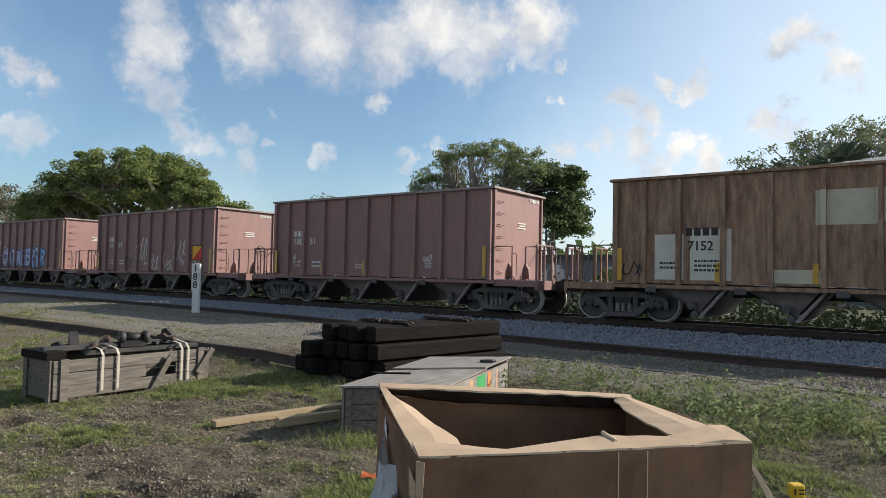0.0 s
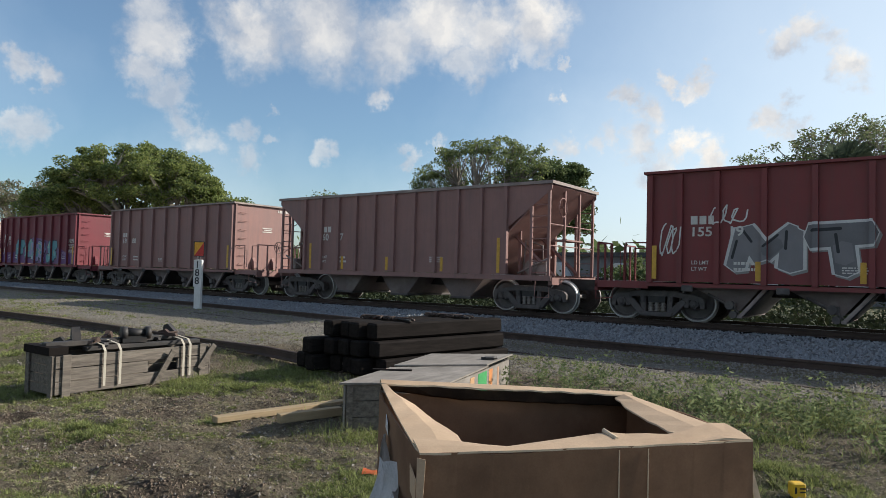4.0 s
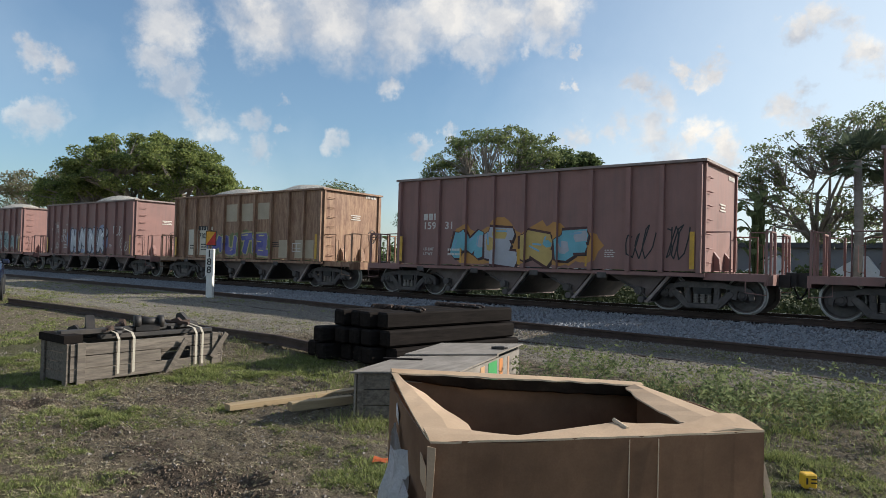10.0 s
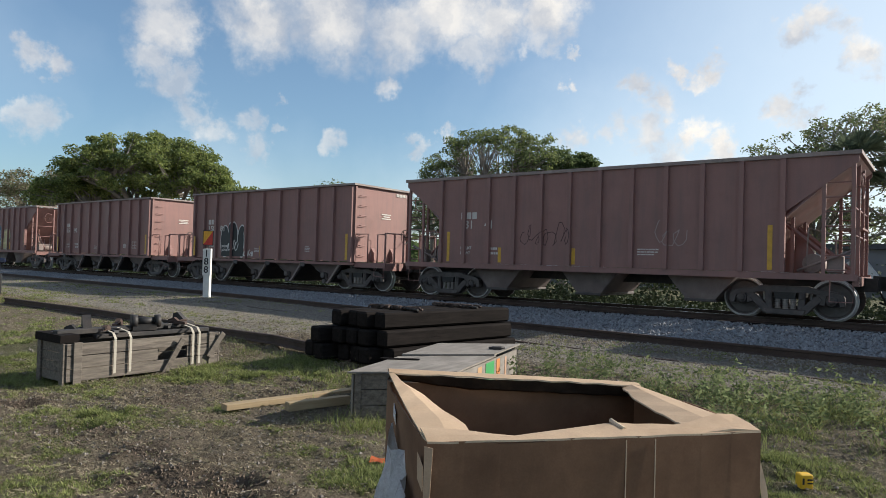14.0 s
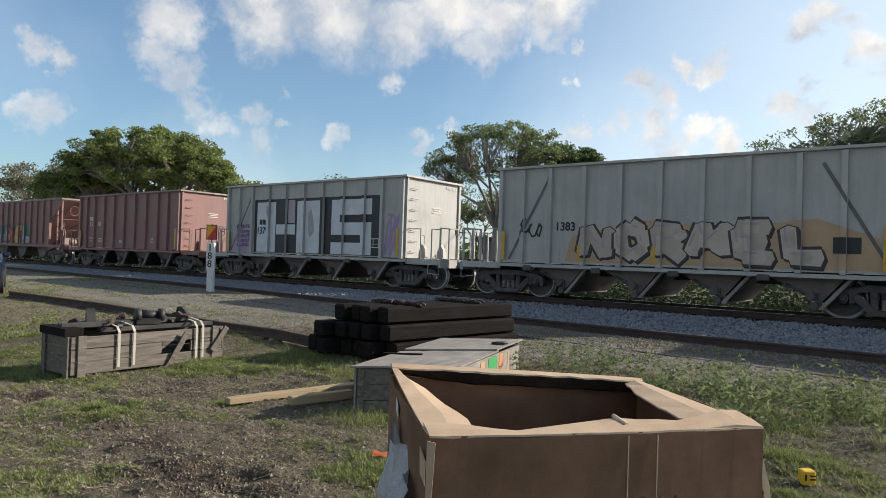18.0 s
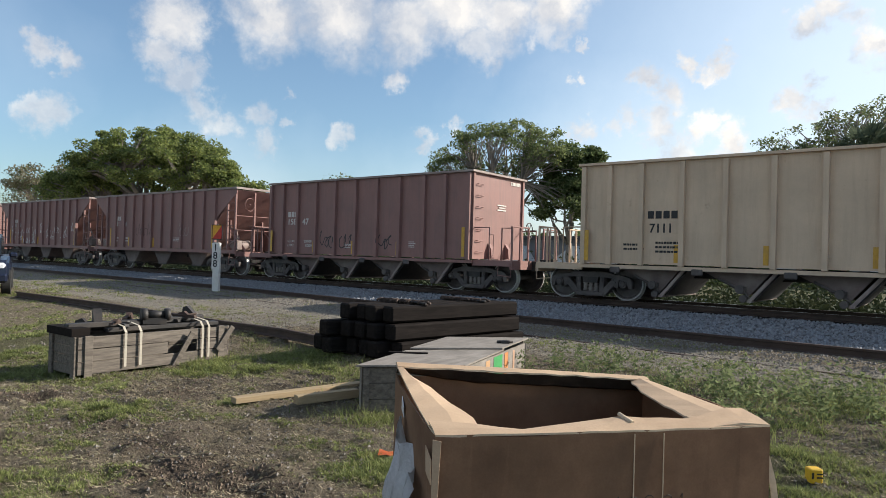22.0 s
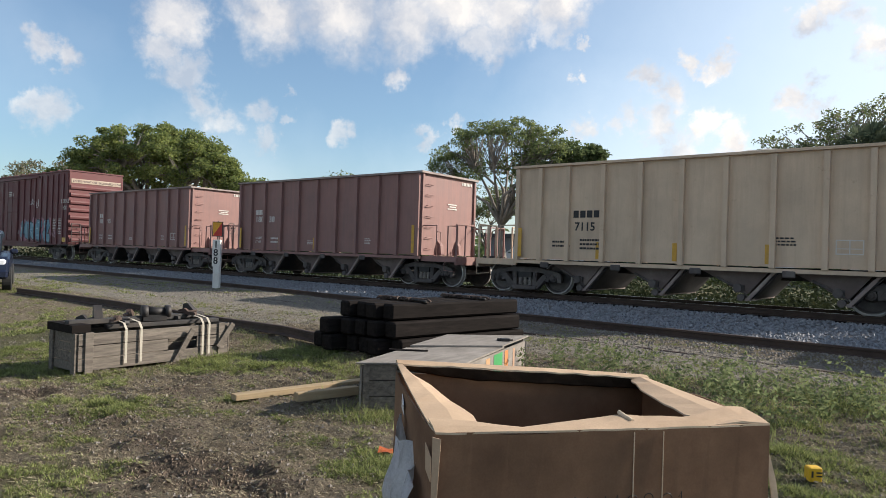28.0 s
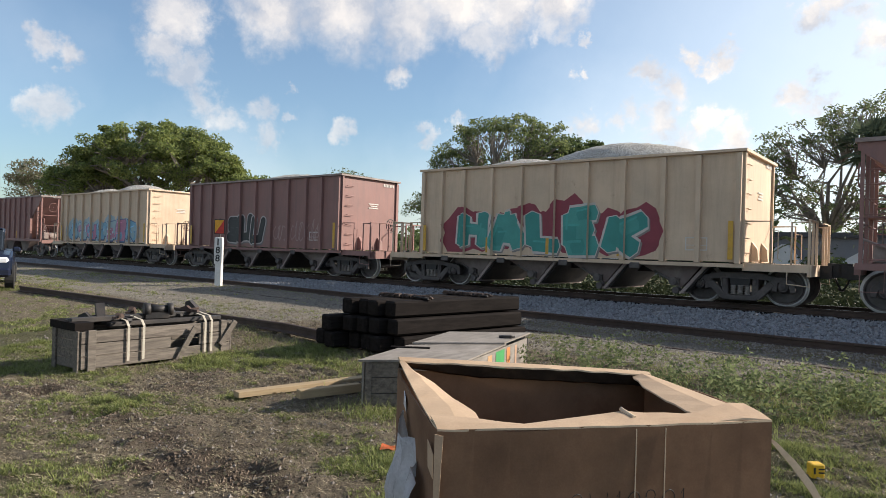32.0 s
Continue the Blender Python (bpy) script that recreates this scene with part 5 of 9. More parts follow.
# strokes of sprayed capitals, each a chain of points in -1 to 1
CAPITALS = {
    "A": (((-1, -1), (-0.15, 1), (0.2, 1), (1, -1)), ((-0.6, -0.25), (0.65, -0.25))),
    "B": (((-0.9, -1), (-0.9, 1), (0.7, 0.85), (0.75, 0.25), (-0.5, 0.05), (0.9, -0.2), (0.85, -0.85), (-0.9, -1)),),
    "C": (((0.9, 0.75), (0, 1), (-0.9, 0.4), (-0.9, -0.5), (0, -1), (0.9, -0.75)),),
    "E": (((0.9, 1), (-0.85, 0.95), (-0.85, -0.95), (0.95, -1)), ((-0.85, 0), (0.6, 0.05))),
    "F": (((1, 1), (-0.8, 0.9), (-0.8, -1)), ((-0.8, 0.05), (0.7, 0.1))),
    "G": (((0.9, 0.8), (-0.1, 1), (-0.9, 0.4), (-0.85, -0.6), (0, -1), (0.85, -0.7), (0.85, -0.05), (0.1, -0.05)),),
    "H": (((-0.85, -1), (-0.85, 1)), ((0.85, -1), (0.85, 1)), ((-0.85, 0), (0.85, 0.05))),
    "I": (((0, -1), (0, 1)),),
    "J": (((-0.4, 1), (0.9, 1)), ((0.6, 1), (0.5, -0.6), (-0.2, -1), (-0.9, -0.5))),
    "K": (((-0.85, -1), (-0.85, 1)), ((0.9, 1), (-0.7, -0.05), (0.95, -1))),
    "L": (((-0.7, 1), (-0.8, -0.95), (0.95, -1)),),
    "M": (((-1, -1), (-0.85, 1), (0, -0.3), (0.85, 1), (1, -1)),),
    "N": (((-0.9, -1), (-0.85, 1), (0.85, -1), (0.9, 1)),),
    "O": (((0, 1), (-0.9, 0.4), (-0.85, -0.5), (0, -1), (0.9, -0.5), (0.85, 0.5), (0, 1)),),
    "R": (((-0.9, -1), (-0.9, 1), (0.8, 0.75), (0.7, 0.1), (-0.6, 0), (0.95, -1)),),
    "S": (((0.9, 0.9), (-0.6, 0.95), (-0.85, 0.3), (0.75, -0.1), (0.8, -0.8), (-0.9, -1)),),
    "T": (((-1, 0.95), (1, 1)), ((0, 0.95), (-0.05, -1))),
    "U": (((-0.9, 1), (-0.85, -0.6), (0, -1), (0.85, -0.6), (0.9, 1)),),
    "V": (((-1, 1), (-0.05, -1), (1, 1)),),
    "Y": (((-0.9, 1), (0, 0), (0.9, 1)), ((0, 0), (-0.1, -1))),
    "Z": (((-0.9, 0.95), (0.85, 1), (-0.85, -0.9), (0.95, -1)),),
}


def big_piece(mu, x0, x1, z0, z1, n, fills, line, seed, glow=None, bubble=False, thick=0.34, shine=None):
    """A row of letters (n is a word) or of letter-like forms, each with outline, fill, shadow side and highlights."""
    word = n if isinstance(n, str) else ""
    n = len(word) or n
    mu.begin()
    rnd = random.Random(seed)
    w = (x1 - x0) / n
    h = z1 - z0
    thick = min(thick, (0.42 if bubble and not word else 0.33 if word else 0.36) * min(w, h))
    if glow:
        g = spray(glow)
        k = 9
        for i in range(k):
            cx = x0 + (x1 - x0) * (i + rnd.uniform(0.2, 0.8)) / k
            r, rz = (x1 - x0) / k * rnd.uniform(0.8, 1.2), h * rnd.uniform(0.4, 0.62)
            cz = (z0 + z1) / 2 + rnd.uniform(-0.1, 0.12) * h
            mu.fill([(cx + r * rnd.uniform(0.85, 1.15) * math.cos(a), max(0.96, cz + rz * rnd.uniform(0.8, 1.2) * math.sin(a))) for a in (2 * math.pi * q / 14 for q in range(14))], g, 0)
    ln, low = spray(line), spray(dim(line, 0.4))
    for i in range(n):
        mu.begin()
        cx = x0 + w * (i + 0.5)
        hw, lean = w * 0.5 * (0.94 if word else 1.0), rnd.uniform(-0.06, 0.1) * w
        zt, zb = z1 - rnd.uniform(0, 0.14) * h, z0 + rnd.uniform(0, 0.1) * h
        col = fills[i % len(fills)]
        bars = []
        form = [(p, q) for chain in CAPITALS[word[i]] for p, q in zip(chain, chain[1:])] if word else rnd.choice(FORMS)
        for (a, b), (c, d) in form:
            def at(u, v):
                return Vector((cx + u * (hw - thick * 0.35) + v * lean + rnd.uniform(-0.03, 0.03), (zt + zb) / 2 + v * ((zt - zb) / 2 - thick * 0.4) + rnd.uniform(-0.04, 0.04)))
            bars.append((at(a, b), at(c, d), rnd.uniform(0.85, 1.2) * thick, rnd.uniform(0.8, 1.35)))
        drop = Vector((0.05, -0.05))
        for p, q, t, fl in bars:
            mu.stroke(p + drop, q + drop, t + 0.08, low, 1, bubble, fl)
        for p, q, t, fl in bars:
            mu.stroke(p, q, t + (0.12 if word else 0.085), ln, 1, bubble, fl)
        for p, q, t, fl in bars:
            mu.stroke(p, q, t, spray(col), 2, bubble, fl)
        other = spray(fills[(i + 1) % len(fills)])
        for p, q, t, fl in bars:
            k = rnd.random()
            u = rnd.uniform(0.05, 0.4)
            if k < 0.45 and len(fills) > 1:
                mu.stroke(p.lerp(q, u), p.lerp(q, u + 0.45), t * 0.8, other, 3, bubble)
            off = Vector((-0.25 * t, 0.25 * t))
            if k < 0.75:
                mu.stroke(p.lerp(q, 0.15) + off, p.lerp(q, 0.6) + off, t * 0.14, spray(shine) if shine else spray(dim(col, 1.6)), 3, True)


def tag(mu, x, z, w, h, col, seed, t=0.035):
    """A quick scrawl that cannot be read."""
    mu.begin()
    rnd = random.Random(seed)
    k = max(3, int(w / h * 2.4))
    pts = []
    for i in range(k):
        cx, step = x + w * (i + 0.5) / k, w / k
        hh, turn, kind = h * rnd.uniform(0.55, 1.0), rnd.choice((-1, 1, 1)), rnd.random()
        for j in range(8):
            a = turn * j / 8 * 6.283 * (1.0 if kind < 0.6 else 0.6) + rnd.uniform(1.2, 2.0)
            zz = 0.5 + 0.5 * math.sin(a)
            pts.append(Vector((cx + step * (0.5 * math.cos(a) + 0.7 * (j / 8 - 0.5)) + 0.2 * hh * zz, z + hh * zz + (0.2 * h if kind > 0.8 else 0) + rnd.uniform(-0.05, 0.05) * h)))
    col = spray(col)
    for p, q in zip(pts, pts[1:]):
        d = (q - p).normalized() * t * 0.3 if (q - p).length > 1e-4 else Vector((t, 0))
        n = Vector((-d.y, d.x)) * 1.5
        mu.fill([tuple(p - d - n), tuple(q + d - n), tuple(q + d + n), tuple(p - d + n)], col, 2, 0.15)


def words(car, x, z, text, size, material=None, out=0.012, name="lettering", squeeze=1.0, face="side"):
    me = word_mesh(text, size, material or LETTER)
    m = pose(x, -HALF - out, z, 90, 0, 0) if face == "side" else pose(x, out, z, 90, 0, 90)
    return part(name, me, None, car, at=m @ Matrix.Diagonal((squeeze, 1, 1, 1)))


def blocks(car, x, z, n, w, h, gap, material=None, out=0.008):
    """Plain blocks in place of an owner's initials."""
    bm = bmesh.new()
    for i in range(n):
        x0 = x + i * (w + gap)
        quad_box(bm, x0, x0 + w, -HALF - out, -HALF - 0.002, z, z + h * 0.92)
    tagged(part("owner_mark", bm, material or LETTER, car), kind="stuff")


def small_print(car, x, z, rows, w, h=0.05, material=None, out=0.007):
    bm = bmesh.new()
    rnd = random.Random(int(x * 100) + rows)
    for r in range(rows):
        u = x
        end = x + w * rnd.uniform(0.75, 1.0)
        while u < end:
            k = rnd.uniform(0.03, 0.09)
            quad_box(bm, u, u + k, -HALF - out, -HALF - 0.002, z - r * h * 1.7, z - r * h * 1.7 + h * 0.8)
            u += k + 0.02
    tagged(part("small_print", bm, material or LETTER, car), kind="stuff")


def stock_marks(car, num_a, num_b, dark=False, ld=True, panel=False):
    """Owner's mark, wagon number and load lettering on a stone hopper."""
    m = BLACK if dark else LETTER
    if dark:
        if panel:
            for x0, x1, zz in ((-2.8, -1.9, 2.12), (-3.62, -2.95, 2.02)):
                bm = bmesh.new()
                quad_box(bm, x0, x1, -HALF - 0.006, -HALF - 0.001, 1.0, zz)
                part("white_panel", bm, spray((0.62, 0.56, 0.46)), car)
        blocks(car, -2.90, 1.98, 4, 0.145, 0.19, 0.045, BLACK, 0.012)
        words(car, -2.86, 1.66, num_a, 0.29, BLACK, 0.012, "wagon_number")
        small_print(car, -2.7, 1.4, 3, 0.7, 0.06, BLACK, 0.012)
        small_print(car, -3.5, 1.35, 2, 0.5, 0.06, BLACK, 0.012)
        small_print(car, 1.9, 1.5, 3, 0.4, 0.04, BLACK, 0.012)
        return
    blocks(car, -3.64, 2.19, 3, 0.15, 0.2, 0.045)
    words(car, -3.66, 1.93, num_a, 0.29, m, name="wagon_number", squeeze=1.17)
    words(car, -2.83, 1.93, num_b, 0.29, m, name="wagon_number", squeeze=1.17)
    if ld:
        words(car, -3.62, 1.31, "LD LMT", 0.115, m)
        words(car, -3.62, 1.17, "LT WT", 0.115, m)
        if num_a == "158":
            words(car, -2.72, 1.31, "200500", 0.125, m, squeeze=1.1)
            words(car, -2.64, 1.17, "62500", 0.125, m, squeeze=1.1)
        else:
            small_print(car, -2.7, 1.31, 2, 0.45, 0.075)
        small_print(car, -0.62, 1.26, 3, 0.55, 0.03)
        small_print(car, 2.25, 1.36, 4, 0.2, 0.03)


def end_marks(car, x=4.64):
    bm = bmesh.new()
    for k, (y0, y1, z) in enumerate(((-0.1, 0.45, 2.5), (0.0, 0.4, 2.43), (-0.1, 0.45, 2.36))):
        quad_box(bm, x - 0.003, x + 0.004, y0, y1, z, z + 0.035)
    tagged(part("end_print", bm, LETTER, car), kind="stuff")
    bm = bmesh.new()
    for k in range(7):
        quad_box(bm, x - 0.003, x + 0.004, 0.75 + 0.09 * k, 0.81 + 0.09 * k, 3.17, 3.27)
    tagged(part("end_number", bm, LETTER, car), kind="stuff")


def label_box(car, x, z):
    bm = bmesh.new()
    for a, b, c, d in ((0, 0.5, 0, 0.025), (0, 0.5, 0.27, 0.295), (0, 0.025, 0.025, 0.27), (0.475, 0.5, 0.025, 0.27), (0.24, 0.262, 0.025, 0.27), (0.03, 0.47, 0.11, 0.125)):
        quad_box(bm, x + a, x + b, -HALF - 0.008, -HALF - 0.002, z + c, z + d)
    tagged(part("label_box", bm, LETTER, car), kind="stuff")


def stone_load(car, peaks, half=4.55, top=3.42, seed=0):
    """Heaps of pale crushed stone inside the wagon; peaks: x, height above the rim, length."""
    nx, ny = 60, 18
    xs, ys = np.linspace(-half, half, nx), np.linspace(-1.52, 1.52, ny)
    X, Y = np.meshgrid(xs, ys)
    Z = np.full_like(X, top - 0.35)
    for px, ph, pl in peaks:
        Z = np.maximum(Z, top - 0.35 + (ph + 0.35) * np.clip(1 - ((np.abs(X - px) / pl) ** 1.7 + (np.abs(Y) / 1.75) ** 2), 0, 1) ** 0.8)
    rng = np.random.default_rng(seed)
    Z += rng.normal(0, 0.012, Z.shape)
    verts = np.stack([X, Y, Z], -1).reshape(-1, 3)
    i = np.arange(ny - 1)[:, None] * nx + np.arange(nx - 1)[None]
    faces = np.stack([i, i + 1, i + nx + 1, i + nx], -1).reshape(-1, 4).tolist()
    me = sheet("stone_load", verts.tolist(), faces, AGGREGATE)
    me.polygons.foreach_set("use_smooth", np.ones(len(me.polygons), dtype=bool))
    part("stone_load", me, None, car, "heaped pale crushed limestone")


FLAT = ((-2.2, 0.02, 2.6), (2.2, 0.02, 2.6))
W, K, SIL = (0.66, 0.64, 0.6), (0.015, 0.015, 0.018), (0.42, 0.42, 0.43)


def slope_ribs(half):
    n = 12 if half > 5.7 else 11
    a = half - 1.33
    return [-a + 0.05 + i * (2 * a - 0.1) / (n - 1) for i in range(n)]


# kind, paint, place of the wagon's middle at the start, number, heaps of stone, what is painted on it
TRAIN = [
    ("stone", "rusty", -1.72, "7152", "", ((1.5, 0.3, 4.0),), "patches"),
    ("stone", "brown", -14.66, "180", "51", ((0, 0.16, 3.6),), "few"),
    ("stone", "brown", -27.65, "154", "59", ((0, 0.02, 3.6),), "scrawl"),
    ("stone", "brown", -40.60, "151", "41", ((0, 0.02, 3.6),), "lilac"),
    ("stone", "brown", -53.54, "157", "40", ((0, 0.05, 3.6),), "silver"),
    ("stone", "red", -66.47, "155", "19", ((0, 0.02, 3.6),), "chrome"),
    ("slope55", "brown", -79.26, "160", "37", ((0, 0.02, 4.2),), ""),
    ("stone", "brown", -92.19, "180", "88", ((1.0, 0.12, 3.6),), ""),
    ("stone", "maroon", -105.05, "154", "", ((0.6, 0.14, 3.8),), "teal"),
    ("stone", "tan", -117.99, "7227", "", ((0.6, 0.62, 2.0), (-1, 0.1, 3.4)), "faces"),
    ("gondola", "", -132.79, "", "", (), ""),
    ("stone", "brown", -147.67, "158", "92", ((1.4, 0.18, 2.4), (-2.0, 0.1, 2.6)), "sunset"),
    ("stone", "brown", -160.58, "181", "", ((2.0, 0.2, 2.4), (-2, 0.1, 2.6)), "green"),
    ("stone", "brown", -173.48, "159", "31", ((1.6, 0.2, 2.6), (-2, 0.1, 2.6)), "flame"),
    ("stone", "rusty", -186.41, "7103", "", ((2.3, 0.34, 2.4), (-1.8, 0.36, 2.8)), "mute"),
    ("stone", "brown", -199.31, "159", "59", ((0.6, 0.42, 2.6),), "ice"),
    ("stone", "brown", -212.18, "158", "85", ((0.4, 0.42, 2.6),), "grey"),
    ("stone", "brown", -225.18, "154", "24", ((0, 0.02, 3.6),), "ghost"),
    ("slope60", "brown", -238.01, "131", "41", ((0, 0.0, 4.2),), "thin"),
    ("stone", "brown", -251.07, "158", "81", ((0, 0.02, 3.6),), "black"),
    ("stone", "brown", -263.93, "158", "90", ((0, 0.02, 3.6),), ""),
    ("slope55", "brown", -276.97, "160", "61", ((0, 0.02, 4.2),), "bluegold"),
    ("slope60", "brown", -289.76, "131", "", ((0, 0.0, 4.2),), "sunteal"),
    ("stone", "grey", -302.78, "1383", "", ((0, 0.02, 3.6),), "amber"),
    ("stone", "grey", -315.69, "1379", "", ((0, 0.02, 3.6),), "panels"),
    ("stone", "brown", -328.56, "153", "78", ((0, 0.02, 3.6),), ""),
    ("slope60", "brown", -341.54, "131", "84", ((0, 0.0, 4.2),), "carnival"),
    ("stone", "brown", -354.49, "154", "22", ((0, 0.02, 3.6),), "spikes"),
    ("stone", "tan", -367.51, "7111", "", ((0, 0.02, 3.6),), ""),
    ("stone", "brown", -380.42, "158", "47", ((0, 0.02, 3.6),), "dark tags"),
    ("slope60", "brown", -393.38, "131", "53", ((0, 0.0, 4.2),), "thin"),
    ("slope60", "brown", -406.22, "131", "09", ((0, 0.0, 4.2),), "rows"),
    ("stone", "brown", -419.23, "180", "11", ((2.4, 0.2, 1.8), (-1.5, 0.05, 3)), ""),
    ("stone", "brown", -432.11, "158", "78", ((0, 0.1, 3.6),), "coal"),
    ("stone", "brown", -445.02, "180", "", ((0, 0.16, 3.6),), ""),
    ("stone", "brown", -457.86, "158", "09", ((0, 0.02, 3.6),), "wire"),
    ("stone", "tan", -470.83, "7115", "", ((1.4, 0.22, 2.2),), ""),
    ("stone", "brown", -483.69, "180", "38", ((0, 0.16, 3.6),), ""),
    ("stone", "brown", -496.64, "180", "95", ((0, 0.02, 3.6),), ""),
    ("boxcar", "", -513.07, "", "", (), ""),
    ("slope60", "brown", -529.56, "131", "02", ((0, 0.0, 4.2),), "palm"),
    ("stone", "tan", -542.46, "", "", ((1.2, 0.55, 3.2), (-1.8, 0.3, 2.6)), "emerald"),
    ("stone", "brown", -555.53, "", "", ((0.6, 0.28, 3.4),), "skull"),
    ("stone", "tan", -568.49, "", "", ((1.4, 0.4, 2.6), (-2, 0.3, 2.4)), "azure"),
    ("slope55", "brown", -581.51, "", "", ((0, 0.3, 4.0),), ""),
]
LABELS = {"rusty": "rusted tan stone hopper wagon with patched sides", "tan": "dusty tan stone hopper wagon with ribbed sides", "grey": "grey stone hopper wagon with ribbed sides",
          "brown": "oxide brown stone hopper wagon with ribbed sides", "red": "oxide red stone hopper wagon with ribbed sides", "maroon": "maroon stone hopper wagon with ribbed sides"}
CARS = []


def decorate(car, look_of, ribs, depth=0.116):
    mu = Mural(ribs, 0.056, depth)
    P = lambda *a, **k: big_piece(mu, *a, **k)
    if look_of == "patches":
        for x0, x1, z0, z1 in ((-0.25, 0.85, 2.15, 2.85), (0.95, 1.85, 2.2, 2.85), (-1.05, -0.15, 0.97, 1.25), (1.0, 1.8, 0.97, 1.5)):
            mu.fill([(x0, z0), (x1, z0), (x1, z1), (x0, z1)], spray((0.52, 0.45, 0.33)), 0)
        tag(mu, -4.4, 1.1, 0.5, 0.4, K, 3)
    elif look_of == "few":
        tag(mu, -3.7, 1.4, 0.2, 0.2, W, 4, 0.02)
        tag(mu, 2.2, 1.4, 0.3, 0.15, W, 5, 0.02)
    elif look_of == "scrawl":
        for i, (x, z, w, h, c) in enumerate(((-2.3, 1.05, 0.7, 0.5, K), (-1.2, 1.4, 0.75, 0.95, W), (-0.1, 1.0, 0.7, 0.6, W), (0.9, 1.0, 0.8, 0.6, W), (1.8, 1.4, 0.8, 0.9, W), (2.9, 1.3, 0.7, 0.4, K))):
            tag(mu, x, z, w, h, c, 20 + i)
    elif look_of == "lilac":
        P(-3.0, -0.45, 1.0, 1.92, "CATR", [(0.40, 0.36, 0.47), (0.36, 0.42, 0.62)], (0.03, 0.02, 0.06), 31, bubble=True, thick=0.3)
        P(-0.5, 2.45, 0.98, 1.98, "SERTR", [(0.20, 0.36, 0.62), (0.42, 0.40, 0.52)], (0.03, 0.02, 0.08), 32, bubble=True, thick=0.3)
    elif look_of == "silver":
        P(-2.3, 2.7, 0.98, 1.95, "UHSTUL", [(0.56, 0.55, 0.55), (0.48, 0.48, 0.5)], (0.04, 0.03, 0.03), 33, bubble=True, thick=0.42)
        tag(mu, -4.4, 1.2, 0.5, 0.9, W, 34)
        tag(mu, -3.6, 1.4, 0.6, 0.7, W, 35)
        tag(mu, 3.0, 1.4, 0.8, 0.6, W, 36)
    elif look_of == "chrome":
        P(-2.8, 3.1, 0.98, 2.2, "MTIR", [(0.20, 0.185, 0.19), (0.15, 0.14, 0.145)], (0.6, 0.58, 0.55), 37, thick=0.5, shine=K)
        for i, (x, z, w, h) in enumerate(((-4.4, 1.5, 0.45, 0.9), (-3.2, 2.2, 0.7, 0.5), (3.4, 2.1, 0.9, 0.4), (3.5, 1.2, 0.6, 0.3))):
            tag(mu, x, z, w, h, W, 38 + i)
    elif look_of == "teal":
        mu.fill([(-4.6, 0.95), (4.6, 0.95), (4.6, 1.4), (3.3, 1.55), (2.2, 1.9), (0.8, 2.2), (-0.4, 2.3), (-1.6, 1.8), (-3.0, 1.5), (-4.6, 1.5)], spray((0.12, 0.035, 0.15)), 0)
        P(-2.7, 2.5, 0.98, 2.15, "FARS", [(0.08, 0.25, 0.30), (0.16, 0.36, 0.36), (0.26, 0.24, 0.42)], (0.02, 0.015, 0.05), 41, thick=0.5, shine=(0.42, 0.40, 0.22))
        tag(mu, -4.4, 1.4, 0.5, 1.2, W, 42)
        for z, t in ((1.98, "MEND"), (1.72, "YOUR"), (1.46, "WAYS")):
            words(car, 3.75, z, t, 0.27, LETTER, 0.014)
    elif look_of == "faces":
        pale, dark = spray((0.6, 0.58, 0.56)), spray(K)
        dome = [(-0.8 + 1.0 * math.cos(a), 0.95 + 0.93 * math.sin(a)) for a in (k * math.pi / 16 for k in range(17))]
        for grow, m in ((1.06, dark), (1.0, pale)):
            mu.fill([(-0.8 + (x + 0.8) * grow, 0.94 + (z - 0.94) * grow) for x, z in dome], m, 1)
        mu.fill([(-0.35, 1.86), (-0.2, 2.2), (0.0, 2.1), (0.05, 1.7)], pale, 1)
        mu.fill([(-1.6, 0.96), (-1.55, 1.2), (-1.1, 1.28), (-0.6, 1.18), (-0.1, 1.26), (0.05, 0.96)], spray((0.06, 0.03, 0.04)), 1)
        for z0, w0, hh in ((1.02, 0.45, 0.36), (1.36, 0.58, 0.17), (1.52, 0.52, 0.15), (1.66, 0.58, 0.36)):
            for grow, m in ((0.03, dark), (0.0, pale)):
                mu.fill([(1.12 + (w0 + grow) * math.cos(a), z0 + hh / 2 + (hh / 2 + grow) * math.sin(a)) for a in (k * 0.3 for k in range(21))], m, 1)
        tag(mu, -1.7, 1.85, 0.55, 0.25, K, 43, 0.025)
        tag(mu, 0.3, 0.98, 0.3, 0.4, K, 44, 0.03)
        tag(mu, 1.75, 1.5, 0.5, 0.4, K, 45, 0.03)
        P(2.0, 4.5, 0.97, 2.1, 4, [(0.03, 0.03, 0.035)], (0.10, 0.12, 0.2), 46, thick=0.5)
        tag(mu, -3.2, 2.3, 0.9, 0.4, K, 47)
    elif look_of == "sunset":
        P(-2.5, 1.2, 0.98, 1.98, "JKES", [(0.06, 0.16, 0.34), (0.10, 0.22, 0.42), (0.5, 0.22, 0.03)], (0.10, 0.04, 0.16), 48, glow=(0.26, 0.1, 0.2), thick=0.45)
        tag(mu, 2.8, 1.6, 0.7, 0.5, W, 49)
        tag(mu, 3.6, 1.7, 0.8, 0.6, W, 50)
        tag(mu, 1.5, 1.3, 0.5, 0.5, (0.25, 0.08, 0.35), 51)
    elif look_of == "green":
        P(-4.0, -2.6, 1.0, 1.7, 2, [(0.05, 0.36, 0.52)], (0.02, 0.1, 0.16), 52, thick=0.4)
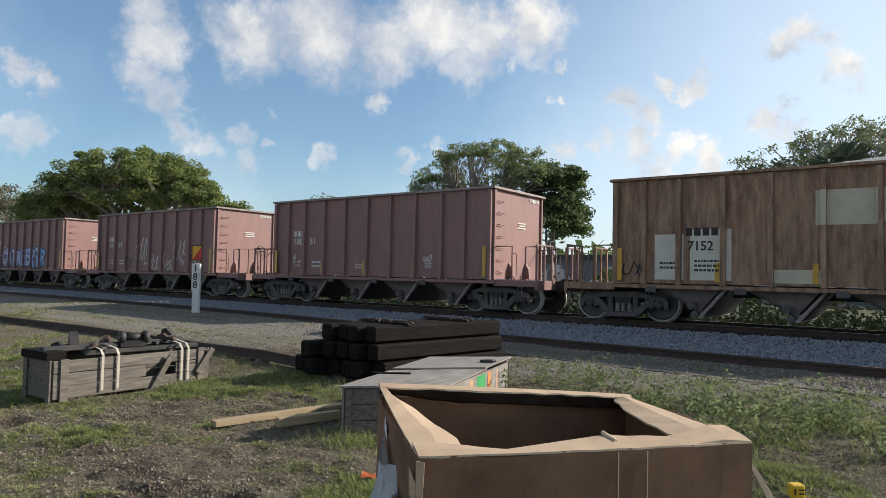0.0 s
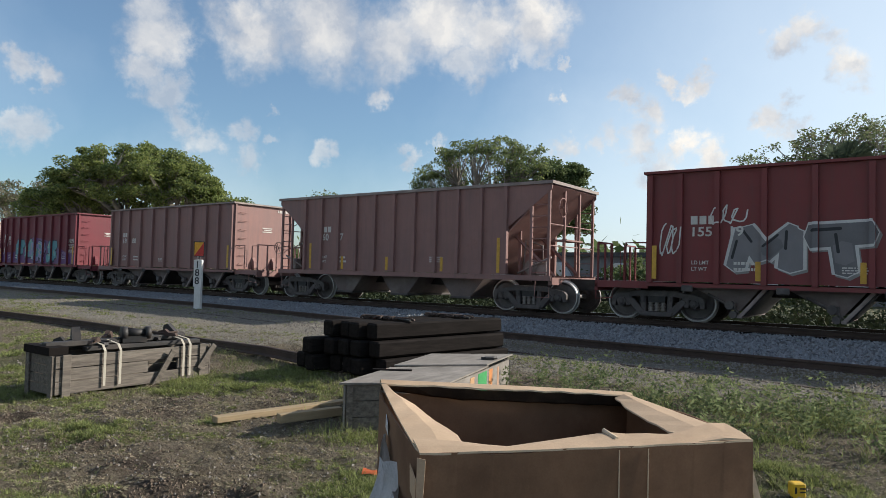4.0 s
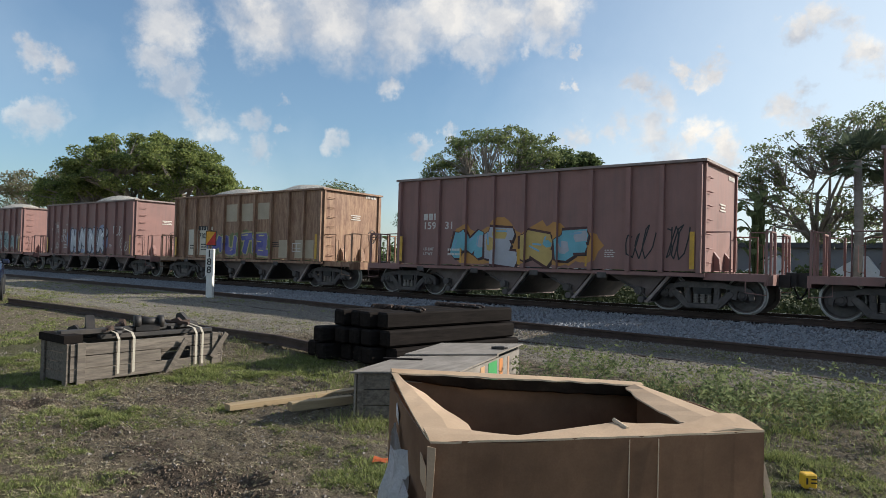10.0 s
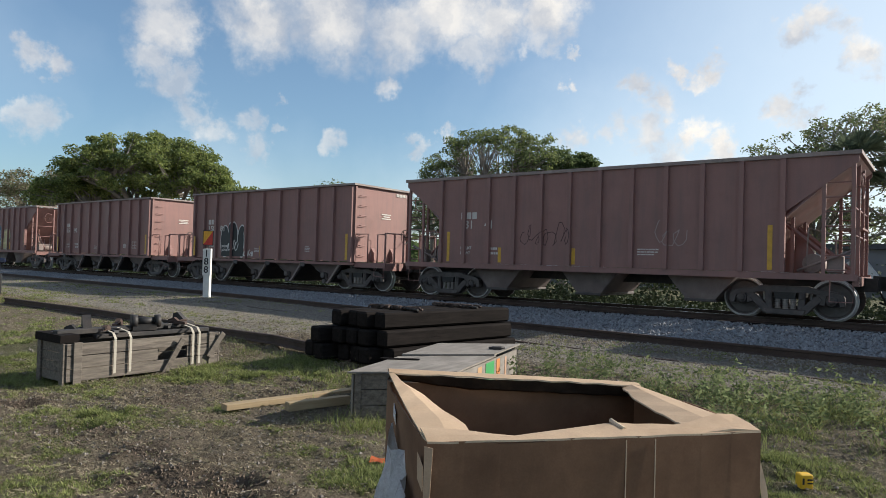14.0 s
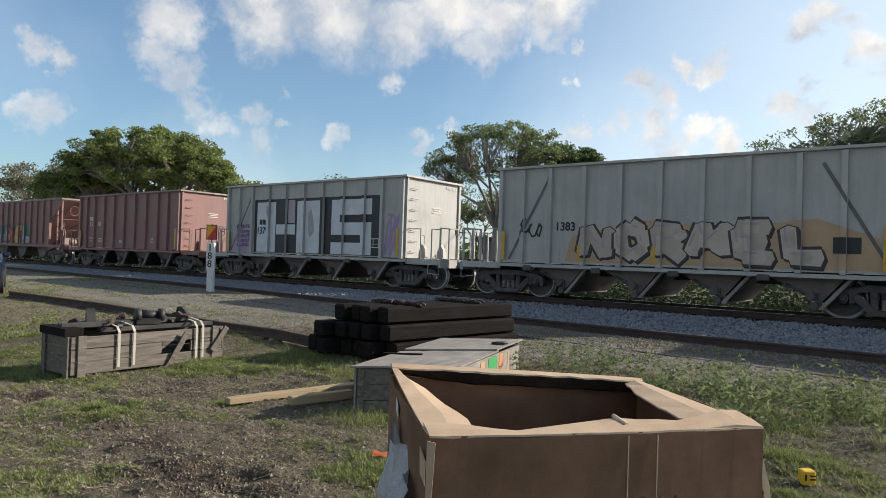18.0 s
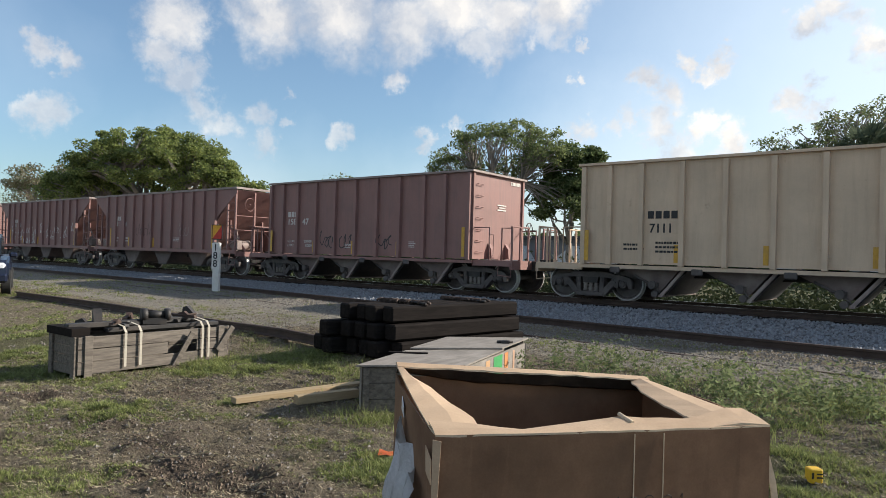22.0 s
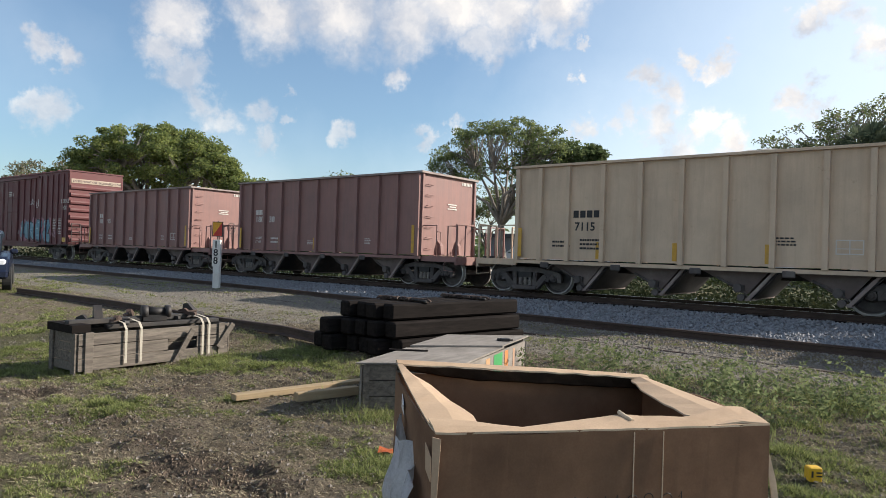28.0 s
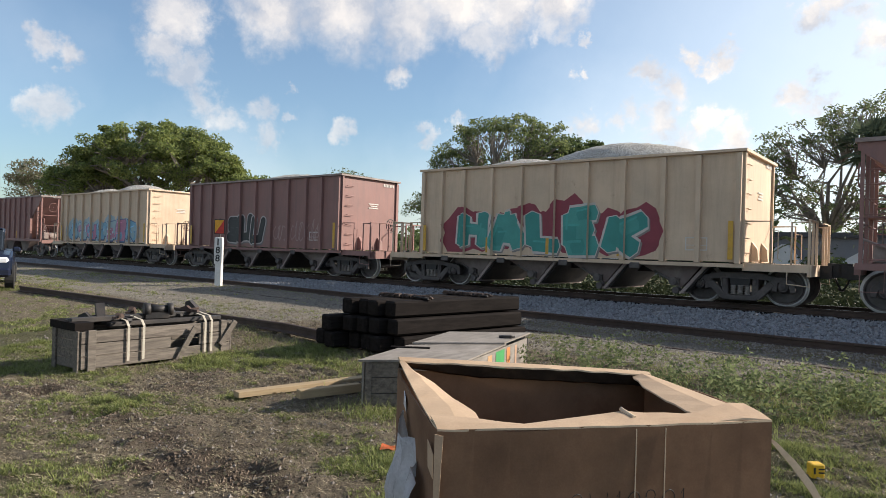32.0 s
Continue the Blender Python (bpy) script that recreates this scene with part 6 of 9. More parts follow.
        P(-2.7, 3.2, 0.98, 2.1, "GERGS", [(0.25, 0.40, 0.20), (0.34, 0.48, 0.27)], (0.03, 0.04, 0.03), 53, thick=0.46, shine=(0.4, 0.5, 0.35))
        P(3.3, 4.55, 1.0, 1.6, 2, [(0.05, 0.36, 0.55)], (0.02, 0.03, 0.05), 54, bubble=True)
        tag(mu, 0.0, 2.1, 0.9, 0.2, (0.04, 0.34, 0.5), 55, 0.08)
    elif look_of == "flame":
        P(-2.5, 2.0, 0.98, 1.95, "MERF", [(0.16, 0.42, 0.50), (0.42, 0.42, 0.46), (0.55, 0.38, 0.12)], (0.07, 0.02, 0.02), 56, glow=(0.5, 0.24, 0.06), thick=0.5, shine=(0.2, 0.4, 0.55))
        tag(mu, 2.8, 1.2, 0.6, 0.9, K, 57)
        tag(mu, 3.7, 1.2, 0.5, 0.9, K, 58)
    elif look_of == "mute":
        for x0, x1, z0, z1 in ((-1.0, -0.2, 2.3, 2.95), (0.0, 0.8, 2.3, 2.95), (1.0, 1.8, 2.35, 2.95), (3.2, 4.2, 0.98, 1.6), (2.3, 2.9, 0.98, 1.6)):
            mu.fill([(x0, z0), (x1, z0), (x1, z1), (x0, z1)], spray((0.42, 0.34, 0.24)), 0)
        P(-2.1, 1.8, 1.0, 1.85, "MUTE", [(0.08, 0.08, 0.3), (0.14, 0.12, 0.34)], (0.4, 0.35, 0.16), 59, glow=(0.13, 0.16, 0.05), thick=0.3, shine=(0.62, 0.55, 0.22))
    elif look_of == "ice":
        P(-1.9, 2.0, 0.98, 2.15, "MMNK", [(0.50, 0.51, 0.55), (0.52, 0.53, 0.56)], (0.05, 0.04, 0.06), 60, glow=(0.22, 0.25, 0.38), bubble=True, thick=0.42)
        tag(mu, -3.0, 1.5, 0.6, 0.6, W, 61)
        tag(mu, 2.6, 1.8, 0.8, 0.5, W, 62)
        tag(mu, 3.3, 1.1, 0.7, 0.6, W, 63)
        for i in range(16):
            x, z = -3.9 + (i * 0.37) % 1.6, 1.05 + (i * 0.31) % 1.5
            mu.fill([(x, z), (x + 0.1, z + 0.02), (x + 0.08, z + 0.13), (x - 0.02, z + 0.09)], spray((0.45, 0.38, 0.33)), 1)
    elif look_of == "grey":
        mu.fill([(-4.4, 0.97), (-2.6, 0.97), (-2.9, 1.9), (-4.2, 1.7)], spray((0.22, 0.05, 0.13)), 0)
        P(-3.3, 3.9, 0.98, 1.98, "RESERM", [(0.17, 0.23, 0.24), (0.24, 0.31, 0.31)], (0.5, 0.48, 0.45), 64, thick=0.4, shine=K)
        tag(mu, -4.3, 1.5, 0.6, 0.4, W, 65)
        tag(mu, 3.9, 1.6, 0.6, 0.4, W, 66)
    elif look_of == "ghost":
        for i, x in enumerate((-2.0, -1.2, -0.4, 0.2)):
            tag(mu, x, 1.1, 0.65, 0.8, (0.33, 0.24, 0.22), 67 + i, 0.09)
        tag(mu, 1.0, 1.3, 0.9, 0.45, K, 72, 0.03)
    elif look_of == "thin":
        tag(mu, -1.9, 1.5, 1.5, 0.5, (0.06, 0.02, 0.02), 73, 0.02)
        tag(mu, 1.8, 1.5, 0.7, 0.5, (0.35, 0.27, 0.25), 74, 0.02)
    elif look_of == "black":
        for k, x in enumerate((-2.5, -1.95, -1.4)):
            mu.fill([(x + 0.3 * math.cos(a), 1.55 + 0.62 * math.sin(a) + (0.12 if k == 1 else 0)) for a in (j * 0.35 for j in range(18))], spray(W), 1)
            mu.fill([(x + 0.27 * math.cos(a), 1.55 + 0.58 * math.sin(a) + (0.12 if k == 1 else 0)) for a in (j * 0.35 for j in range(18))], spray(K), 2)
        mu.fill([(-2.75, 0.98), (-1.1, 0.98), (-1.2, 1.5), (-2.6, 1.5)], spray(K), 3)
        tag(mu, -2.3, 1.2, 0.6, 0.35, W, 75)
        tag(mu, -1.3, 1.0, 0.6, 0.2, W, 76)
    elif look_of == "bluegold":
        P(-1.9, 0.5, 1.05, 2.15, "MER", [(0.10, 0.15, 0.34), (0.16, 0.23, 0.44)], (0.35, 0.36, 0.4), 77, glow=(0.05, 0.09, 0.13), thick=0.45, shine=(0.04, 0.05, 0.12))
        P(0.7, 1.9, 1.0, 2.1, "Z", [(0.5, 0.42, 0.22)], (0.4, 0.36, 0.26), 78, thick=0.5)
    elif look_of == "sunteal":
        P(-3.2, 1.0, 1.05, 2.1, "JAHBYS", [(0.55, 0.42, 0.18), (0.30, 0.42, 0.34), (0.6, 0.55, 0.36)], (0.13, 0.1, 0.06), 79, thick=0.42, shine=(0.18, 0.4, 0.42))
        mu.fill([(0.6, 1.0), (2.6, 1.0), (2.2, 1.5), (1.2, 1.35), (0.6, 1.7)], spray((0.10, 0.26, 0.36)), 0)
        mu.fill([(0.3, 1.3), (1.3, 1.3), (1.2, 1.7), (0.5, 1.75)], spray((0.3, 0.05, 0.08)), 1)
        tag(mu, 2.0, 1.4, 0.8, 0.4, K, 80, 0.06)
        tag(mu, 3.3, 1.4, 0.6, 0.5, W, 81)
        tag(mu, 3.0, 2.6, 0.8, 0.6, (0.4, 0.3, 0.28), 82)
        tag(mu, -4.5, 1.1, 0.8, 1.1, (0.16, 0.26, 0.34), 83)
    elif look_of == "amber":
        mu.fill([(-2.6, 0.97), (4.4, 0.97), (4.3, 1.6), (3.2, 2.0), (1.5, 1.8), (-0.5, 2.0), (-2.4, 1.6)], spray((0.46, 0.30, 0.17)), 0)
        P(-2.2, 3.4, 1.02, 2.05, "NORMEL", [(0.44, 0.36, 0.29), (0.5, 0.42, 0.34)], (0.045, 0.03, 0.03), 84, thick=0.4, shine=(0.4, 0.28, 0.34))
        tag(mu, -3.9, 1.6, 0.6, 0.5, K, 85, 0.05)
        mu.fill([(3.5, 1.3), (4.0, 1.3), (4.0, 1.62), (3.5, 1.62)], spray(K), 3)
        words(car, -2.9, 1.75, "1383", 0.3, BLACK, 0.02, "wagon_number")
        mu.stroke((-4.3, 1.0), (-3.1, 3.1), 0.07, spray((0.12, 0.11, 0.11)), 1)
        mu.stroke((3.3, 3.1), (4.4, 1.2), 0.07, spray((0.12, 0.11, 0.11)), 1)
    elif look_of == "panels":
        blk, wht = spray(K), spray((0.60, 0.60, 0.62))
        mu.fill([(-4.5, 0.95), (-3.1, 0.95), (-3.1, 1.6), (-3.8, 1.9), (-4.3, 1.4)], spray((0.40, 0.30, 0.38)), 0)
        mu.stroke((-4.4, 1.0), (-3.1, 3.1), 0.07, spray((0.12, 0.11, 0.11)), 1)
        for x0, x1, z0, z1, m in ((-2.95, 3.6, 0.95, 2.85, blk), (-2.8, -1.7, 0.97, 2.75, wht), (-1.65, -0.6, 1.6, 1.95, wht), (-1.0, -0.62, 2.0, 2.8, spray((0.42, 0.34, 0.36))),
                                  (-0.5, 0.7, 0.97, 2.75, wht), (1.3, 3.2, 0.97, 2.75, wht), (1.75, 3.2, 2.0, 2.25, blk), (1.3, 2.7, 1.35, 1.6, blk)):
            mu.fill([(x0, z0), (x1, z0), (x1, z1), (x0, z1)], m, 1 if m is blk and x1 > 3.5 else (3 if m is blk else 2))
        mu.fill([(-2.3, 2.6), (-2.1, 2.65), (-1.95, 2.35), (-2.05, 2.2)], spray((0.36, 0.34, 0.33)), 3)
        mu.fill([(0.1, 2.35), (0.25, 2.5), (0.35, 2.2), (0.45, 1.7), (0.2, 1.5), (0.1, 1.8)], spray((0.36, 0.35, 0.34)), 3)
        tag(mu, 3.7, 1.0, 0.7, 1.4, (0.34, 0.24, 0.36), 86, 0.1)
        for i in range(5):
            tag(mu, -3.95, 1.15 + 0.17 * i, 0.8, 0.13, (0.10, 0.02, 0.14), 87 + i, 0.022)
        blocks(car, -2.62, 1.95, 3, 0.13, 0.2, 0.04, BLACK, 0.022)
        words(car, -2.78, 1.62, "1379", 0.34, BLACK, 0.022, "wagon_number")
    elif look_of == "carnival":
        P(-2.4, 1.9, 1.02, 2.1, "UMEL", [(0.08, 0.28, 0.32), (0.42, 0.05, 0.06), (0.55, 0.27, 0.08), (0.38, 0.38, 0.42)], (0.04, 0.03, 0.04), 93, glow=(0.06, 0.14, 0.09), thick=0.4, shine=(0.55, 0.5, 0.45))
    elif look_of == "spikes":
        P(-2.4, 2.1, 0.98, 2.0, 5, [(0.32, 0.33, 0.29), (0.40, 0.40, 0.36)], (0.06, 0.05, 0.04), 94, thick=0.45, shine=(0.52, 0.5, 0.42))
        for i in range(9):
            x = -2.5 + 0.55 * i
            mu.fill([(x, 1.8), (x + 0.16, 1.8), (x + 0.3, 2.35)], spray((0.42, 0.40, 0.36)), 1)
    elif look_of == "dark tags":
        for i, x in enumerate((-1.9, -0.9, 0.9)):
            tag(mu, x, 1.15, 0.7, 0.5, K, 95 + i)
    elif look_of == "rows":
        for i in range(9):
            tag(mu, -4.2 + 1.0 * i, 1.6 - 0.25 * (i % 2), 0.7, 0.5, W, 100 + i, 0.03)
        tag(mu, -2.4, 1.05, 0.7, 0.3, W, 110, 0.04)
        tag(mu, -1.4, 1.05, 0.8, 0.3, W, 111, 0.04)
    elif look_of == "coal":
        P(-2.5, 1.3, 0.98, 2.05, "VULK", [(0.02, 0.02, 0.022)], (0.5, 0.46, 0.42), 112, thick=0.45, shine=(0.08, 0.07, 0.07))
        tag(mu, 1.8, 1.0, 0.5, 0.9, (0.3, 0.1, 0.1), 113)
        tag(mu, 3.3, 1.5, 0.8, 0.4, W, 114)
    elif look_of == "wire":
        for i, (p, q) in enumerate((((-1.9, 1.0), (-1.4, 2.2)), ((-1.4, 2.2), (-2.1, 2.2)), ((-0.6, 2.25), (0.3, 2.2)), ((0.3, 2.2), (-0.5, 1.7)), ((-0.5, 1.7), (0.2, 1.4)), ((0.2, 1.4), (-0.3, 1.0)),
                                    ((0.9, 1.3), (1.0, 1.8)), ((1.0, 1.8), (1.6, 1.9)), ((1.6, 1.9), (1.6, 1.2)), ((1.6, 1.2), (0.9, 1.3)))):
            mu.stroke(p, q, 0.05, spray((0.42, 0.36, 0.35)), 2, True)
    elif look_of == "palm":
        for k, (x, z) in enumerate(((3.1, 1.75), (3.6, 1.9), (4.1, 1.75))):
            mu.fill([(x + 0.27 * math.cos(a), z + 0.6 * math.sin(a)) for a in (j * 0.35 for j in range(18))], spray(W), 1)
            mu.fill([(x + 0.24 * math.cos(a), z + 0.57 * math.sin(a)) for a in (j * 0.35 for j in range(18))], spray(K), 2)
        mu.fill([(2.9, 1.02), (4.3, 1.02), (4.2, 1.6), (3.0, 1.6)], spray(K), 3)
        for i, x in enumerate((-2.4, -1.5, -0.4, 0.6, 1.4)):
            tag(mu, x, 1.15 + 0.3 * (i % 2), 0.6, 0.6, W, 120 + i, 0.025)
    elif look_of == "emerald":
        P(-3.3, 2.5, 0.98, 2.2, "HALEK", [(0.03, 0.25, 0.22), (0.05, 0.30, 0.26)], (0.55, 0.5, 0.46), 127, glow=(0.24, 0.03, 0.05), thick=0.42, shine=(0.05, 0.34, 0.3))
        label_box(car, 3.4, 1.15)
    elif look_of == "skull":
        P(-1.9, 0.4, 1.0, 2.1, 3, [(0.02, 0.02, 0.022)], (0.42, 0.38, 0.36), 130, bubble=True, thick=0.4)
        for i, x in enumerate((1.0, 2.0, 2.9)):
            tag(mu, x, 1.2, 0.7, 0.7, (0.36, 0.24, 0.22), 131 + i)
    elif look_of == "azure":
        P(-3.6, 3.6, 0.98, 2.0, 7, [(0.16, 0.36, 0.5), (0.3, 0.42, 0.46), (0.45, 0.18, 0.28)], (0.1, 0.16, 0.3), 135, glow=(0.3, 0.4, 0.46), thick=0.45)
    if mu.groups:
        mu.put(car, "spray-painted graffiti in letter-like forms")


def build_train():
    first = {}
    serial = 0
    for kind, paint, x, na, nb, heaps, deco in TRAIN:
        serial += 1
        key = (kind, paint)
        if key not in first:
            if kind == "stone":
                car = aggregate_hopper(paint, 3.35 if paint in ("tan", "rusty") else 3.42)
            elif kind == "gondola":
                car = gondola()
            elif kind == "boxcar":
                car = boxcar()
            else:
                car = slope_end_hopper(paint, 5.45 if kind == "slope55" else 5.98)
            first[key] = car
            CARS.append((car, x))
        else:
            src = BARE[key]
            car = copy_thing(src, pose(0, TRACK, RAIL))
            CARS.append((car, x))
        if key not in BARE:
            BARE[key] = copy_thing(car, pose(0, TRACK, RAIL))
        if paint:
            tagged(car, LABELS[paint] if kind == "stone" else "oxide brown hopper wagon with sloped ends")
        if kind == "stone":
            if na and paint not in ("grey",):
                stock_marks(car, na, nb, paint in ("tan", "rusty"), panel=paint == "rusty")
            end_marks(car, 4.652)
            if serial % 2:
                label_box(car, 3.05, 1.2)
            stone_load(car, heaps, top=3.35 if paint in ("tan", "rusty") else 3.42, seed=serial)
            decorate(car, deco, list(RIBS) + [-4.57, 4.57])
        elif kind.startswith("slope"):
            half = 5.45 if kind == "slope55" else 5.98
            k = -in_mark(half)
            if na:
                blocks(car, k, 2.2, 3, 0.15, 0.2, 0.045)
                words(car, k - 0.02, 1.94, na, 0.31, name="wagon_number")
                if nb:
                    words(car, k + 0.82, 1.94, nb, 0.31, name="wagon_number")
                words(car, k, 1.36, "LD LMT", 0.115)
                words(car, k, 1.22, "LT WT", 0.115)
                small_print(car, k + 0.9, 1.36, 2, 0.42, 0.075)
                small_print(car, 1.4, 1.4, 3, 0.5, 0.035)
            stone_load(car, heaps, half=half - 1.4, top=3.3, seed=serial)
            decorate(car, deco, slope_ribs(half), 0.106)
        elif kind == "gondola":
            mu = Mural(list(GONDOLA_RIBS), 0.06, 0.092)
            rnd = random.Random(8)
            for i, (a, b) in enumerate(zip(GONDOLA_RIBS, GONDOLA_RIBS[1:])):
                if -2.4 < a < 1.4:
                    mu.fill([(a + 0.06, 0.85), (b - 0.06, 0.85), (b - 0.06, 2.0), (a + 0.06, 2.0)], spray((0.13, 0.05, 0.045)), 0)
                    continue
                mu.fill([(a + 0.06, 0.84), (b - 0.06, 0.84), (b - 0.06, 1.35), (a + 0.06, 1.3)], spray((0.40, 0.33, 0.28)), 0)
                for k in range(22):
                    x0, z0 = rnd.uniform(a + 0.1, b - 0.1), rnd.uniform(1.25, 1.75)
                    mu.stroke((x0, z0), (x0 + rnd.uniform(-0.06, 0.06), z0 + rnd.uniform(0.1, 0.3)), rnd.uniform(0.015, 0.05), spray(rnd.choice(((0.13, 0.05, 0.04), (0.42, 0.36, 0.31), (0.3, 0.22, 0.17)))), 1)
                tag(mu, a + 0.15, 0.95, (b - a) * 0.6, 0.55, rnd.choice(((0.12, 0.05, 0.04), (0.45, 0.40, 0.36))), 300 + i * 7, 0.03)
            mu.fill([(4.3, 0.84), (7.5, 0.84), (7.2, 1.25), (5.4, 1.2)], spray((0.2, 0.21, 0.27)), 1)
            for i, x0 in enumerate((4.3, 5.3, 6.3)):
                tag(mu, x0, 0.95, 0.8, 0.9, (0.5, 0.47, 0.45), 340 + i, 0.035)
            mu.put(car, "layers of faded graffiti")
            for ch, x0 in (("3", -1.08), ("8", -0.17), ("4", 0.74), ("5", 1.72)):
                words(car, x0, 1.0, ch, 0.55, WHITE, 0.05, "wagon_number")
            for x0 in (-1.08, -0.15, 0.76):
                blocks(car, x0, 1.55, 1, 0.32, 0.44, 0, WHITE, 0.05)
            for x0 in (-1.8, 0.85, 2.8, 4.5):
                part("reflector", soft_box(x0 - 0.2, x0 + 0.2, -HALF - 0.05, -HALF - 0.04, 0.86, 0.95, 0.002), YELLOW, car, "yellow reflective strip")
            label_box(car, 5.45, 1.45)
        else:
            mu = Mural(list(BOX_RIBS), 0.045, 0.072)
            big_piece(mu, -7.9, -3.2, 0.95, 2.1, "MEKES", [(0.06, 0.19, 0.25), (0.10, 0.26, 0.31)], (0.02, 0.03, 0.05), 201, glow=(0.28, 0.22, 0.24), thick=0.5, shine=(0.3, 0.45, 0.48))
            big_piece(mu, 2.6, 6.8, 0.95, 2.15, "MREZ", [(0.08, 0.20, 0.28), (0.13, 0.27, 0.34)], (0.02, 0.03, 0.05), 202, glow=(0.30, 0.12, 0.16), thick=0.55, shine=(0.35, 0.48, 0.55))
            tag(mu, 3.9, 3.0, 0.5, 0.3, W, 203)
            tag(mu, 4.6, 2.8, 0.6, 0.4, W, 204)
            tag(mu, -8.8, 2.4, 0.6, 0.9, (0.4, 0.3, 0.3), 205)
            tag(mu, 7.0, 1.2, 0.5, 0.4, (0.5, 0.3, 0.35), 206)
            for i in range(14):
                tag(mu, -2.2 + 0.33 * i, 1.05 + (i % 4) * 0.3, 0.3, 0.22, (0.42, 0.38, 0.38), 210 + i, 0.03)
            mu.put(car, "blue and teal graffiti pieces with pale tags")
            words(car, 8.15, 3.0, "LODGE", 0.3, LETTER, 0.06)
            words(car, 8.35, 2.65, "H20", 0.3, LETTER, 0.06)
            blocks(car, -8.4, 2.15, 3, 0.14, 0.2, 0.1, None, 0.008)
            words(car, -8.5, 1.85, "11", 0.28, LETTER, 0.012, "wagon_number"), words(car, -7.85, 1.85, "90", 0.28, LETTER, 0.012, "wagon_number")
            words(car, -6.95, 1.85, "31", 0.28, LETTER, 0.012, "wagon_number")
            small_print(car, 7.05, 2.15, 7, 0.34, 0.05)
            small_print(car, 7.75, 2.15, 7, 0.34, 0.05)
            label_box(car, 7.75, 1.4)
            small_print(car, -1.6, 3.7, 3, 0.7, 0.06, None, 0.07)
            small_print(car, 0.7, 3.75, 3, 0.8, 0.06, None, 0.07)
            part("lettering", word_mesh("EXCESS HEIGHT CAR", 0.15, BLACK), None, car, at=pose(9.011, -1.4, 4.11, 90, 0, 90))
            part("lettering", word_mesh("EXCESS HEIGHT CAR", 0.15, BLACK), None, car, at=pose(9.011, 0.1, 4.11, 90, 0, 90))
    # the plain copies were only patterns
    spare = set(BARE.values())
    for depth in range(3):
        spare |= {o for o in scene.objects if o.parent in spare}
    for o in spare:
        bpy.data.objects.remove(o)
    regauge([car for car, x in CARS], GAUGE)
    WHEELS[-1].clear(), WHEELS[1].clear()
    for o in scene.objects:
        if o.name.startswith("wheelset"):
            WHEELS[-1 if o.matrix_basis.translation.x < 0 else 1].append(o)


def regauge(top_things, k):
    """Brings things that were laid out in round sizes to their true length, width and height."""
    under = collections.defaultdict(list)
    for o in scene.objects:
        if o.parent:
            under[o.parent.name].append(o)

    def grow(ob, k):
        for ch in under[ob.name]:
            q = k
            if ch.name.startswith("truck"):
                q = (k[0], 1.0, k[2])
            elif ch.name.startswith("wheelset"):
                q = (k[2], 1.0, k[2])
            loc, turn_of, size = ch.matrix_basis.decompose()
            ch.matrix_basis = Matrix.LocRotScale(Vector([a * b for a, b in zip(loc, k)]), turn_of, size)
            if ch.type == "MESH" and ch.data.name not in GAUGED:
                GAUGED.add(ch.data.name)
                r = turn_of.to_matrix()
                ch.data.transform((r.transposed() @ Matrix.Diagonal(q) @ r).to_4x4())
            grow(ch, q)
    for ob in top_things:
        grow(ob, k)


GAUGED = set()
GAUGE = (1.009, 0.90, 1.053)     # length, width and height of the wagons


def in_mark(half):
    return half - 1.33 - 0.75


BARE = {}


def travel(t):
    """Metres that the train has gone after t seconds."""
    u = (t - 16) / 16
    return 1.009 * t * (16.3439 + 0.19586 * u + 0.00736 * u * u - 0.06422 * u ** 3 + 0.05122 * u ** 4)


# ---- things in the yard ----


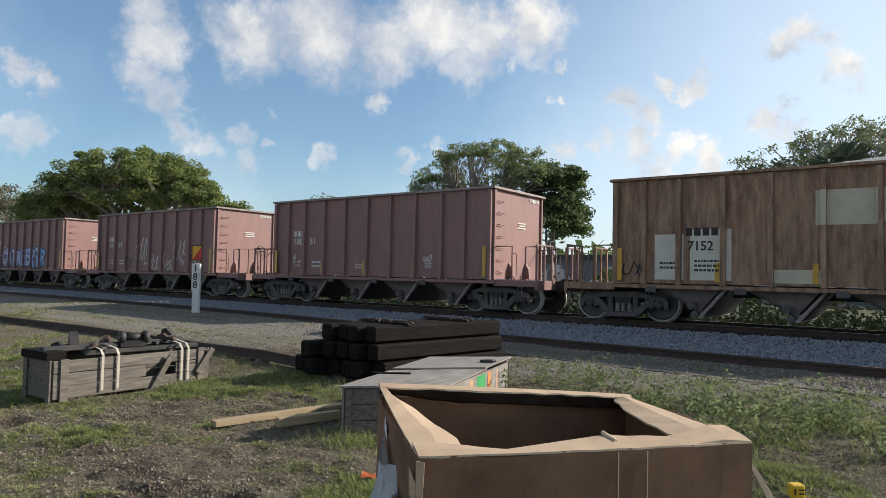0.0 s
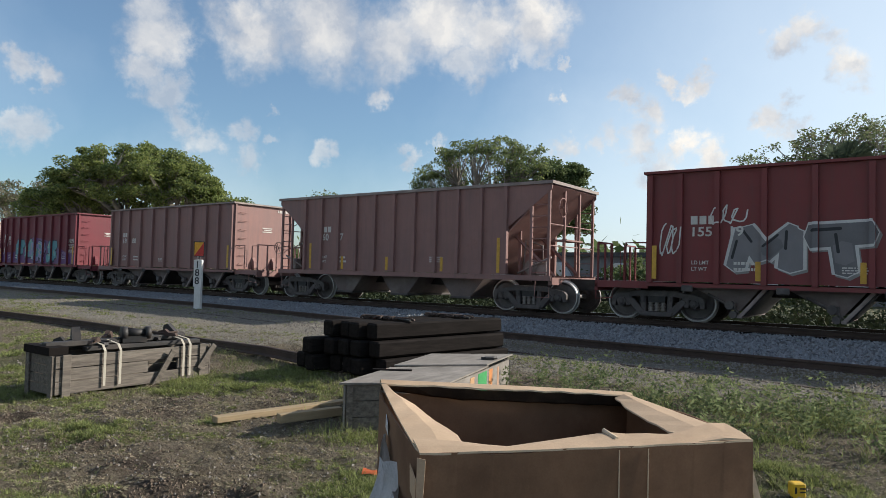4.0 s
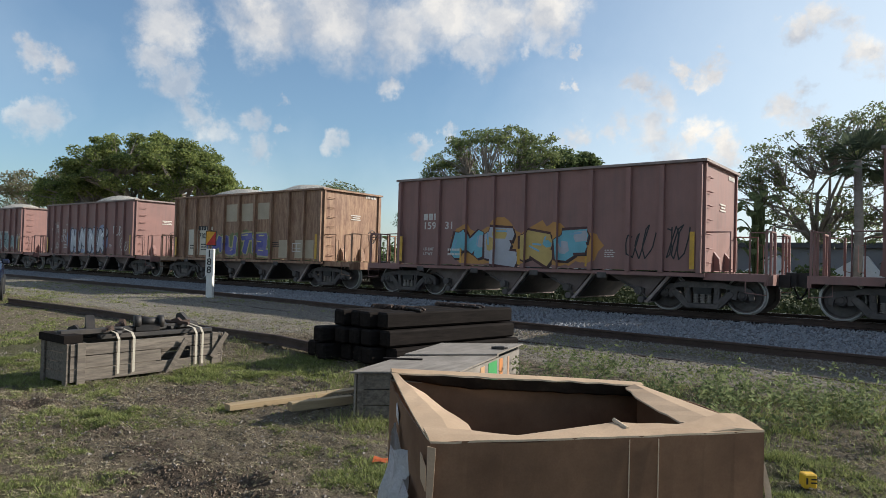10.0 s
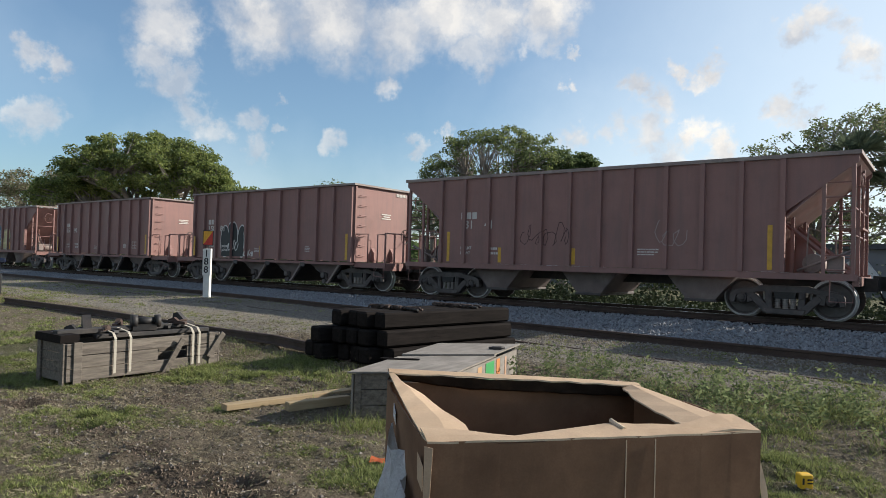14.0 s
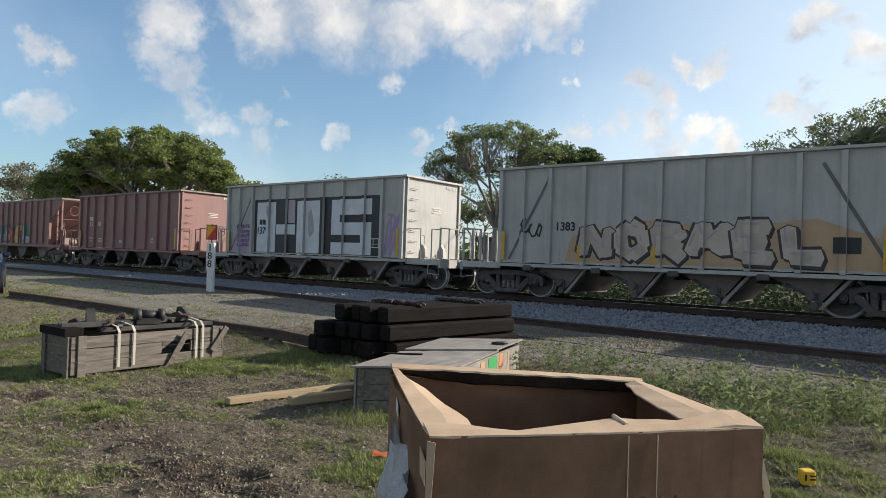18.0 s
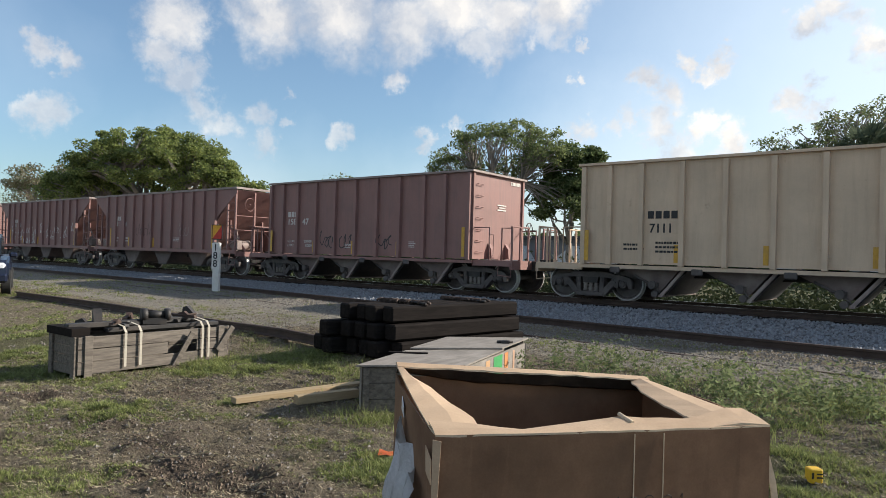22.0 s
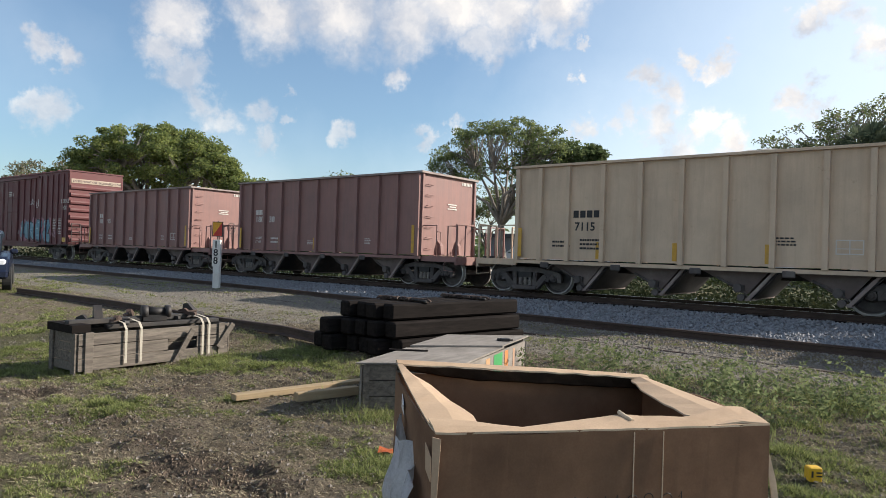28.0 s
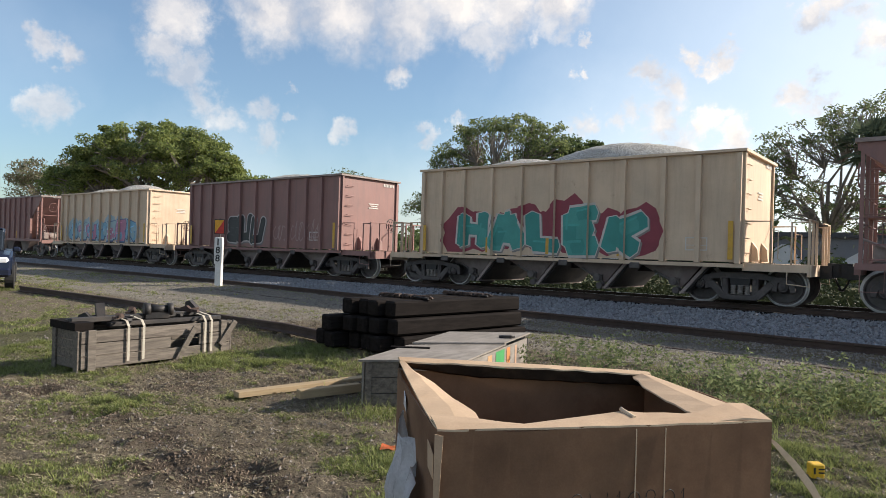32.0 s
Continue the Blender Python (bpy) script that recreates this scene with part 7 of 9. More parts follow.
def build_tie_stack():
    """New black sleepers in three layers, a little crooked, with chains of steel on top."""
    rnd = random.Random(12)
    me = mesh_of("railroad_tie", soft_box(-0.11, 0.11, -1.35, 1.35, 0.0, 0.222, 0.025), CREOSOTE)
    base = lie(-6.6, 7.9) + 0.01
    rows = ((6, -5.92, 0.0), (5, -5.98, 0.242), (4, -6.06, 0.484))
    n = 0
    for k, x0, dz in rows:
        for i in range(k):
            ob = new("railroad_tie", me)
            x = x0 - 0.252 * i - (0.14 if k == 6 and i == 5 else 0)
            y = 8.16 + rnd.uniform(-0.08, 0.08) - (0.10 if i in (1, 4) else 0) - 0.05 * i
            ob.matrix_basis = pose(x, y, base + dz, 0, rnd.uniform(-1, 1), -7.5 + rnd.uniform(-0.9, 0.9))
            tagged(ob, "black creosoted wooden sleeper in a stack", "railroad tie", "stacked railroad ties")
            n += 1
    # rail anchors strung over the top layer
    bm = bmesh.new()
    tube(bm, [(-0.075, 0, 0.012), (-0.04, 0, 0.045), (0.03, 0, 0.045), (0.06, 0, 0.02), (0.085, 0, 0.03)], 0.016, 6)
    quad_box(bm, -0.03, 0.03, -0.018, 0.018, 0.0, 0.055)
    me = mesh_of("rail_anchor", bm, RAIL_RUST)
    for k in range(46):
        ob = new("rail_anchor", me)
        y = (7.46, 8.74)[k % 2] + rnd.uniform(-0.035, 0.035)
        x = -6.88 + 0.86 * (k // 2) / 22 + 0.12 * (y - 8.08)
        ob.matrix_basis = pose(x, y, base + 0.709, rnd.uniform(-12, 12), 0, rnd.uniform(-70, 70))
        tagged(ob, "dark steel rail anchor lying on the stacked sleepers", "rail anchor", "rail anchors on the tie stack")
    for i, (x, y, a, l) in enumerate(((-6.48, 7.46, 83, 0.9), (-6.33, 8.74, 84, 0.9))):
        bm = bmesh.new()
        tube(bm, [(-0.02, -l / 2, 0.02), (0.02, 0, 0.035), (-0.01, l / 2, 0.02)], 0.018, 6)
        solid("steel_rod", bm, DARK_STEEL, pose(x, y, base + 0.709, 0, 0, a), "thin dark steel rod on the stacked sleepers", "steel rod", "rods on the tie stack")


def build_long_crate():
    """Long weathered wooden crate with strapped scrap steel on it."""
    cr = thing("wooden_crate", pose(-8.70, 4.65, float(lie(-8.7, 4.65)) - 0.02, 0, 0, 1.6), "long weathered grey wooden crate with a broken side board", "crate")
    L, Wd, H = 1.05, 0.34, 0.52
    for s in (-1, 1):
        for i in range(3):
            z = 0.07 + i * 0.155
            if s > 0 and i == 1:
                part("plank", soft_box(s * Wd - 0.012, s * Wd + 0.012, -L, 0.12, z, z + 0.145, 0.004), GREY_WOOD, cr)
                part("plank", soft_box(s * Wd - 0.012, s * Wd + 0.012, 0.55, L, z, z + 0.145, 0.004), GREY_WOOD, cr)
            else:
                part("plank", soft_box(s * Wd - 0.012, s * Wd + 0.012, -L, L, z, z + 0.145, 0.004), GREY_WOOD, cr)
        for i in range(4):
            z = 0.07 + i * 0.115
            part("plank", soft_box(-Wd + 0.014, Wd - 0.014, s * L - 0.012, s * L + 0.012, z, z + 0.108, 0.004), GREY_WOOD, cr)
        for k in (-1, 1):
            part("post", soft_box(k * (Wd - 0.05) - 0.045, k * (Wd - 0.05) + 0.045, s * (L + 0.025) - 0.012, s * (L + 0.025) + 0.012, 0.02, H + 0.01, 0.004), GREY_WOOD, cr)
        part("batten", soft_box(Wd + 0.013, Wd + 0.037, s * (L - 0.12) - 0.05, s * (L - 0.12) + 0.05, -0.02, H + 0.02, 0.004), GREY_WOOD, cr)
        part("skid", soft_box(-Wd, Wd, s * 0.7 - 0.05, s * 0.7 + 0.05, 0.0, 0.068, 0.006), GREY_WOOD, cr)
    b = part("loose_board", soft_box(-0.012, 0.012, -0.04, 0.04, -0.26, 0.26, 0.004), GREY_WOOD, cr, at=pose(Wd + 0.06, 0.32, 0.26, -28, 6, 0))
    b = part("loose_board", soft_box(-0.012, 0.012, -0.04, 0.04, -0.2, 0.2, 0.004), GREY_WOOD, cr, at=pose(Wd + 0.06, 0.98, 0.36, -35, 4, 0))
    part("inner_dark_floor", soft_box(-Wd + 0.02, Wd - 0.02, -L + 0.02, L - 0.02, 0.075, 0.1, 0.004), GREY_WOOD, cr)
    z = float(lie(-9.2, 5.0)) + H

    def on_crate(x, y, dz, rz=0.0, rx=0.0):
        return cr.matrix_basis @ pose(x, y, H + 0.012 + dz, rx, 0, rz)
    for i, (x, y, l, w, h, a) in enumerate(((-0.2, -0.35, 1.3, 0.13, 0.1, 3), (0.12, 0.2, 1.6, 0.12, 0.06, -2), (0.0, -0.1, 1.9, 0.1, 0.07, 1.5), (-0.22, 0.62, 0.8, 0.14, 0.08, 6))):
        solid("steel_bar", soft_box(-w / 2, w / 2, -l / 2, l / 2, 0, h, 0.01), DARK_STEEL, on_crate(x, y, 0.0 if i < 2 else (0.0 if i == 3 else 0.065), a), "dark steel joint bar laid on the crate", "steel bar", "scrap steel on the crate")
    bm = bmesh.new()
    quad_box(bm, -0.32, 0.34, -0.12, 0.1, 0.0, 0.095)
    solid("timber_block", bm, CREOSOTE, on_crate(-0.05, -0.98, 0.0), "dark timber block on the end of the crate", "timber block")
    bm = bmesh.new()
    tube(bm, [(-0.18, 0, 0.12), (-0.1, 0, 0.12)], 0.09, 12)
    tube(bm, [(-0.1, 0, 0.12), (0.12, 0, 0.12)], 0.055, 12)
    tube(bm, [(0.12, 0, 0.12), (0.19, 0, 0.12)], 0.085, 12)
    quad_box(bm, -0.16, 0.14, -0.06, 0.06, 0.0, 0.08)
    solid("pipe_coupling", bm, DARK_STEEL, on_crate(0.08, 0.08, 0.07, 70), "rusty cast steel coupling lying on the crate", "pipe coupling")
    for y, a in ((0.75, 30), (-0.6, -20)):
        bm = bmesh.new()
        prism(bm, [(-0.12, 0), (0.12, 0), (0.1, 0.05), (-0.04, 0.19), (-0.1, 0.17)], -0.05, 0.05)
        solid("steel_bracket", bm, DARK_STEEL, on_crate(-0.12, y, 0.08 if y > 0 else 0.1, a), "dark angled steel bracket on the crate", "bracket", "scrap steel on the crate")
    rnd = random.Random(8)
    for i in range(9):
        bm = bmesh.new()
        l, h = rnd.uniform(0.1, 0.24), rnd.uniform(0.05, 0.11)
        prism(bm, [(-l, 0), (l, 0), (l * 0.9, h * 0.4), (l * 0.2, h * 0.5), (-0.2 * l, h), (-l * 0.8, h * 0.7)], -0.03, 0.03)
        tube(bm, [(-l * 0.7, -0.05, h * 0.3), (l * 0.8, 0.06, h * 0.6)], 0.016, 6)
        solid("scrap_fitting", bm, RAIL_RUST if i % 2 else DARK_STEEL, on_crate(rnd.uniform(-0.18, 0.26), -0.75 + 0.19 * i, 0.07 + 0.05 * (i % 2), rnd.uniform(-90, 90)), "rusty track fitting in the scrap on the crate", "scrap", "scrap steel on the crate")
    for y in (-0.48, -0.28, 0.62, 0.72):
        bm = bmesh.new()
        pts = [(Wd + 0.042, 0.12), (Wd + 0.042, H + 0.03), (Wd - 0.02, H + 0.1), (0.0, H + 0.14), (-Wd, H + 0.1)]
        for (a, b), (c, d) in zip(pts, pts[1:]):
            slab(bm, [(a, y - 0.016, b), (c, y - 0.016, d), (c, y + 0.016, d), (a, y + 0.016, b)], 0.004)
        solid("strap", bm, STRAP, cr.matrix_basis.copy(), "dirty pale webbing strap over the crate", "strap", "straps on the crate")


def build_plywood_crate():
    """Low plywood crate with an askew lid, green and orange paint on its side."""
    cr = thing("plywood_crate", Matrix.Identity(4), "low weathered plywood crate with a loose lid", "crate")
    FL, FR, BR, BL = Vector((-4.67, 4.71)), Vector((-3.97, 5.49)), Vector((-4.58, 7.73)), Vector((-5.31, 6.98))
    z0, z1 = -0.10, 0.375

    def board(name, a, b, za, zb, material, back=0.02, label=""):
        bm = bmesh.new()
        slab(bm, [(a.x, a.y, za), (b.x, b.y, za), (b.x, b.y, zb), (a.x, a.y, zb)], back)
        return part(name, bm, material, cr, label)
    for k in range(3):
        board("plank", FL, FR, z0 + 0.16 * k, z0 + 0.16 * k + 0.152, GREY_WOOD)
    for a, b in ((FR, BR), (BR, BL), (BL, FL)):
        board("side_panel", a, b, -0.04, z1 - 0.01, PLY)
    d = (FR - FL).normalized()
    for u in (0.03, 0.93):
        p = FL.lerp(FR, u) - Vector((-d.y, d.x)) * 0.022
        board("batten", p, p + d * 0.06, z0 - 0.03, z1, GREY_WOOD, 0.02)
    n = (BR - FR).normalized()
    out = Vector((n.y, -n.x)) * 0.004
    for u0, u1, c, a, b in ((0.42, 0.56, (0.06, 0.30, 0.10), 0.2, 0.47), (0.60, 0.66, (0.55, 0.22, 0.08), 0.22, 0.47), (0.30, 0.36, (0.5, 0.3, 0.16), 0.25, 0.46), (0.75, 0.78, (0.5, 0.3, 0.2), 0.2, 0.46)):
        board("paint_patch", FR.lerp(BR, u0) + out, FR.lerp(BR, u1) + out, a - 0.135, b - 0.125, spray(c), 0.003, "green and orange paint on the side")
    z = z1 + 0.004

    def lid_part(pts, dz0, dz1):
        bm = bmesh.new()
        slab(bm, [(p.x, p.y, z + h) for p, h in zip(pts, (dz0, dz0, dz1, dz1))], 0.018)
        part("lid", bm, PLY, cr, "grey weathered plywood lid")
    e = d * 0.03
    lid_part([FL - e - n * 0.03, FR + e - n * 0.03, FR.lerp(BR, 0.55) + e, FL.lerp(BL, 0.48) - e], 0.02, 0.03)
    lid_part([FL.lerp(BL, 0.5) - e * 0.2, FR.lerp(BR, 0.52) + e, BR + e + n * 0.03, BL - e + n * 0.03], 0.052, 0.055)
    bm = bmesh.new()
    tube(bm, [(-0.1, 0, 0.01), (0.1, 0.03, 0.02)], 0.02, 6)
    quad_box(bm, -0.05, 0.05, -0.05, 0.05, 0, 0.03)
    solid("steel_clip", bm, DARK_STEEL, pose(-4.47, 7.05, z + 0.056, 0, 0, 40), "small dark steel clip on the crate lid", "steel clip")
    solid("slat", soft_box(-0.03, 0.03, -0.22, 0.22, 0, 0.012, 0.003), CREOSOTE, pose(-4.83, 5.62, z + 0.03, 0, 0, -54), "short dark slat on the crate lid", "slat")


def build_cardboard_box():
    bx = thing("cardboard_box", pose(-0.88, 2.05, -0.115, 0, 0, 50.2), "large open brown cardboard box with torn folded flaps", "box")
    W2, D, H = 0.56, 0.90, 1.0
    rnd = random.Random(2)

    def wall(p, q, z1p, z1q, label="", name="wall", wob=0.006, n=10, z0=0.0):
        """A board between two corners with a slightly wavy top."""
        bm = bmesh.new()
        p, q = Vector(p), Vector(q)
        d = (q - p).normalized()
        nn = Vector((-d.y, d.x)) * 0.006
        a, b, c, e = [], [], [], []
        for i in range(n + 1):
            u = i / n
            s = p.lerp(q, u)
            z = z1p + (z1q - z1p) * u + rnd.uniform(-wob, wob)
            bow = math.sin(u * math.pi) * 0.012
            a.append(bm.verts.new((s.x - nn.x * 0, s.y, z0)))
            b.append(bm.verts.new((s.x + d.y * bow, s.y - d.x * bow, z)))
            c.append(bm.verts.new((s.x + nn.x + d.y * bow, s.y + nn.y - d.x * bow, z)))
            e.append(bm.verts.new((s.x + nn.x, s.y + nn.y, z0)))
        for r, t in ((a, b), (b, c), (c, e)):
            for i in range(n):
                bm.faces.new((r[i], r[i + 1], t[i + 1], t[i])).material_index = 1 if r is b else 0
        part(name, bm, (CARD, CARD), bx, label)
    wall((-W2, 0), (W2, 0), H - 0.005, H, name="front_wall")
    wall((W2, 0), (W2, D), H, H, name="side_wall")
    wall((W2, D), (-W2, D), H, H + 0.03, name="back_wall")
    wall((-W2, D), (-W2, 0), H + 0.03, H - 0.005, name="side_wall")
    part("bottom", soft_box(-W2 + 0.01, W2 - 0.01, 0.01, D - 0.01, 0.02, 0.03, 0.002), CARD, bx)

    def flap(rows, label, name="flap", thick=0.006):
        """A flap from strips of points: rows run from the fold to the free edge."""
        bm = bmesh.new()
        g = [[bm.verts.new(p) for p in r] for r in rows]
        h = [[bm.verts.new((p[0], p[1], p[2] - thick)) for p in r] for r in rows]
        m, n = len(rows), len(rows[0])
        for i in range(m - 1):
            for j in range(n - 1):
                bm.faces.new((g[i][j], g[i][j + 1], g[i + 1][j + 1], g[i + 1][j]))
                bm.faces.new((h[i + 1][j], h[i + 1][j + 1], h[i][j + 1], h[i][j]))
        for j in range(n - 1):
            bm.faces.new((g[m - 1][j], g[m - 1][j + 1], h[m - 1][j + 1], h[m - 1][j])).material_index = 1
            bm.faces.new((g[0][j + 1], g[0][j], h[0][j], h[0][j + 1])).material_index = 1
        for i in range(m - 1):
            bm.faces.new((g[i + 1][0], h[i + 1][0], h[i][0], g[i][0])).material_index = 1
            bm.faces.new((g[i][n - 1], h[i][n - 1], h[i + 1][n - 1], g[i + 1][n - 1])).material_index = 1
        # flaps wear the lighter copy of the walls' card, sunlight coloured in
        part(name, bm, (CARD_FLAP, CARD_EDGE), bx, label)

    xs = [-W2 + 2 * W2 * i / 16 for i in range(17)]
    depth = [0.11, 0.095, 0.08, 0.055, 0.035, 0.045, 0.055, 0.065, 0.075, 0.08, 0.075, 0.07, 0.065, 0.08, 0.115, 0.14, 0.15]
    lift = [0.008, 0.006, 0.002, -0.004, -0.008, -0.004, 0.0, 0.004, 0.008, 0.014, 0.008, 0.008, 0.004, 0.008, 0.014, 0.02, 0.014]
    flap([[(x, 0.0 - 0.012 * math.sin(math.pi * (x + W2) / (2 * W2)), H + 0.001 + rnd.uniform(-0.002, 0.002)) for x in xs],
          [(x, 0.4 * d, H + 0.010 + 0.3 * l) for x, d, l in zip(xs, depth, lift)],
          [(x, 0.006 + d, H + 0.010 + l) for x, d, l in zip(xs, depth, lift)]], "crumpled front flap folded inwards")
    bm = bmesh.new()
    tube(bm, [(0.082, 0.03, H + 0.014), (0.075, 0.06, H + 0.02), (0.062, 0.09, H + 0.03)], 0.007, 7)
    part("curled_tape", bm, CARD_EDGE, bx, "paper tape curled up at the edge")
    ys = [D * i / 10 for i in range(11)]
    lw = [0.10, 0.15, 0.175, 0.18, 0.165, 0.14, 0.12, 0.10, 0.075, 0.05, 0.02]
    flap([[(-W2, y, H + 0.002 + 0.075 * (y / D) ** 1.5) for y in ys],
          [(-W2 + w * 0.5, y, H - 0.002 + 0.078 * (y / D) ** 1.5 + rnd.uniform(-0.003, 0.003)) for y, w in zip(ys, lw)],
          [(-W2 + w, y, H - 0.025 + 0.08 * (y / D) ** 1.5 + rnd.uniform(-0.004, 0.004)) for y, w in zip(ys, lw)]], "side flap folded inwards")
    rw = [0.20, 0.205, 0.21, 0.205, 0.19, 0.185, 0.165, 0.15, 0.125, 0.10, 0.07]
    flap([[(W2, y, H + 0.003) for y in ys], [(W2 - w * 0.5, y, H + 0.012) for y, w in zip(ys, rw)],
          [(W2 - w, y, H + 0.002 + rnd.uniform(-0.006, 0.004)) for y, w in zip(ys, rw)]], "wide side flap folded inwards")
    rise = [0.07 * (1 - i / 16) ** 0.9 for i in range(17)]
    tear = [rnd.uniform(-0.0025, 0.0025) for i in range(17)]
    flap([[(x, D - 0.002, H + 0.012 + r) for x, r in zip(xs, rise)],
          [(x, D - 0.03, H + 0.014 + r + t * 0.3) for x, r, t in zip(xs, rise, tear)],
          [(x, D - 0.055 + t, H + 0.006 + r * 0.95 + t) for x, r, t in zip(xs, rise, tear)]], "torn back flap folded inwards")
    # drooping torn lip, coloured dark for the shade below the flap
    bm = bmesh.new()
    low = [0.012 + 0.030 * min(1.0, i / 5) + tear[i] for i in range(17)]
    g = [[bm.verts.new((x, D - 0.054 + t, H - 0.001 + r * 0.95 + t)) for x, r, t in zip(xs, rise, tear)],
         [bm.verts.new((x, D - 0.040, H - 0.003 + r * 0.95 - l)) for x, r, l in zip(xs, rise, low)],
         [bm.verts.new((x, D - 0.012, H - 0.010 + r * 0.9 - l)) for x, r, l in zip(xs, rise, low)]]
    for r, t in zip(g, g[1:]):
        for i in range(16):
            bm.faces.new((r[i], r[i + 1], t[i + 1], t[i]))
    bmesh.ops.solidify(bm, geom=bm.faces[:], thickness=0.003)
    part("torn_lip", bm, CARD_SHADE, bx, "torn edge under the back flap, coloured dark as shade")
    bm = bmesh.new()
    # scuffed pale corners and creases
    slab(bm, [(-W2 - 0.008, -0.004, 0.72), (-W2 + 0.006, -0.010, 0.74), (-W2 + 0.016, -0.012, 0.985), (-W2 - 0.008, -0.004, 0.99)], 0.002)
    slab(bm, [(-W2 - 0.009, 0.0, 0.86), (-W2 - 0.013, 0.06, 0.88), (-W2 - 0.013, 0.075, 0.955), (-W2 - 0.009, 0.0, 0.93)], 0.002)
    part("scuffs", bm, CARD_FLAP, bx, "pale scuffed corner of bare paper")
    bm = bmesh.new()
    for x in (0.07, 0.17):
        quad_box(bm, x - 0.0015, x + 0.0015, -0.014, -0.0115, 0.1, H - 0.01)
    part("seam", bm, CARD_EDGE, bx)
    # loose pen strokes: rings, zigzags and strokes that cannot be made out
    bm = bmesh.new()
    z = 0.765
    for x, kind in ((-0.125, "ring"), (-0.05, "zigzag"), (0.02, "bar"), (0.065, "ring"), (0.125, "loops"), (0.185, "ring"), (0.24, "bar")):
        if kind == "ring":
            chains = [[(x + 0.022 * math.cos(a) + 0.006 * math.sin(a), z + 0.034 * math.sin(a)) for a in (k * 0.55 for k in range(12))]]
        elif kind == "loops":
            chains = [[(x + r * math.cos(a), z + dz + r * math.sin(a)) for a in (k * 0.57 for k in range(12))] for r, dz in ((0.016, 0.02), (0.02, -0.016))]
        elif kind == "zigzag":
            chains = [[(x - 0.03, z + 0.034), (x - 0.016, z - 0.034), (x, z + 0.012), (x + 0.016, z - 0.034), (x + 0.03, z + 0.034)]]
        else:
            chains = [[(x - 0.01, z + 0.02), (x, z + 0.036), (x - 0.002, z - 0.034)]]
        for c in chains:
            tube(bm, [(a, -0.0135 * math.sin(math.pi * (a + W2) / (2 * W2)) * 0.75 - 0.002, b) for a, b in c], 0.0014, 4)
    tagged(part("pen_marks", bm, INK, bx), kind="stuff")
    # film and tape on one corner
    bm = bmesh.new()
    slab(bm, [(-W2 - 0.012, 0.55, 0.93), (-W2 - 0.022, 0.50, 0.98), (-W2 - 0.014, 0.60, 1.0), (-W2 - 0.012, 0.62, 0.95)], 0.002)
    part("tape", bm, PLASTIC, bx, "creased clear tape")
    bm = bmesh.new()
    g = [[bm.verts.new((-W2 - 0.012 - 0.02 * (1 + math.sin(i * 0.9 + j * 0.5)) - 0.012 * math.sin(j * 1.1 - i * 0.4) - 0.004 * j, 0.16 + 0.03 * i, 0.80 + 0.012 * i + 0.02 * math.sin(i * 1.3) - 0.045 * j)) for i in range(14)] for j in range(16)]
    for r, t in zip(g, g[1:]):
        for i in range(13):
            bm.faces.new((r[i], r[i + 1], t[i + 1], t[i])).smooth = True
    bmesh.ops.solidify(bm, geom=bm.faces[:], thickness=0.002)
    part("plastic_film", bm, PLASTIC, bx, "crumpled whitish plastic film")
    bm = bmesh.new()
    # a loose strip that the wind lifts
    rows = [(0.0, 0.004), (-0.06, 0.016), (-0.15, 0.024), (-0.26, 0.027), (-0.36, 0.02), (-0.44, 0.006)]
    for y in (-0.0015, 0.0015):
        g = [(bm.verts.new((-w * 0.35 + 0.02 * math.sin(-z * 7), y + 0.03 * z * z, z)), bm.verts.new((w * 0.65 + 0.02 * math.sin(-z * 7), y + 0.03 * z * z, z))) for z, w in rows]
        for r, t in zip(g, g[1:]):
            bm.faces.new((r[0], r[1], t[1], t[0]))
    strip = part("paper_strip", bm, CARD_EDGE, bx, "loose pale paper strip lifted by the wind", pose(W2 + 0.010, 0.05, 0.945))
    MOVING.append(strip)
    regauge([bx], (1.049, 0.951, 1.065))


MOVING = []


def build_milepost():
    x, y = -18.57, 12.18
    z = 0.37
    mp = thing("milepost", pose(x, y, z, 0, 0, 35.5), "white wooden milepost with number board and warning sign", "milepost")
    part("post", soft_box(-0.10, 0.10, -0.09, 0.09, -0.25, 1.35, 0.012), WHITE, mp)
    bd = part("number_board", soft_box(-0.125, 0.125, -0.115, -0.092, 0.50, 1.34, 0.006), WHITE, mp)
    for k, ch in enumerate("188"):
        part("digit", word_mesh(ch, 0.30, BLACK), None, mp, at=pose(-0.085, -0.118, 1.10 - 0.255 * k, 90, 0, 0))
    part("rod", soft_box(-0.02, 0.02, -0.02, 0.02, 1.35, 1.95, 0.004), STEEL, mp)
    bm = bmesh.new()
    quad_box(bm, -0.17, 0.17, -0.05, -0.03, 1.45, 1.92)
    sign = part("sign_board", bm, BLACK, mp, "small sign of red and yellow triangles")
    bm = bmesh.new()
    prism(bm, [(-0.145, 1.475), (0.145, 1.895), (-0.145, 1.895)], -0.055, -0.051)
    part("yellow_half", bm, SIGN_YELLOW, sign)
    bm = bmesh.new()
    prism(bm, [(-0.145, 1.475), (0.145, 1.475), (0.145, 1.895)], -0.055, -0.051)
    part("red_half", bm, SIGN_RED, sign)


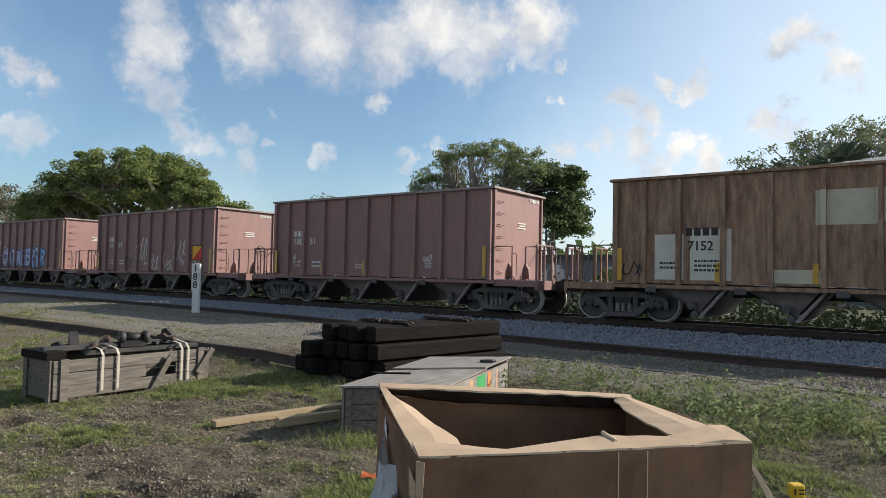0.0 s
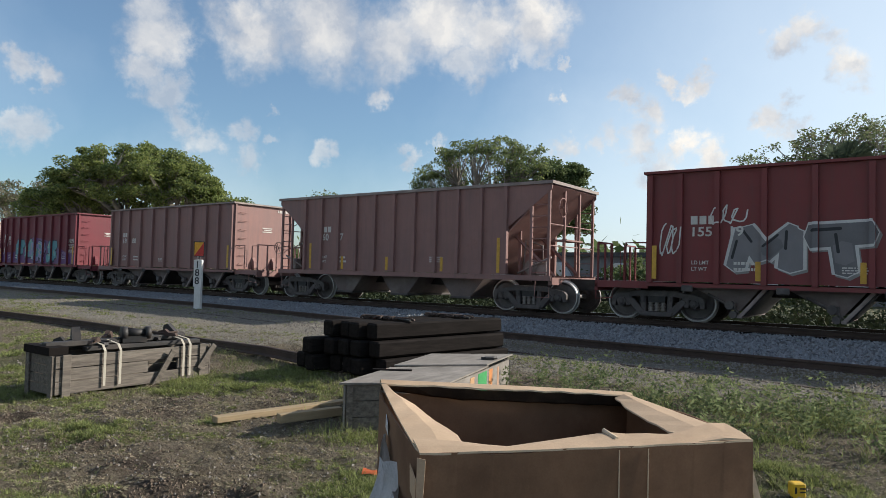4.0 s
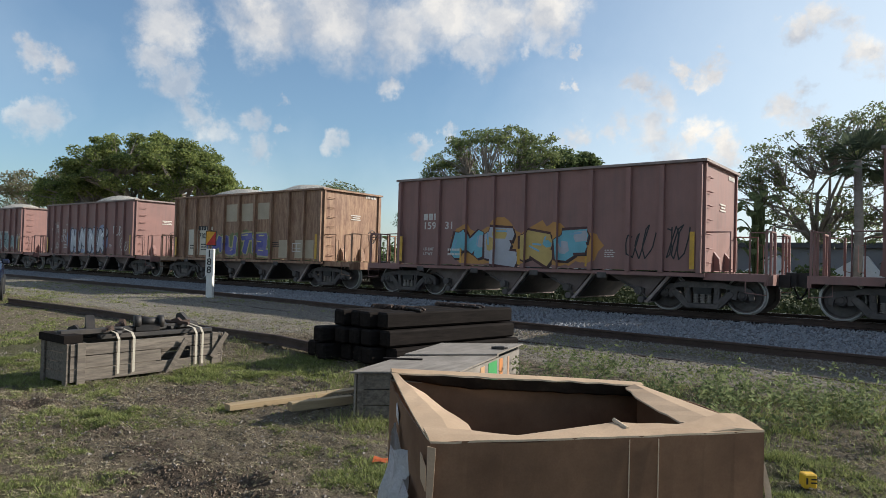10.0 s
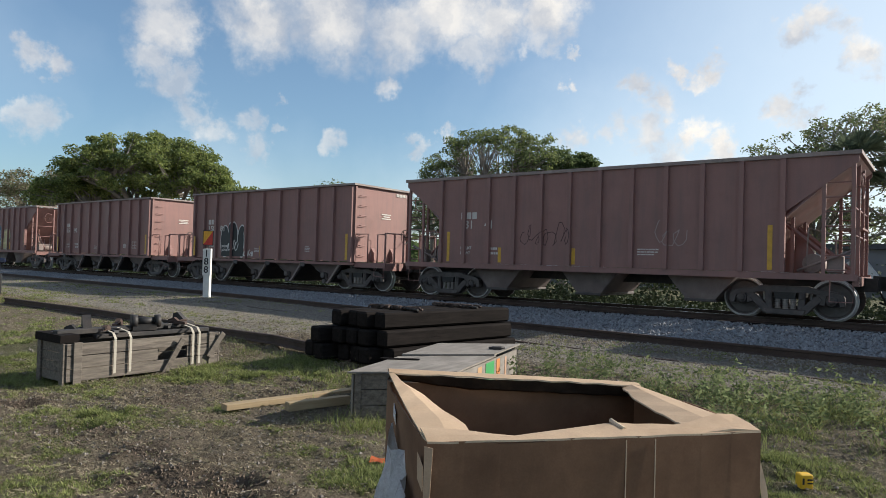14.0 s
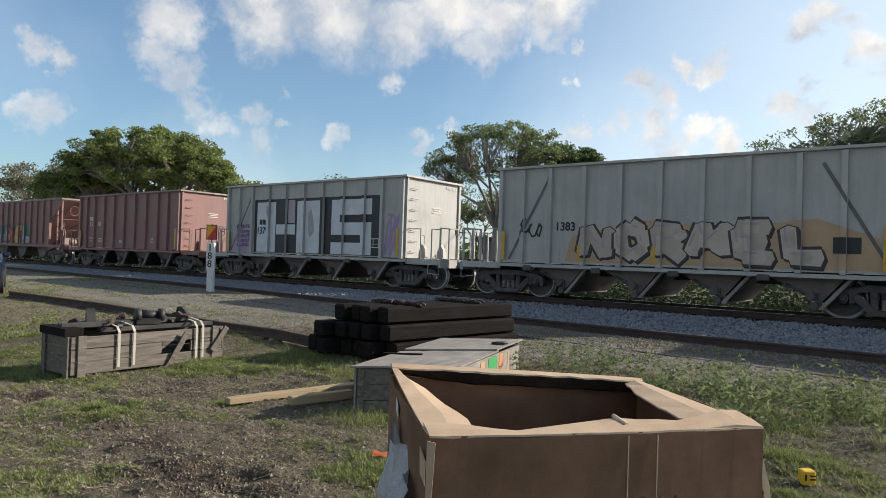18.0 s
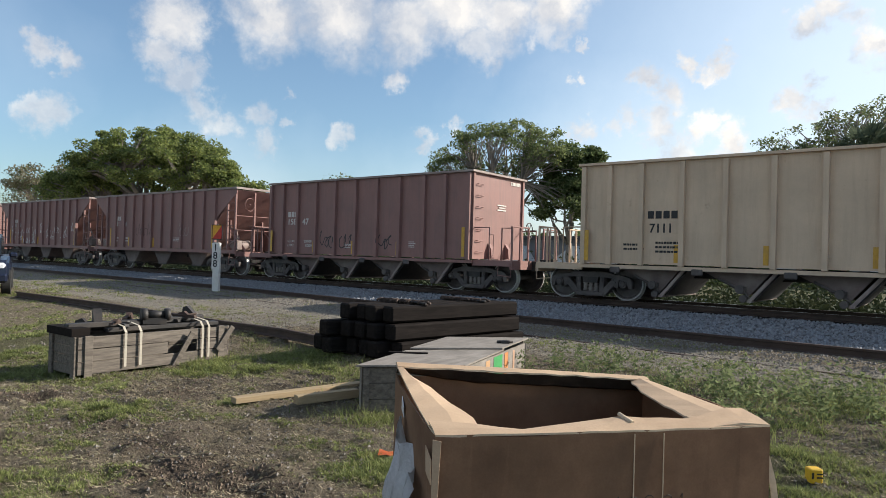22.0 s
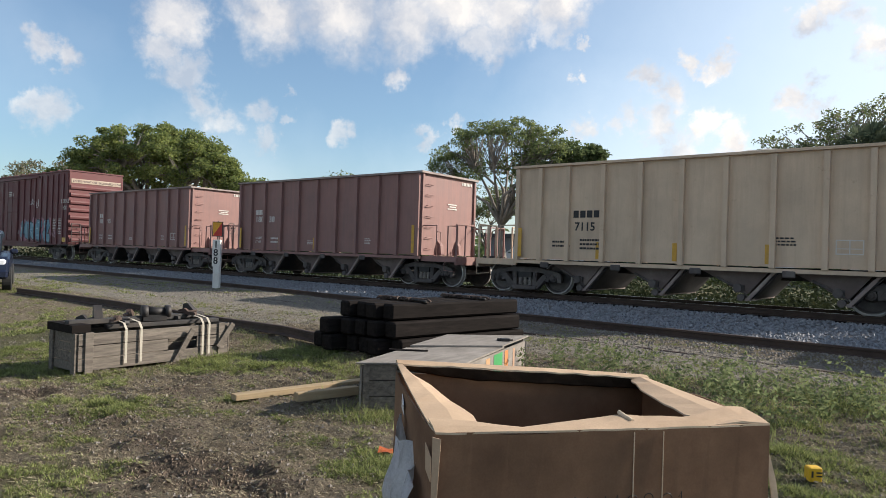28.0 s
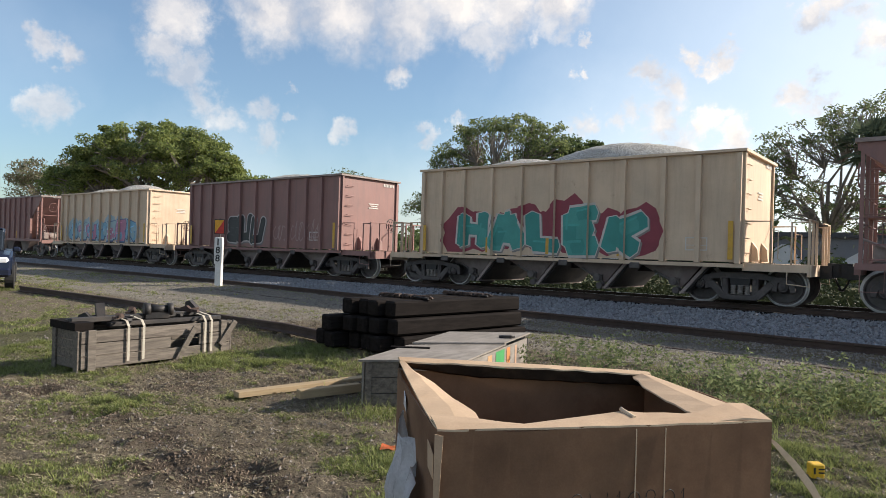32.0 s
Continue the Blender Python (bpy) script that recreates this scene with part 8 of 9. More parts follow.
def build_litter():
    pts = [(-20.36, 7.19), (-15.4, 7.34), (-10.77, 7.28), (-8.78, 7.05), (-6.69, 6.77)]
    tagged(new("loose_rail", rail_mesh("loose_rail", pts, lambda x, y: float(lie(x, y)) + 0.155, RAIL_RUST)), "rusty length of rail lying on the ground", "rail")
    for x, y, a, l, w, h, lab in ((-5.73, 4.90, -11.1, 1.62, 0.13, 0.06, "pale sawn plank lying in the grass"), (-5.21, 4.78, -14.7, 0.71, 0.09, 0.09, "pale squared timber lying in the grass")):
        solid("plank", soft_box(-w / 2, w / 2, -l / 2, l / 2, 0, h, 0.004), PALE_WOOD, pose(x, y, float(lie(x, y)) + 0.015, 0, 0, a), lab, "plank", "planks by the crate")
    bm = bmesh.new()
    g = [[bm.verts.new((0.07 * i, 0.06 * j, 0.012 * math.sin(i * 2.1 + j))) for i in range(5)] for j in range(3)]
    for r, t in zip(g, g[1:]):
        for i in range(4):
            bm.faces.new((r[i], r[i + 1], t[i + 1], t[i]))
    bmesh.ops.solidify(bm, geom=bm.faces[:], thickness=0.008)
    solid("plastic_scrap", bm, ORANGE, pose(-3.58, 3.83, float(lie(-3.58, 3.83)) + 0.03, 4, 0, 35), "torn orange plastic scrap on the grass", "scrap")
    bm = soft_box(-0.046, 0.046, -0.04, 0.04, 0.0, 0.105, 0.008)
    mk = thing("marker_block", pose(-0.80, 5.42, float(lie(-0.80, 5.42)) - 0.008, 0, 0, 38), "small yellow plastic marker block in the grass", "marker")
    part("block", bm, surface("yellow_plastic", (0.7, 0.42, 0.02), 0.45, 0.0, 0.1, 12.0, 50.0), mk)
    bm = bmesh.new()
    for x0, x1, a, b in ((-0.035, -0.022, 0.015, 0.06), (0.0, 0.04, 0.045, 0.055), (0.0, 0.04, 0.02, 0.03)):
        quad_box(bm, x0, x1, -0.0435, -0.0405, a + 0.02, b + 0.02)
    part("mark", bm, INK, mk)


def build_parked_car():
    """Dark sport utility vehicle parked beyond the crate, its front towards the yard."""
    car = thing("parked_car", pose(-23.36, 7.09, float(lie(-23.23, 7.19)), 0, 0, -20), "dark blue sport utility vehicle parked on the dirt", "car")
    body = surface("dark_blue_car_paint", (0.012, 0.016, 0.035), 0.25, 0.0, 0.1, 1.0, 40.0, 0.02)
    glass = surface("dark_car_glass", (0.02, 0.024, 0.028), 0.08, 0.0, 0.02, 1.0, 20.0, 0.0)
    lamp = surface("headlamp_glass", (0.75, 0.76, 0.78), 0.12, 0.0, 0.05, 9.0, 40.0, 0.05)
    bm = bmesh.new()
    prism(bm, [(-2.2, 0.42), (2.1, 0.38), (2.25, 0.55), (2.22, 0.85), (2.05, 0.98), (1.05, 1.08), (-2.2, 1.1), (-2.28, 0.8)], -0.9, 0.9)
    bmesh.ops.bevel(bm, geom=bm.edges[:], offset=0.07, segments=3, affect="EDGES", clamp_overlap=True)
    part("body", bm, body, car)
    bm = bmesh.new()
    prism(bm, [(-2.15, 1.09), (1.0, 1.07), (0.25, 1.68), (-0.2, 1.74), (-1.7, 1.72), (-2.05, 1.5)], -0.66, 0.66)
    bmesh.ops.bevel(bm, geom=bm.edges[:], offset=0.06, segments=3, affect="EDGES", clamp_overlap=True)
    part("cabin", bm, glass, car, "dark tinted windows")
    part("roof", soft_box(-1.75, 0.15, -0.60, 0.60, 1.70, 1.76, 0.025), body, car)
    for s in (-1, 1):
        bm = soft_box(1.98, 2.235, s * 0.62 - 0.2, s * 0.62 + 0.2, 0.72, 0.92, 0.05)
        part("headlight", bm, lamp, car, "clear headlight")
    part("grille", soft_box(2.2, 2.262, -0.38, 0.38, 0.68, 0.84, 0.02), DARK_STEEL, car)
    part("grille_bar", soft_box(2.255, 2.28, -0.42, 0.42, 0.75, 0.785, 0.008), TREAD, car, "bright chrome bar")
    part("number_plate", soft_box(2.24, 2.275, -0.16, 0.16, 0.5, 0.62, 0.006), WHITE, car)
    part("bumper", soft_box(2.05, 2.31, -0.88, 0.88, 0.36, 0.62, 0.06), body, car)
    for x in (-1.35, 1.4):
        for s in (-1, 1):
            bm = bmesh.new()
            lathe(bm, [(-0.11, 0.2), (-0.12, 0.3), (-0.1, 0.345), (0.1, 0.345), (0.12, 0.3), (0.11, 0.2)], 24)
            w = part("wheel", bm, RUBBER, car, at=pose(x, s * 0.84, 0.345))
            bm = bmesh.new()
            lathe(bm, [(-0.1 if s < 0 else 0.06, 0.05), (-0.115 if s < 0 else 0.08, 0.1), (-0.1 if s < 0 else 0.1, 0.21), (0.02, 0.21)], 20)
            part("rim", bm, TREAD, w)
    for s in (-1, 1):
        part("mirror", soft_box(0.72, 0.86, s * 0.98 - 0.1, s * 0.98 + 0.1, 1.05, 1.2, 0.04), body, car)


def build_background():
    bd = thing("low_building", pose(5.8, -1.3, -0.5), "long grey low building with pale awnings beyond the railway", "building")
    bm = bmesh.new()
    quad_box(bm, -46, 10, 60, 70, 0.1, 3.9)
    part("wall", bm, WALL_GREY, bd)
    bm = bmesh.new()
    quad_box(bm, -46.4, 10.4, 59.6, 70.4, 3.904, 4.3)
    part("roof", bm, surface("dark_roof_edge", (0.07, 0.07, 0.075), 0.8), bd)
    for x in range(-44, 9, 6):
        bm = bmesh.new()
        prism(bm, [(0, 1.4), (2.9, 3.3), (3.3, 3.3), (4.6, 1.4)], 58.9, 59.96)
        part("awning", bm, PANEL_WHITE, bd, at=pose(x, 0, 0))
        bm = bmesh.new()
        quad_box(bm, 0.4, 1.9, 59.9, 59.97, 0.3, 1.25)
        part("window", bm, surface("dark_window_glass", (0.03, 0.035, 0.04), 0.1), bd, at=pose(x, 0, 0)) if x == -44 else None


# ---- trees and plants ----


def rand_unit(rng, n):
    v = rng.normal(size=(n, 3))
    return v / np.linalg.norm(v, axis=1)[:, None]


def leaf_quads(rng, centres, size, stretch=1.7, droop=0.0):
    """One pointed leaf blade about each centre."""
    n = len(centres)
    a = rand_unit(rng, n)
    a[:, 2] = a[:, 2] * 0.7 - droop
    a /= np.linalg.norm(a, axis=1)[:, None]
    b = np.cross(a, rand_unit(rng, n))
    b /= np.linalg.norm(b, axis=1)[:, None] + 1e-9
    s = size * rng.uniform(0.6, 1.4, n)[:, None]
    c = centres
    return np.stack([c - a * s * stretch / 2, c - b * s / 2, c + a * s * stretch / 2, c + b * s / 2], 1)


def tree(name, label, base, fork, crowns, leaf, mats, size, per, spread, seed, trunk=0.28, limbs=7, twig=0.03, bark=None):
    """A trunk, limbs and twigs that reach to clumps of leaves. crowns: middle, radii, number of clumps."""
    rng = np.random.default_rng(seed)
    rnd = random.Random(seed)
    fork = (fork[0], fork[1], fork[2] * 1.033)
    crowns = [((a, b, c * 1.033), r, n) for (a, b, c), r, n in crowns]
    tr = thing(name, pose(*base), label, "tree")
    bm = bmesh.new()
    f = Vector(fork)
    tube(bm, [(0, 0, -0.2), tuple(f * 0.3 + Vector((0.15, 0.1, 0))), tuple(f * 0.7), tuple(f)], trunk * 1.25, 9, trunk * 0.7)
    ends = []
    clumps = []
    for (cx, cy, cz), (rx, ry, rz), n in crowns:
        u = rand_unit(rng, n)
        u[:, 2] = np.where(u[:, 2] < -0.35, -u[:, 2] * 0.5, u[:, 2])
        r = rng.uniform(0.45, 1.0, n) ** 0.5
        clumps.append(np.array([cx, cy, cz]) + u * r[:, None] * np.array([rx, ry, rz]))
    clumps = np.concatenate(clumps)
    heads = []
    for i in range(limbs):
        q = Vector(clumps[rng.integers(len(clumps))]) * 0.62 + f * 0.38
        mid = f.lerp(q, 0.5) + Vector((rnd.uniform(-0.5, 0.5), rnd.uniform(-0.5, 0.5), rnd.uniform(0.1, 0.6)))
        tube(bm, [tuple(f - Vector((0, 0, 0.15))), tuple(mid), tuple(q)], trunk * 0.5, 6, trunk * 0.2)
        heads += [mid, q]
    for c in clumps:
        p = min(heads, key=lambda h: (h - Vector(c)).length)
        mid = p.lerp(Vector(c), 0.5) + Vector((rnd.uniform(-0.3, 0.3), rnd.uniform(-0.3, 0.3), rnd.uniform(-0.1, 0.35)))
        tube(bm, [tuple(p), tuple(mid), tuple(c)], twig * 1.8, 4, twig * 0.5)
    part("trunk", bm, bark or BARK, tr)
    pts = np.repeat(clumps, per, 0)
    # clumps are flat-bottomed and hollow
    off = rand_unit(rng, len(pts)) * (rng.uniform(0.15, 1.0, len(pts)) ** 0.6)[:, None] * np.repeat(rng.uniform(0.7, 1.3, len(clumps)), per)[:, None] * np.array([spread, spread, spread * 0.6]) * 1.7
    pts = pts + off
    k = rng.uniform(size=len(pts)) < 0.8
    part("crown", loose("crown", leaf_quads(rng, pts[k], size), 4, mats[0]), None, tr, leaf)
    part("crown", loose("crown", leaf_quads(rng, pts[~k], size), 4, mats[1]), None, tr, leaf)
    return tr


def palm(base, height, seed, n=26, length=2.0, label="cabbage palm with a round head of fan leaves"):
    rng = random.Random(seed)
    tr = thing("palm_tree", pose(*base), label, "palm")
    bm = bmesh.new()
    tube(bm, [(0, 0, -0.2), (0.1, 0.05, height * 0.5), (0.0, 0.1, height)], 0.2, 9, 0.16)
    part("trunk", bm, BARK, tr)
    for i in range(n):
        a = rng.uniform(0, 6.28)
        e = rng.uniform(-0.7, 1.2)
        bm = bmesh.new()
        d = Vector((math.cos(a) * math.cos(e), math.sin(a) * math.cos(e), math.sin(e)))
        c = Vector((0, 0.1, height)) + d * length * 0.55
        tube(bm, [(0, 0.1, height), tuple(c)], 0.02, 4)
        side = d.cross(Vector((0, 0, 1))).normalized()
        up = side.cross(d)
        for k in range(15):
            t = -1.25 + 2.5 * k / 14
            q = c + (d * math.cos(t) + side * math.sin(t)) * length * 0.5 + Vector((0, 0, -0.18 * abs(t)))
            w = up * 0.01 + (side * math.cos(t) - d * math.sin(t)) * 0.045
            m = c.lerp(q, 0.55)
            bm.faces.new([bm.verts.new(p) for p in (c, m + w, q, m - w)])
        part("frond", bm, PALM_LEAF, tr)
    return tr


def travellers_palm(base, height, seed):
    """Banana-like plant with long paddle leaves."""
    rng = random.Random(seed)
    tr = thing("bird_of_paradise_tree", pose(*base), "tall plant with ragged paddle-shaped leaves", "plant")
    for i in range(34):
        a, e = rng.uniform(0, 6.28), rng.uniform(0.35, 1.35)
        h = height * rng.uniform(0.35, 0.95)
        bm = bmesh.new()
        s = Vector((0.25 * math.cos(a), 0.25 * math.sin(a), h * 0.6))
        d = Vector((math.cos(a) * math.cos(e), math.sin(a) * math.cos(e), math.sin(e)))
        p = s + d * 0.5
        tube(bm, [(0.1 * math.cos(a), 0.1 * math.sin(a), 0), tuple(s), tuple(p)], 0.05, 5, 0.03)
        side = d.cross(Vector((0, 0, 1))).normalized()
        L = rng.uniform(0.6, 1.15)
        prev = None
        for k in range(7):
            t = k / 6
            c = p + d * L * t + Vector((0, 0, -0.7 * t * t))
            w = side * (0.2 * math.sin(math.pi * (0.1 + 0.85 * t))) + Vector((0, 0, 0.05))
            row = [bm.verts.new(c - w), bm.verts.new(c), bm.verts.new(c + Vector((w.x * -1, w.y * -1, w.z)) * -1)]
            if prev:
                bm.faces.new((prev[0], prev[1], row[1], row[0]))
                bm.faces.new((prev[1], prev[2], row[2], row[1]))
            prev = row
        part("leaf", bm, OAK_LEAF, tr)
    return tr


def build_trees():
    tree("fig_tree", "wide green fig tree with a dense domed crown", (-55.0, 29.5, -0.18), (0, 0, 4.2),
         [((0.3, 0, 7.7), (7.6, 6.5, 3.9), 330), ((-5.4, -3.2, 6.2), (4.6, 3.6, 2.4), 120), ((4.6, 1.5, 6.8), (4.4, 3.5, 3.1), 110), ((9.3, 3.0, 5.4), (1.8, 1.8, 2.6), 22)], "dense bright green leaves", (FIG_LEAF, OAK_LEAF), 0.125, 190, 0.43, 21, 0.55, 16, 0.06)
    tree("oak_tree", "airy olive-green tree with spreading bare limbs", (-23.2, 35.7, -0.18), (0, 0, 3.6),
         [((-0.2, 0, 8.6), (3.6, 3.0, 1.6), 130), ((-4.1, 0.4, 7.5), (1.9, 1.8, 1.7), 70), ((-1.0, 0.2, 6.2), (3.4, 2.4, 1.8), 60), ((3.2, 0, 7.2), (2.2, 2.0, 2.2), 80), ((4.0, 0.5, 4.6), (2.0, 1.8, 1.8), 50)], "thin olive leaves", (OAK_LEAF, FIG_LEAF), 0.085, 60, 0.26, 22, 0.28, 14, 0.024)
    tree("oak_tree", "dark dense tree behind the railway", (-19.1, 37.2, -0.18), (0, 0, 2.6),
         [((0, 0, 5.2), (2.2, 2.0, 2.9), 70), ((0.4, 0, 7.4), (1.6, 1.5, 1.2), 24)], "dark green leaves", (DARK_LEAF, OAK_LEAF), 0.11, 230, 0.42, 23, 0.26, 6, 0.03)
    tree("bare_tree", "thinly leaved tree with twisting grey branches", (-5.5, 36.4, -0.18), (0.3, 0, 3.0),
         [((0.0, 0, 6.6), (3.0, 2.6, 2.1), 120), ((2.0, 0, 8.1), (2.2, 2.0, 1.2), 70), ((-2.2, 0, 5.4), (1.6, 1.6, 1.6), 60), ((0.5, 0, 3.8), (3.6, 2.5, 1.9), 90)], "sparse small leaves", (OAK_LEAF, DRY_LEAF), 0.075, 36, 0.23, 24, 0.24, 16, 0.024)
    tree("bare_tree", "thinly leaved tree with twisting grey branches", (-1.0, 35.4, -0.18), (0.3, 0, 3.0),
         [((0.0, 0, 7.1), (3.0, 2.6, 1.9), 130), ((-1.0, 0, 5.0), (2.4, 2.0, 1.6), 60), ((-0.5, 0, 3.4), (3.4, 2.5, 1.7), 80)], "sparse small leaves", (OAK_LEAF, DRY_LEAF), 0.075, 36, 0.24, 25, 0.24, 16, 0.024)
    palm((-3.2, 32.9, -0.18), 6.5, 31, 34, 1.5)
    palm((0.4, 34.9, -0.18), 6.8, 32, 30, 1.5)
    palm((-30.9, 39.1, -0.18), 5.0, 33, 34, 2.3)
    travellers_palm((-6.9, 32.3, -0.18), 8.3, 34)
    tree("small_tree", "half-bare small tree beside the railway", (-33.2, 41.0, -0.18), (0, 0, 2.2),
         [((0, 0, 4.6), (2.4, 2.0, 1.9), 40)], "sparse leaves", (OAK_LEAF, DRY_LEAF), 0.09, 110, 0.45, 26, 0.16, 6, 0.03)
    tree("small_tree", "half-bare small tree beside the railway", (-27.3, 40.1, -0.18), (0, 0, 2.2),
         [((0, 0, 4.8), (2.4, 2.0, 1.9), 44)], "sparse leaves", (OAK_LEAF, DRY_LEAF), 0.09, 130, 0.45, 27, 0.16, 6, 0.03)
    tree("dry_tree", "pale dry tree far behind the railway", (-89.3, 34.6, -0.18), (0, 0, 3.5),
         [((0, 0, 8.0), (6.0, 5.0, 3.2), 90)], "pale dry leaves", (DRY_LEAF, OAK_LEAF), 0.15, 120, 0.8, 28, 0.3, 8, 0.05)
    tree("dry_tree", "pale thin tree beyond the fig tree", (-48.0, 44.8, -0.18), (0, 0, 3.2),
         [((0, 0, 6.8), (3.4, 3.0, 2.4), 50)], "sparse pale leaves", (OAK_LEAF, DRY_LEAF), 0.12, 80, 0.6, 29, 0.2, 7, 0.04)
    for x, y, r, h, sd in ((-10.3, 33.4, 1.6, 1.9, 70), (-7.7, 32.4, 1.3, 1.5, 71), (-12.5, 34.8, 1.5, 2.4, 72), (-4.6, 33.2, 1.4, 1.6, 73), (-15.3, 39.2, 1.8, 2.2, 74)):
        tree("bush", "rounded dark green bush beyond the railway", (x, y, -0.18), (0, 0, 0.5), [((0, 0, h * 0.55), (r, r, h * 0.55), 34)], "dark green leaves", (DARK_LEAF, OAK_LEAF), 0.1, 130, 0.3, sd, 0.06, 5, 0.015)
    # far woods and scrub
    rng = np.random.default_rng(40)
    c = []
    for i in range(260):
        x, y = rng.uniform(-190, 60), rng.uniform(78, 130)
        h = rng.uniform(3.0, 6.0)
        n = 60
        c.append(np.stack([x + rng.normal(0, 1.8, n), y + rng.normal(0, 1.8, n), -0.2 + np.abs(rng.normal(h * 0.6, h * 0.3, n))], -1))
    tagged(new("far_woods", loose("far_woods", leaf_quads(rng, np.concatenate(c), 0.8), 4, DARK_LEAF)), "distant dark green woods", "woods", kind="stuff")
    c = []
    for i in range(1500):
        x, y = rng.uniform(-60, 6), rng.uniform(20.4, 24.8)
        n = 60
        h = rng.uniform(0.35, 0.95) + 0.7 * (rng.uniform() < 0.08)
        c.append(np.stack([x + rng.normal(0, 0.35, n), y + rng.normal(0, 0.3, n), -0.1 + np.abs(rng.normal(0, h * 0.6, n))], -1))
    tagged(new("trackside_weeds", loose("trackside_weeds", leaf_quads(rng, np.concatenate(c), 0.085), 4, WEED_LEAF)), "low green weeds along the far side of the railway", "weeds", kind="stuff")


def blades(rng, x, y, h, w, lean):
    n = len(x)
    z = lie(x, y) - 0.004
    a = rng.uniform(0, 6.28, n)
    b = rng.uniform(0, 6.28, n)
    dx, dy = np.cos(a) * w / 2, np.sin(a) * w / 2
    t = lean * rng.uniform(0.2, 1.0, n)
    p0 = np.stack([x - dx, y - dy, z], -1)
    p1 = np.stack([x + dx, y + dy, z], -1)
    p2 = np.stack([x + np.cos(b) * t * h, y + np.sin(b) * t * h, z + h], -1)
    return np.stack([p0, p1, p2], 1)


def build_grass():
    rng = np.random.default_rng(60)
    def field(n, x0, x1, y0, y1):
        return rng.uniform(x0, x1, n), rng.uniform(y0, y1, n)
    green, dry = [], []

    def tufts(x, y, g, per, wide):
        """Clumps of blades that spread from their roots."""
        n = len(x) * per
        X, Y, G = np.repeat(x, per), np.repeat(y, per), np.repeat(g, per)
        a = rng.uniform(0, 6.28, n)
        r = 0.03 * rng.uniform(0, 1, n) * wide
        X, Y = X + r * np.cos(a), Y + r * np.sin(a)
        h = (0.009 + 0.034 * G) * rng.uniform(0.4, 1.3, n) * np.repeat(rng.uniform(0.6, 1.5, len(x)), per) * (0.7 + 0.3 * wide)
        b = a + rng.uniform(-0.8, 0.8, n)
        w = 0.0040 * wide
        t = rng.uniform(0.2, 1.7, n) * h
        z = lie(X, Y) - 0.004
        p0 = np.stack([X - np.sin(b) * w, Y + np.cos(b) * w, z], -1)
        p1 = np.stack([X + np.sin(b) * w, Y - np.cos(b) * w, z], -1)
        p2 = np.stack([X + np.cos(b) * t, Y + np.sin(b) * t, z + h], -1)
        return np.stack([p0, p1, p2], 1)
    for n, box, per, wide in ((62000, (-11.2, 2.0, 1.0, 6.5), 16, 1.0), (40000, (-14.5, 2.4, 6.5, 10.0), 13, 1.3), (36000, (-37, -12.5, 4.0, 12.4), 8, 2.6), (4000, (-13, 3, 9.3, 11.4), 10, 1.5)):
        x, y = field(n, *box)
        g = turf(x, y)
        keep = rng.uniform(size=n) < np.clip((g - 0.06) * 1.7, 0.03, 1) * (1 - 0.85 * worn_track(x, y)) * (0.6 + 0.5 * lumps(x, y, 0.8))
        green.append(tufts(x[keep], y[keep], g[keep], per, wide))
        # fallen straw
        m = int(n * 4.0)
        x, y = field(m, *box)
        keep = rng.uniform(size=m) < (0.85 - 0.35 * turf(x, y) - 0.5 * patches(x, y, CHURNED)) * (1 - 0.85 * worn_track(x, y)) * (0.55 + 0.6 * lumps(x, y, 0.5))
        x, y = x[keep], y[keep]
        m = len(x)
        a, l, w = rng.uniform(0, 6.28, m), rng.uniform(0.012, 0.05, m) * wide ** 0.5, 0.0022 * wide
        z = lie(x, y)
        x2, y2 = x + np.cos(a) * l, y + np.sin(a) * l
        dry.append(np.stack([np.stack([x - np.sin(a) * w, y + np.cos(a) * w, z + 0.003], -1), np.stack([x + np.sin(a) * w, y - np.cos(a) * w, z + 0.006], -1),
                             np.stack([x2, y2, lie(x2, y2) + rng.uniform(0.003, 0.028, m)], -1)], 1))
    # taller tufts by the crates, the tie stack and the track's edge
    tx = 0.62 + np.concatenate([rng.normal(-6.9, 0.5, 7), rng.normal(-7.6, 0.6, 5), rng.uniform(-4.5, 0.5, 26), rng.uniform(-3.4, 0.2, 22), rng.normal(-8.6, 0.2, 7), rng.uniform(-12, -7, 7), rng.uniform(-5.6, -4.6, 5)])
    ty = -0.1 + np.concatenate([rng.normal(5.9, 0.3, 7), rng.normal(6.5, 0.3, 5), rng.uniform(6.4, 8.6, 26), rng.uniform(7.2, 8.2, 22), rng.uniform(4.2, 6.0, 7), rng.normal(6.8, 0.3, 7), rng.uniform(4.6, 5.0, 5)])
    for x, y in zip(tx, ty):
        n = 90
        xx, yy = rng.normal(x, 0.14, n), rng.normal(y, 0.14, n)
        green.append(blades(rng, xx, yy, rng.uniform(0.03, 0.15, n), 0.007, 1.1))
    tagged(new("grass", loose("grass", np.concatenate(green), 3, GRASS)), "thin patchy green grass", "grass", kind="stuff")
    tagged(new("dry_grass", loose("dry_grass", np.concatenate(dry), 3, DRY_GRASS)), "short dry straw-coloured grass", "grass", kind="stuff")
    # leafy weeds on thin stalks
    c = []
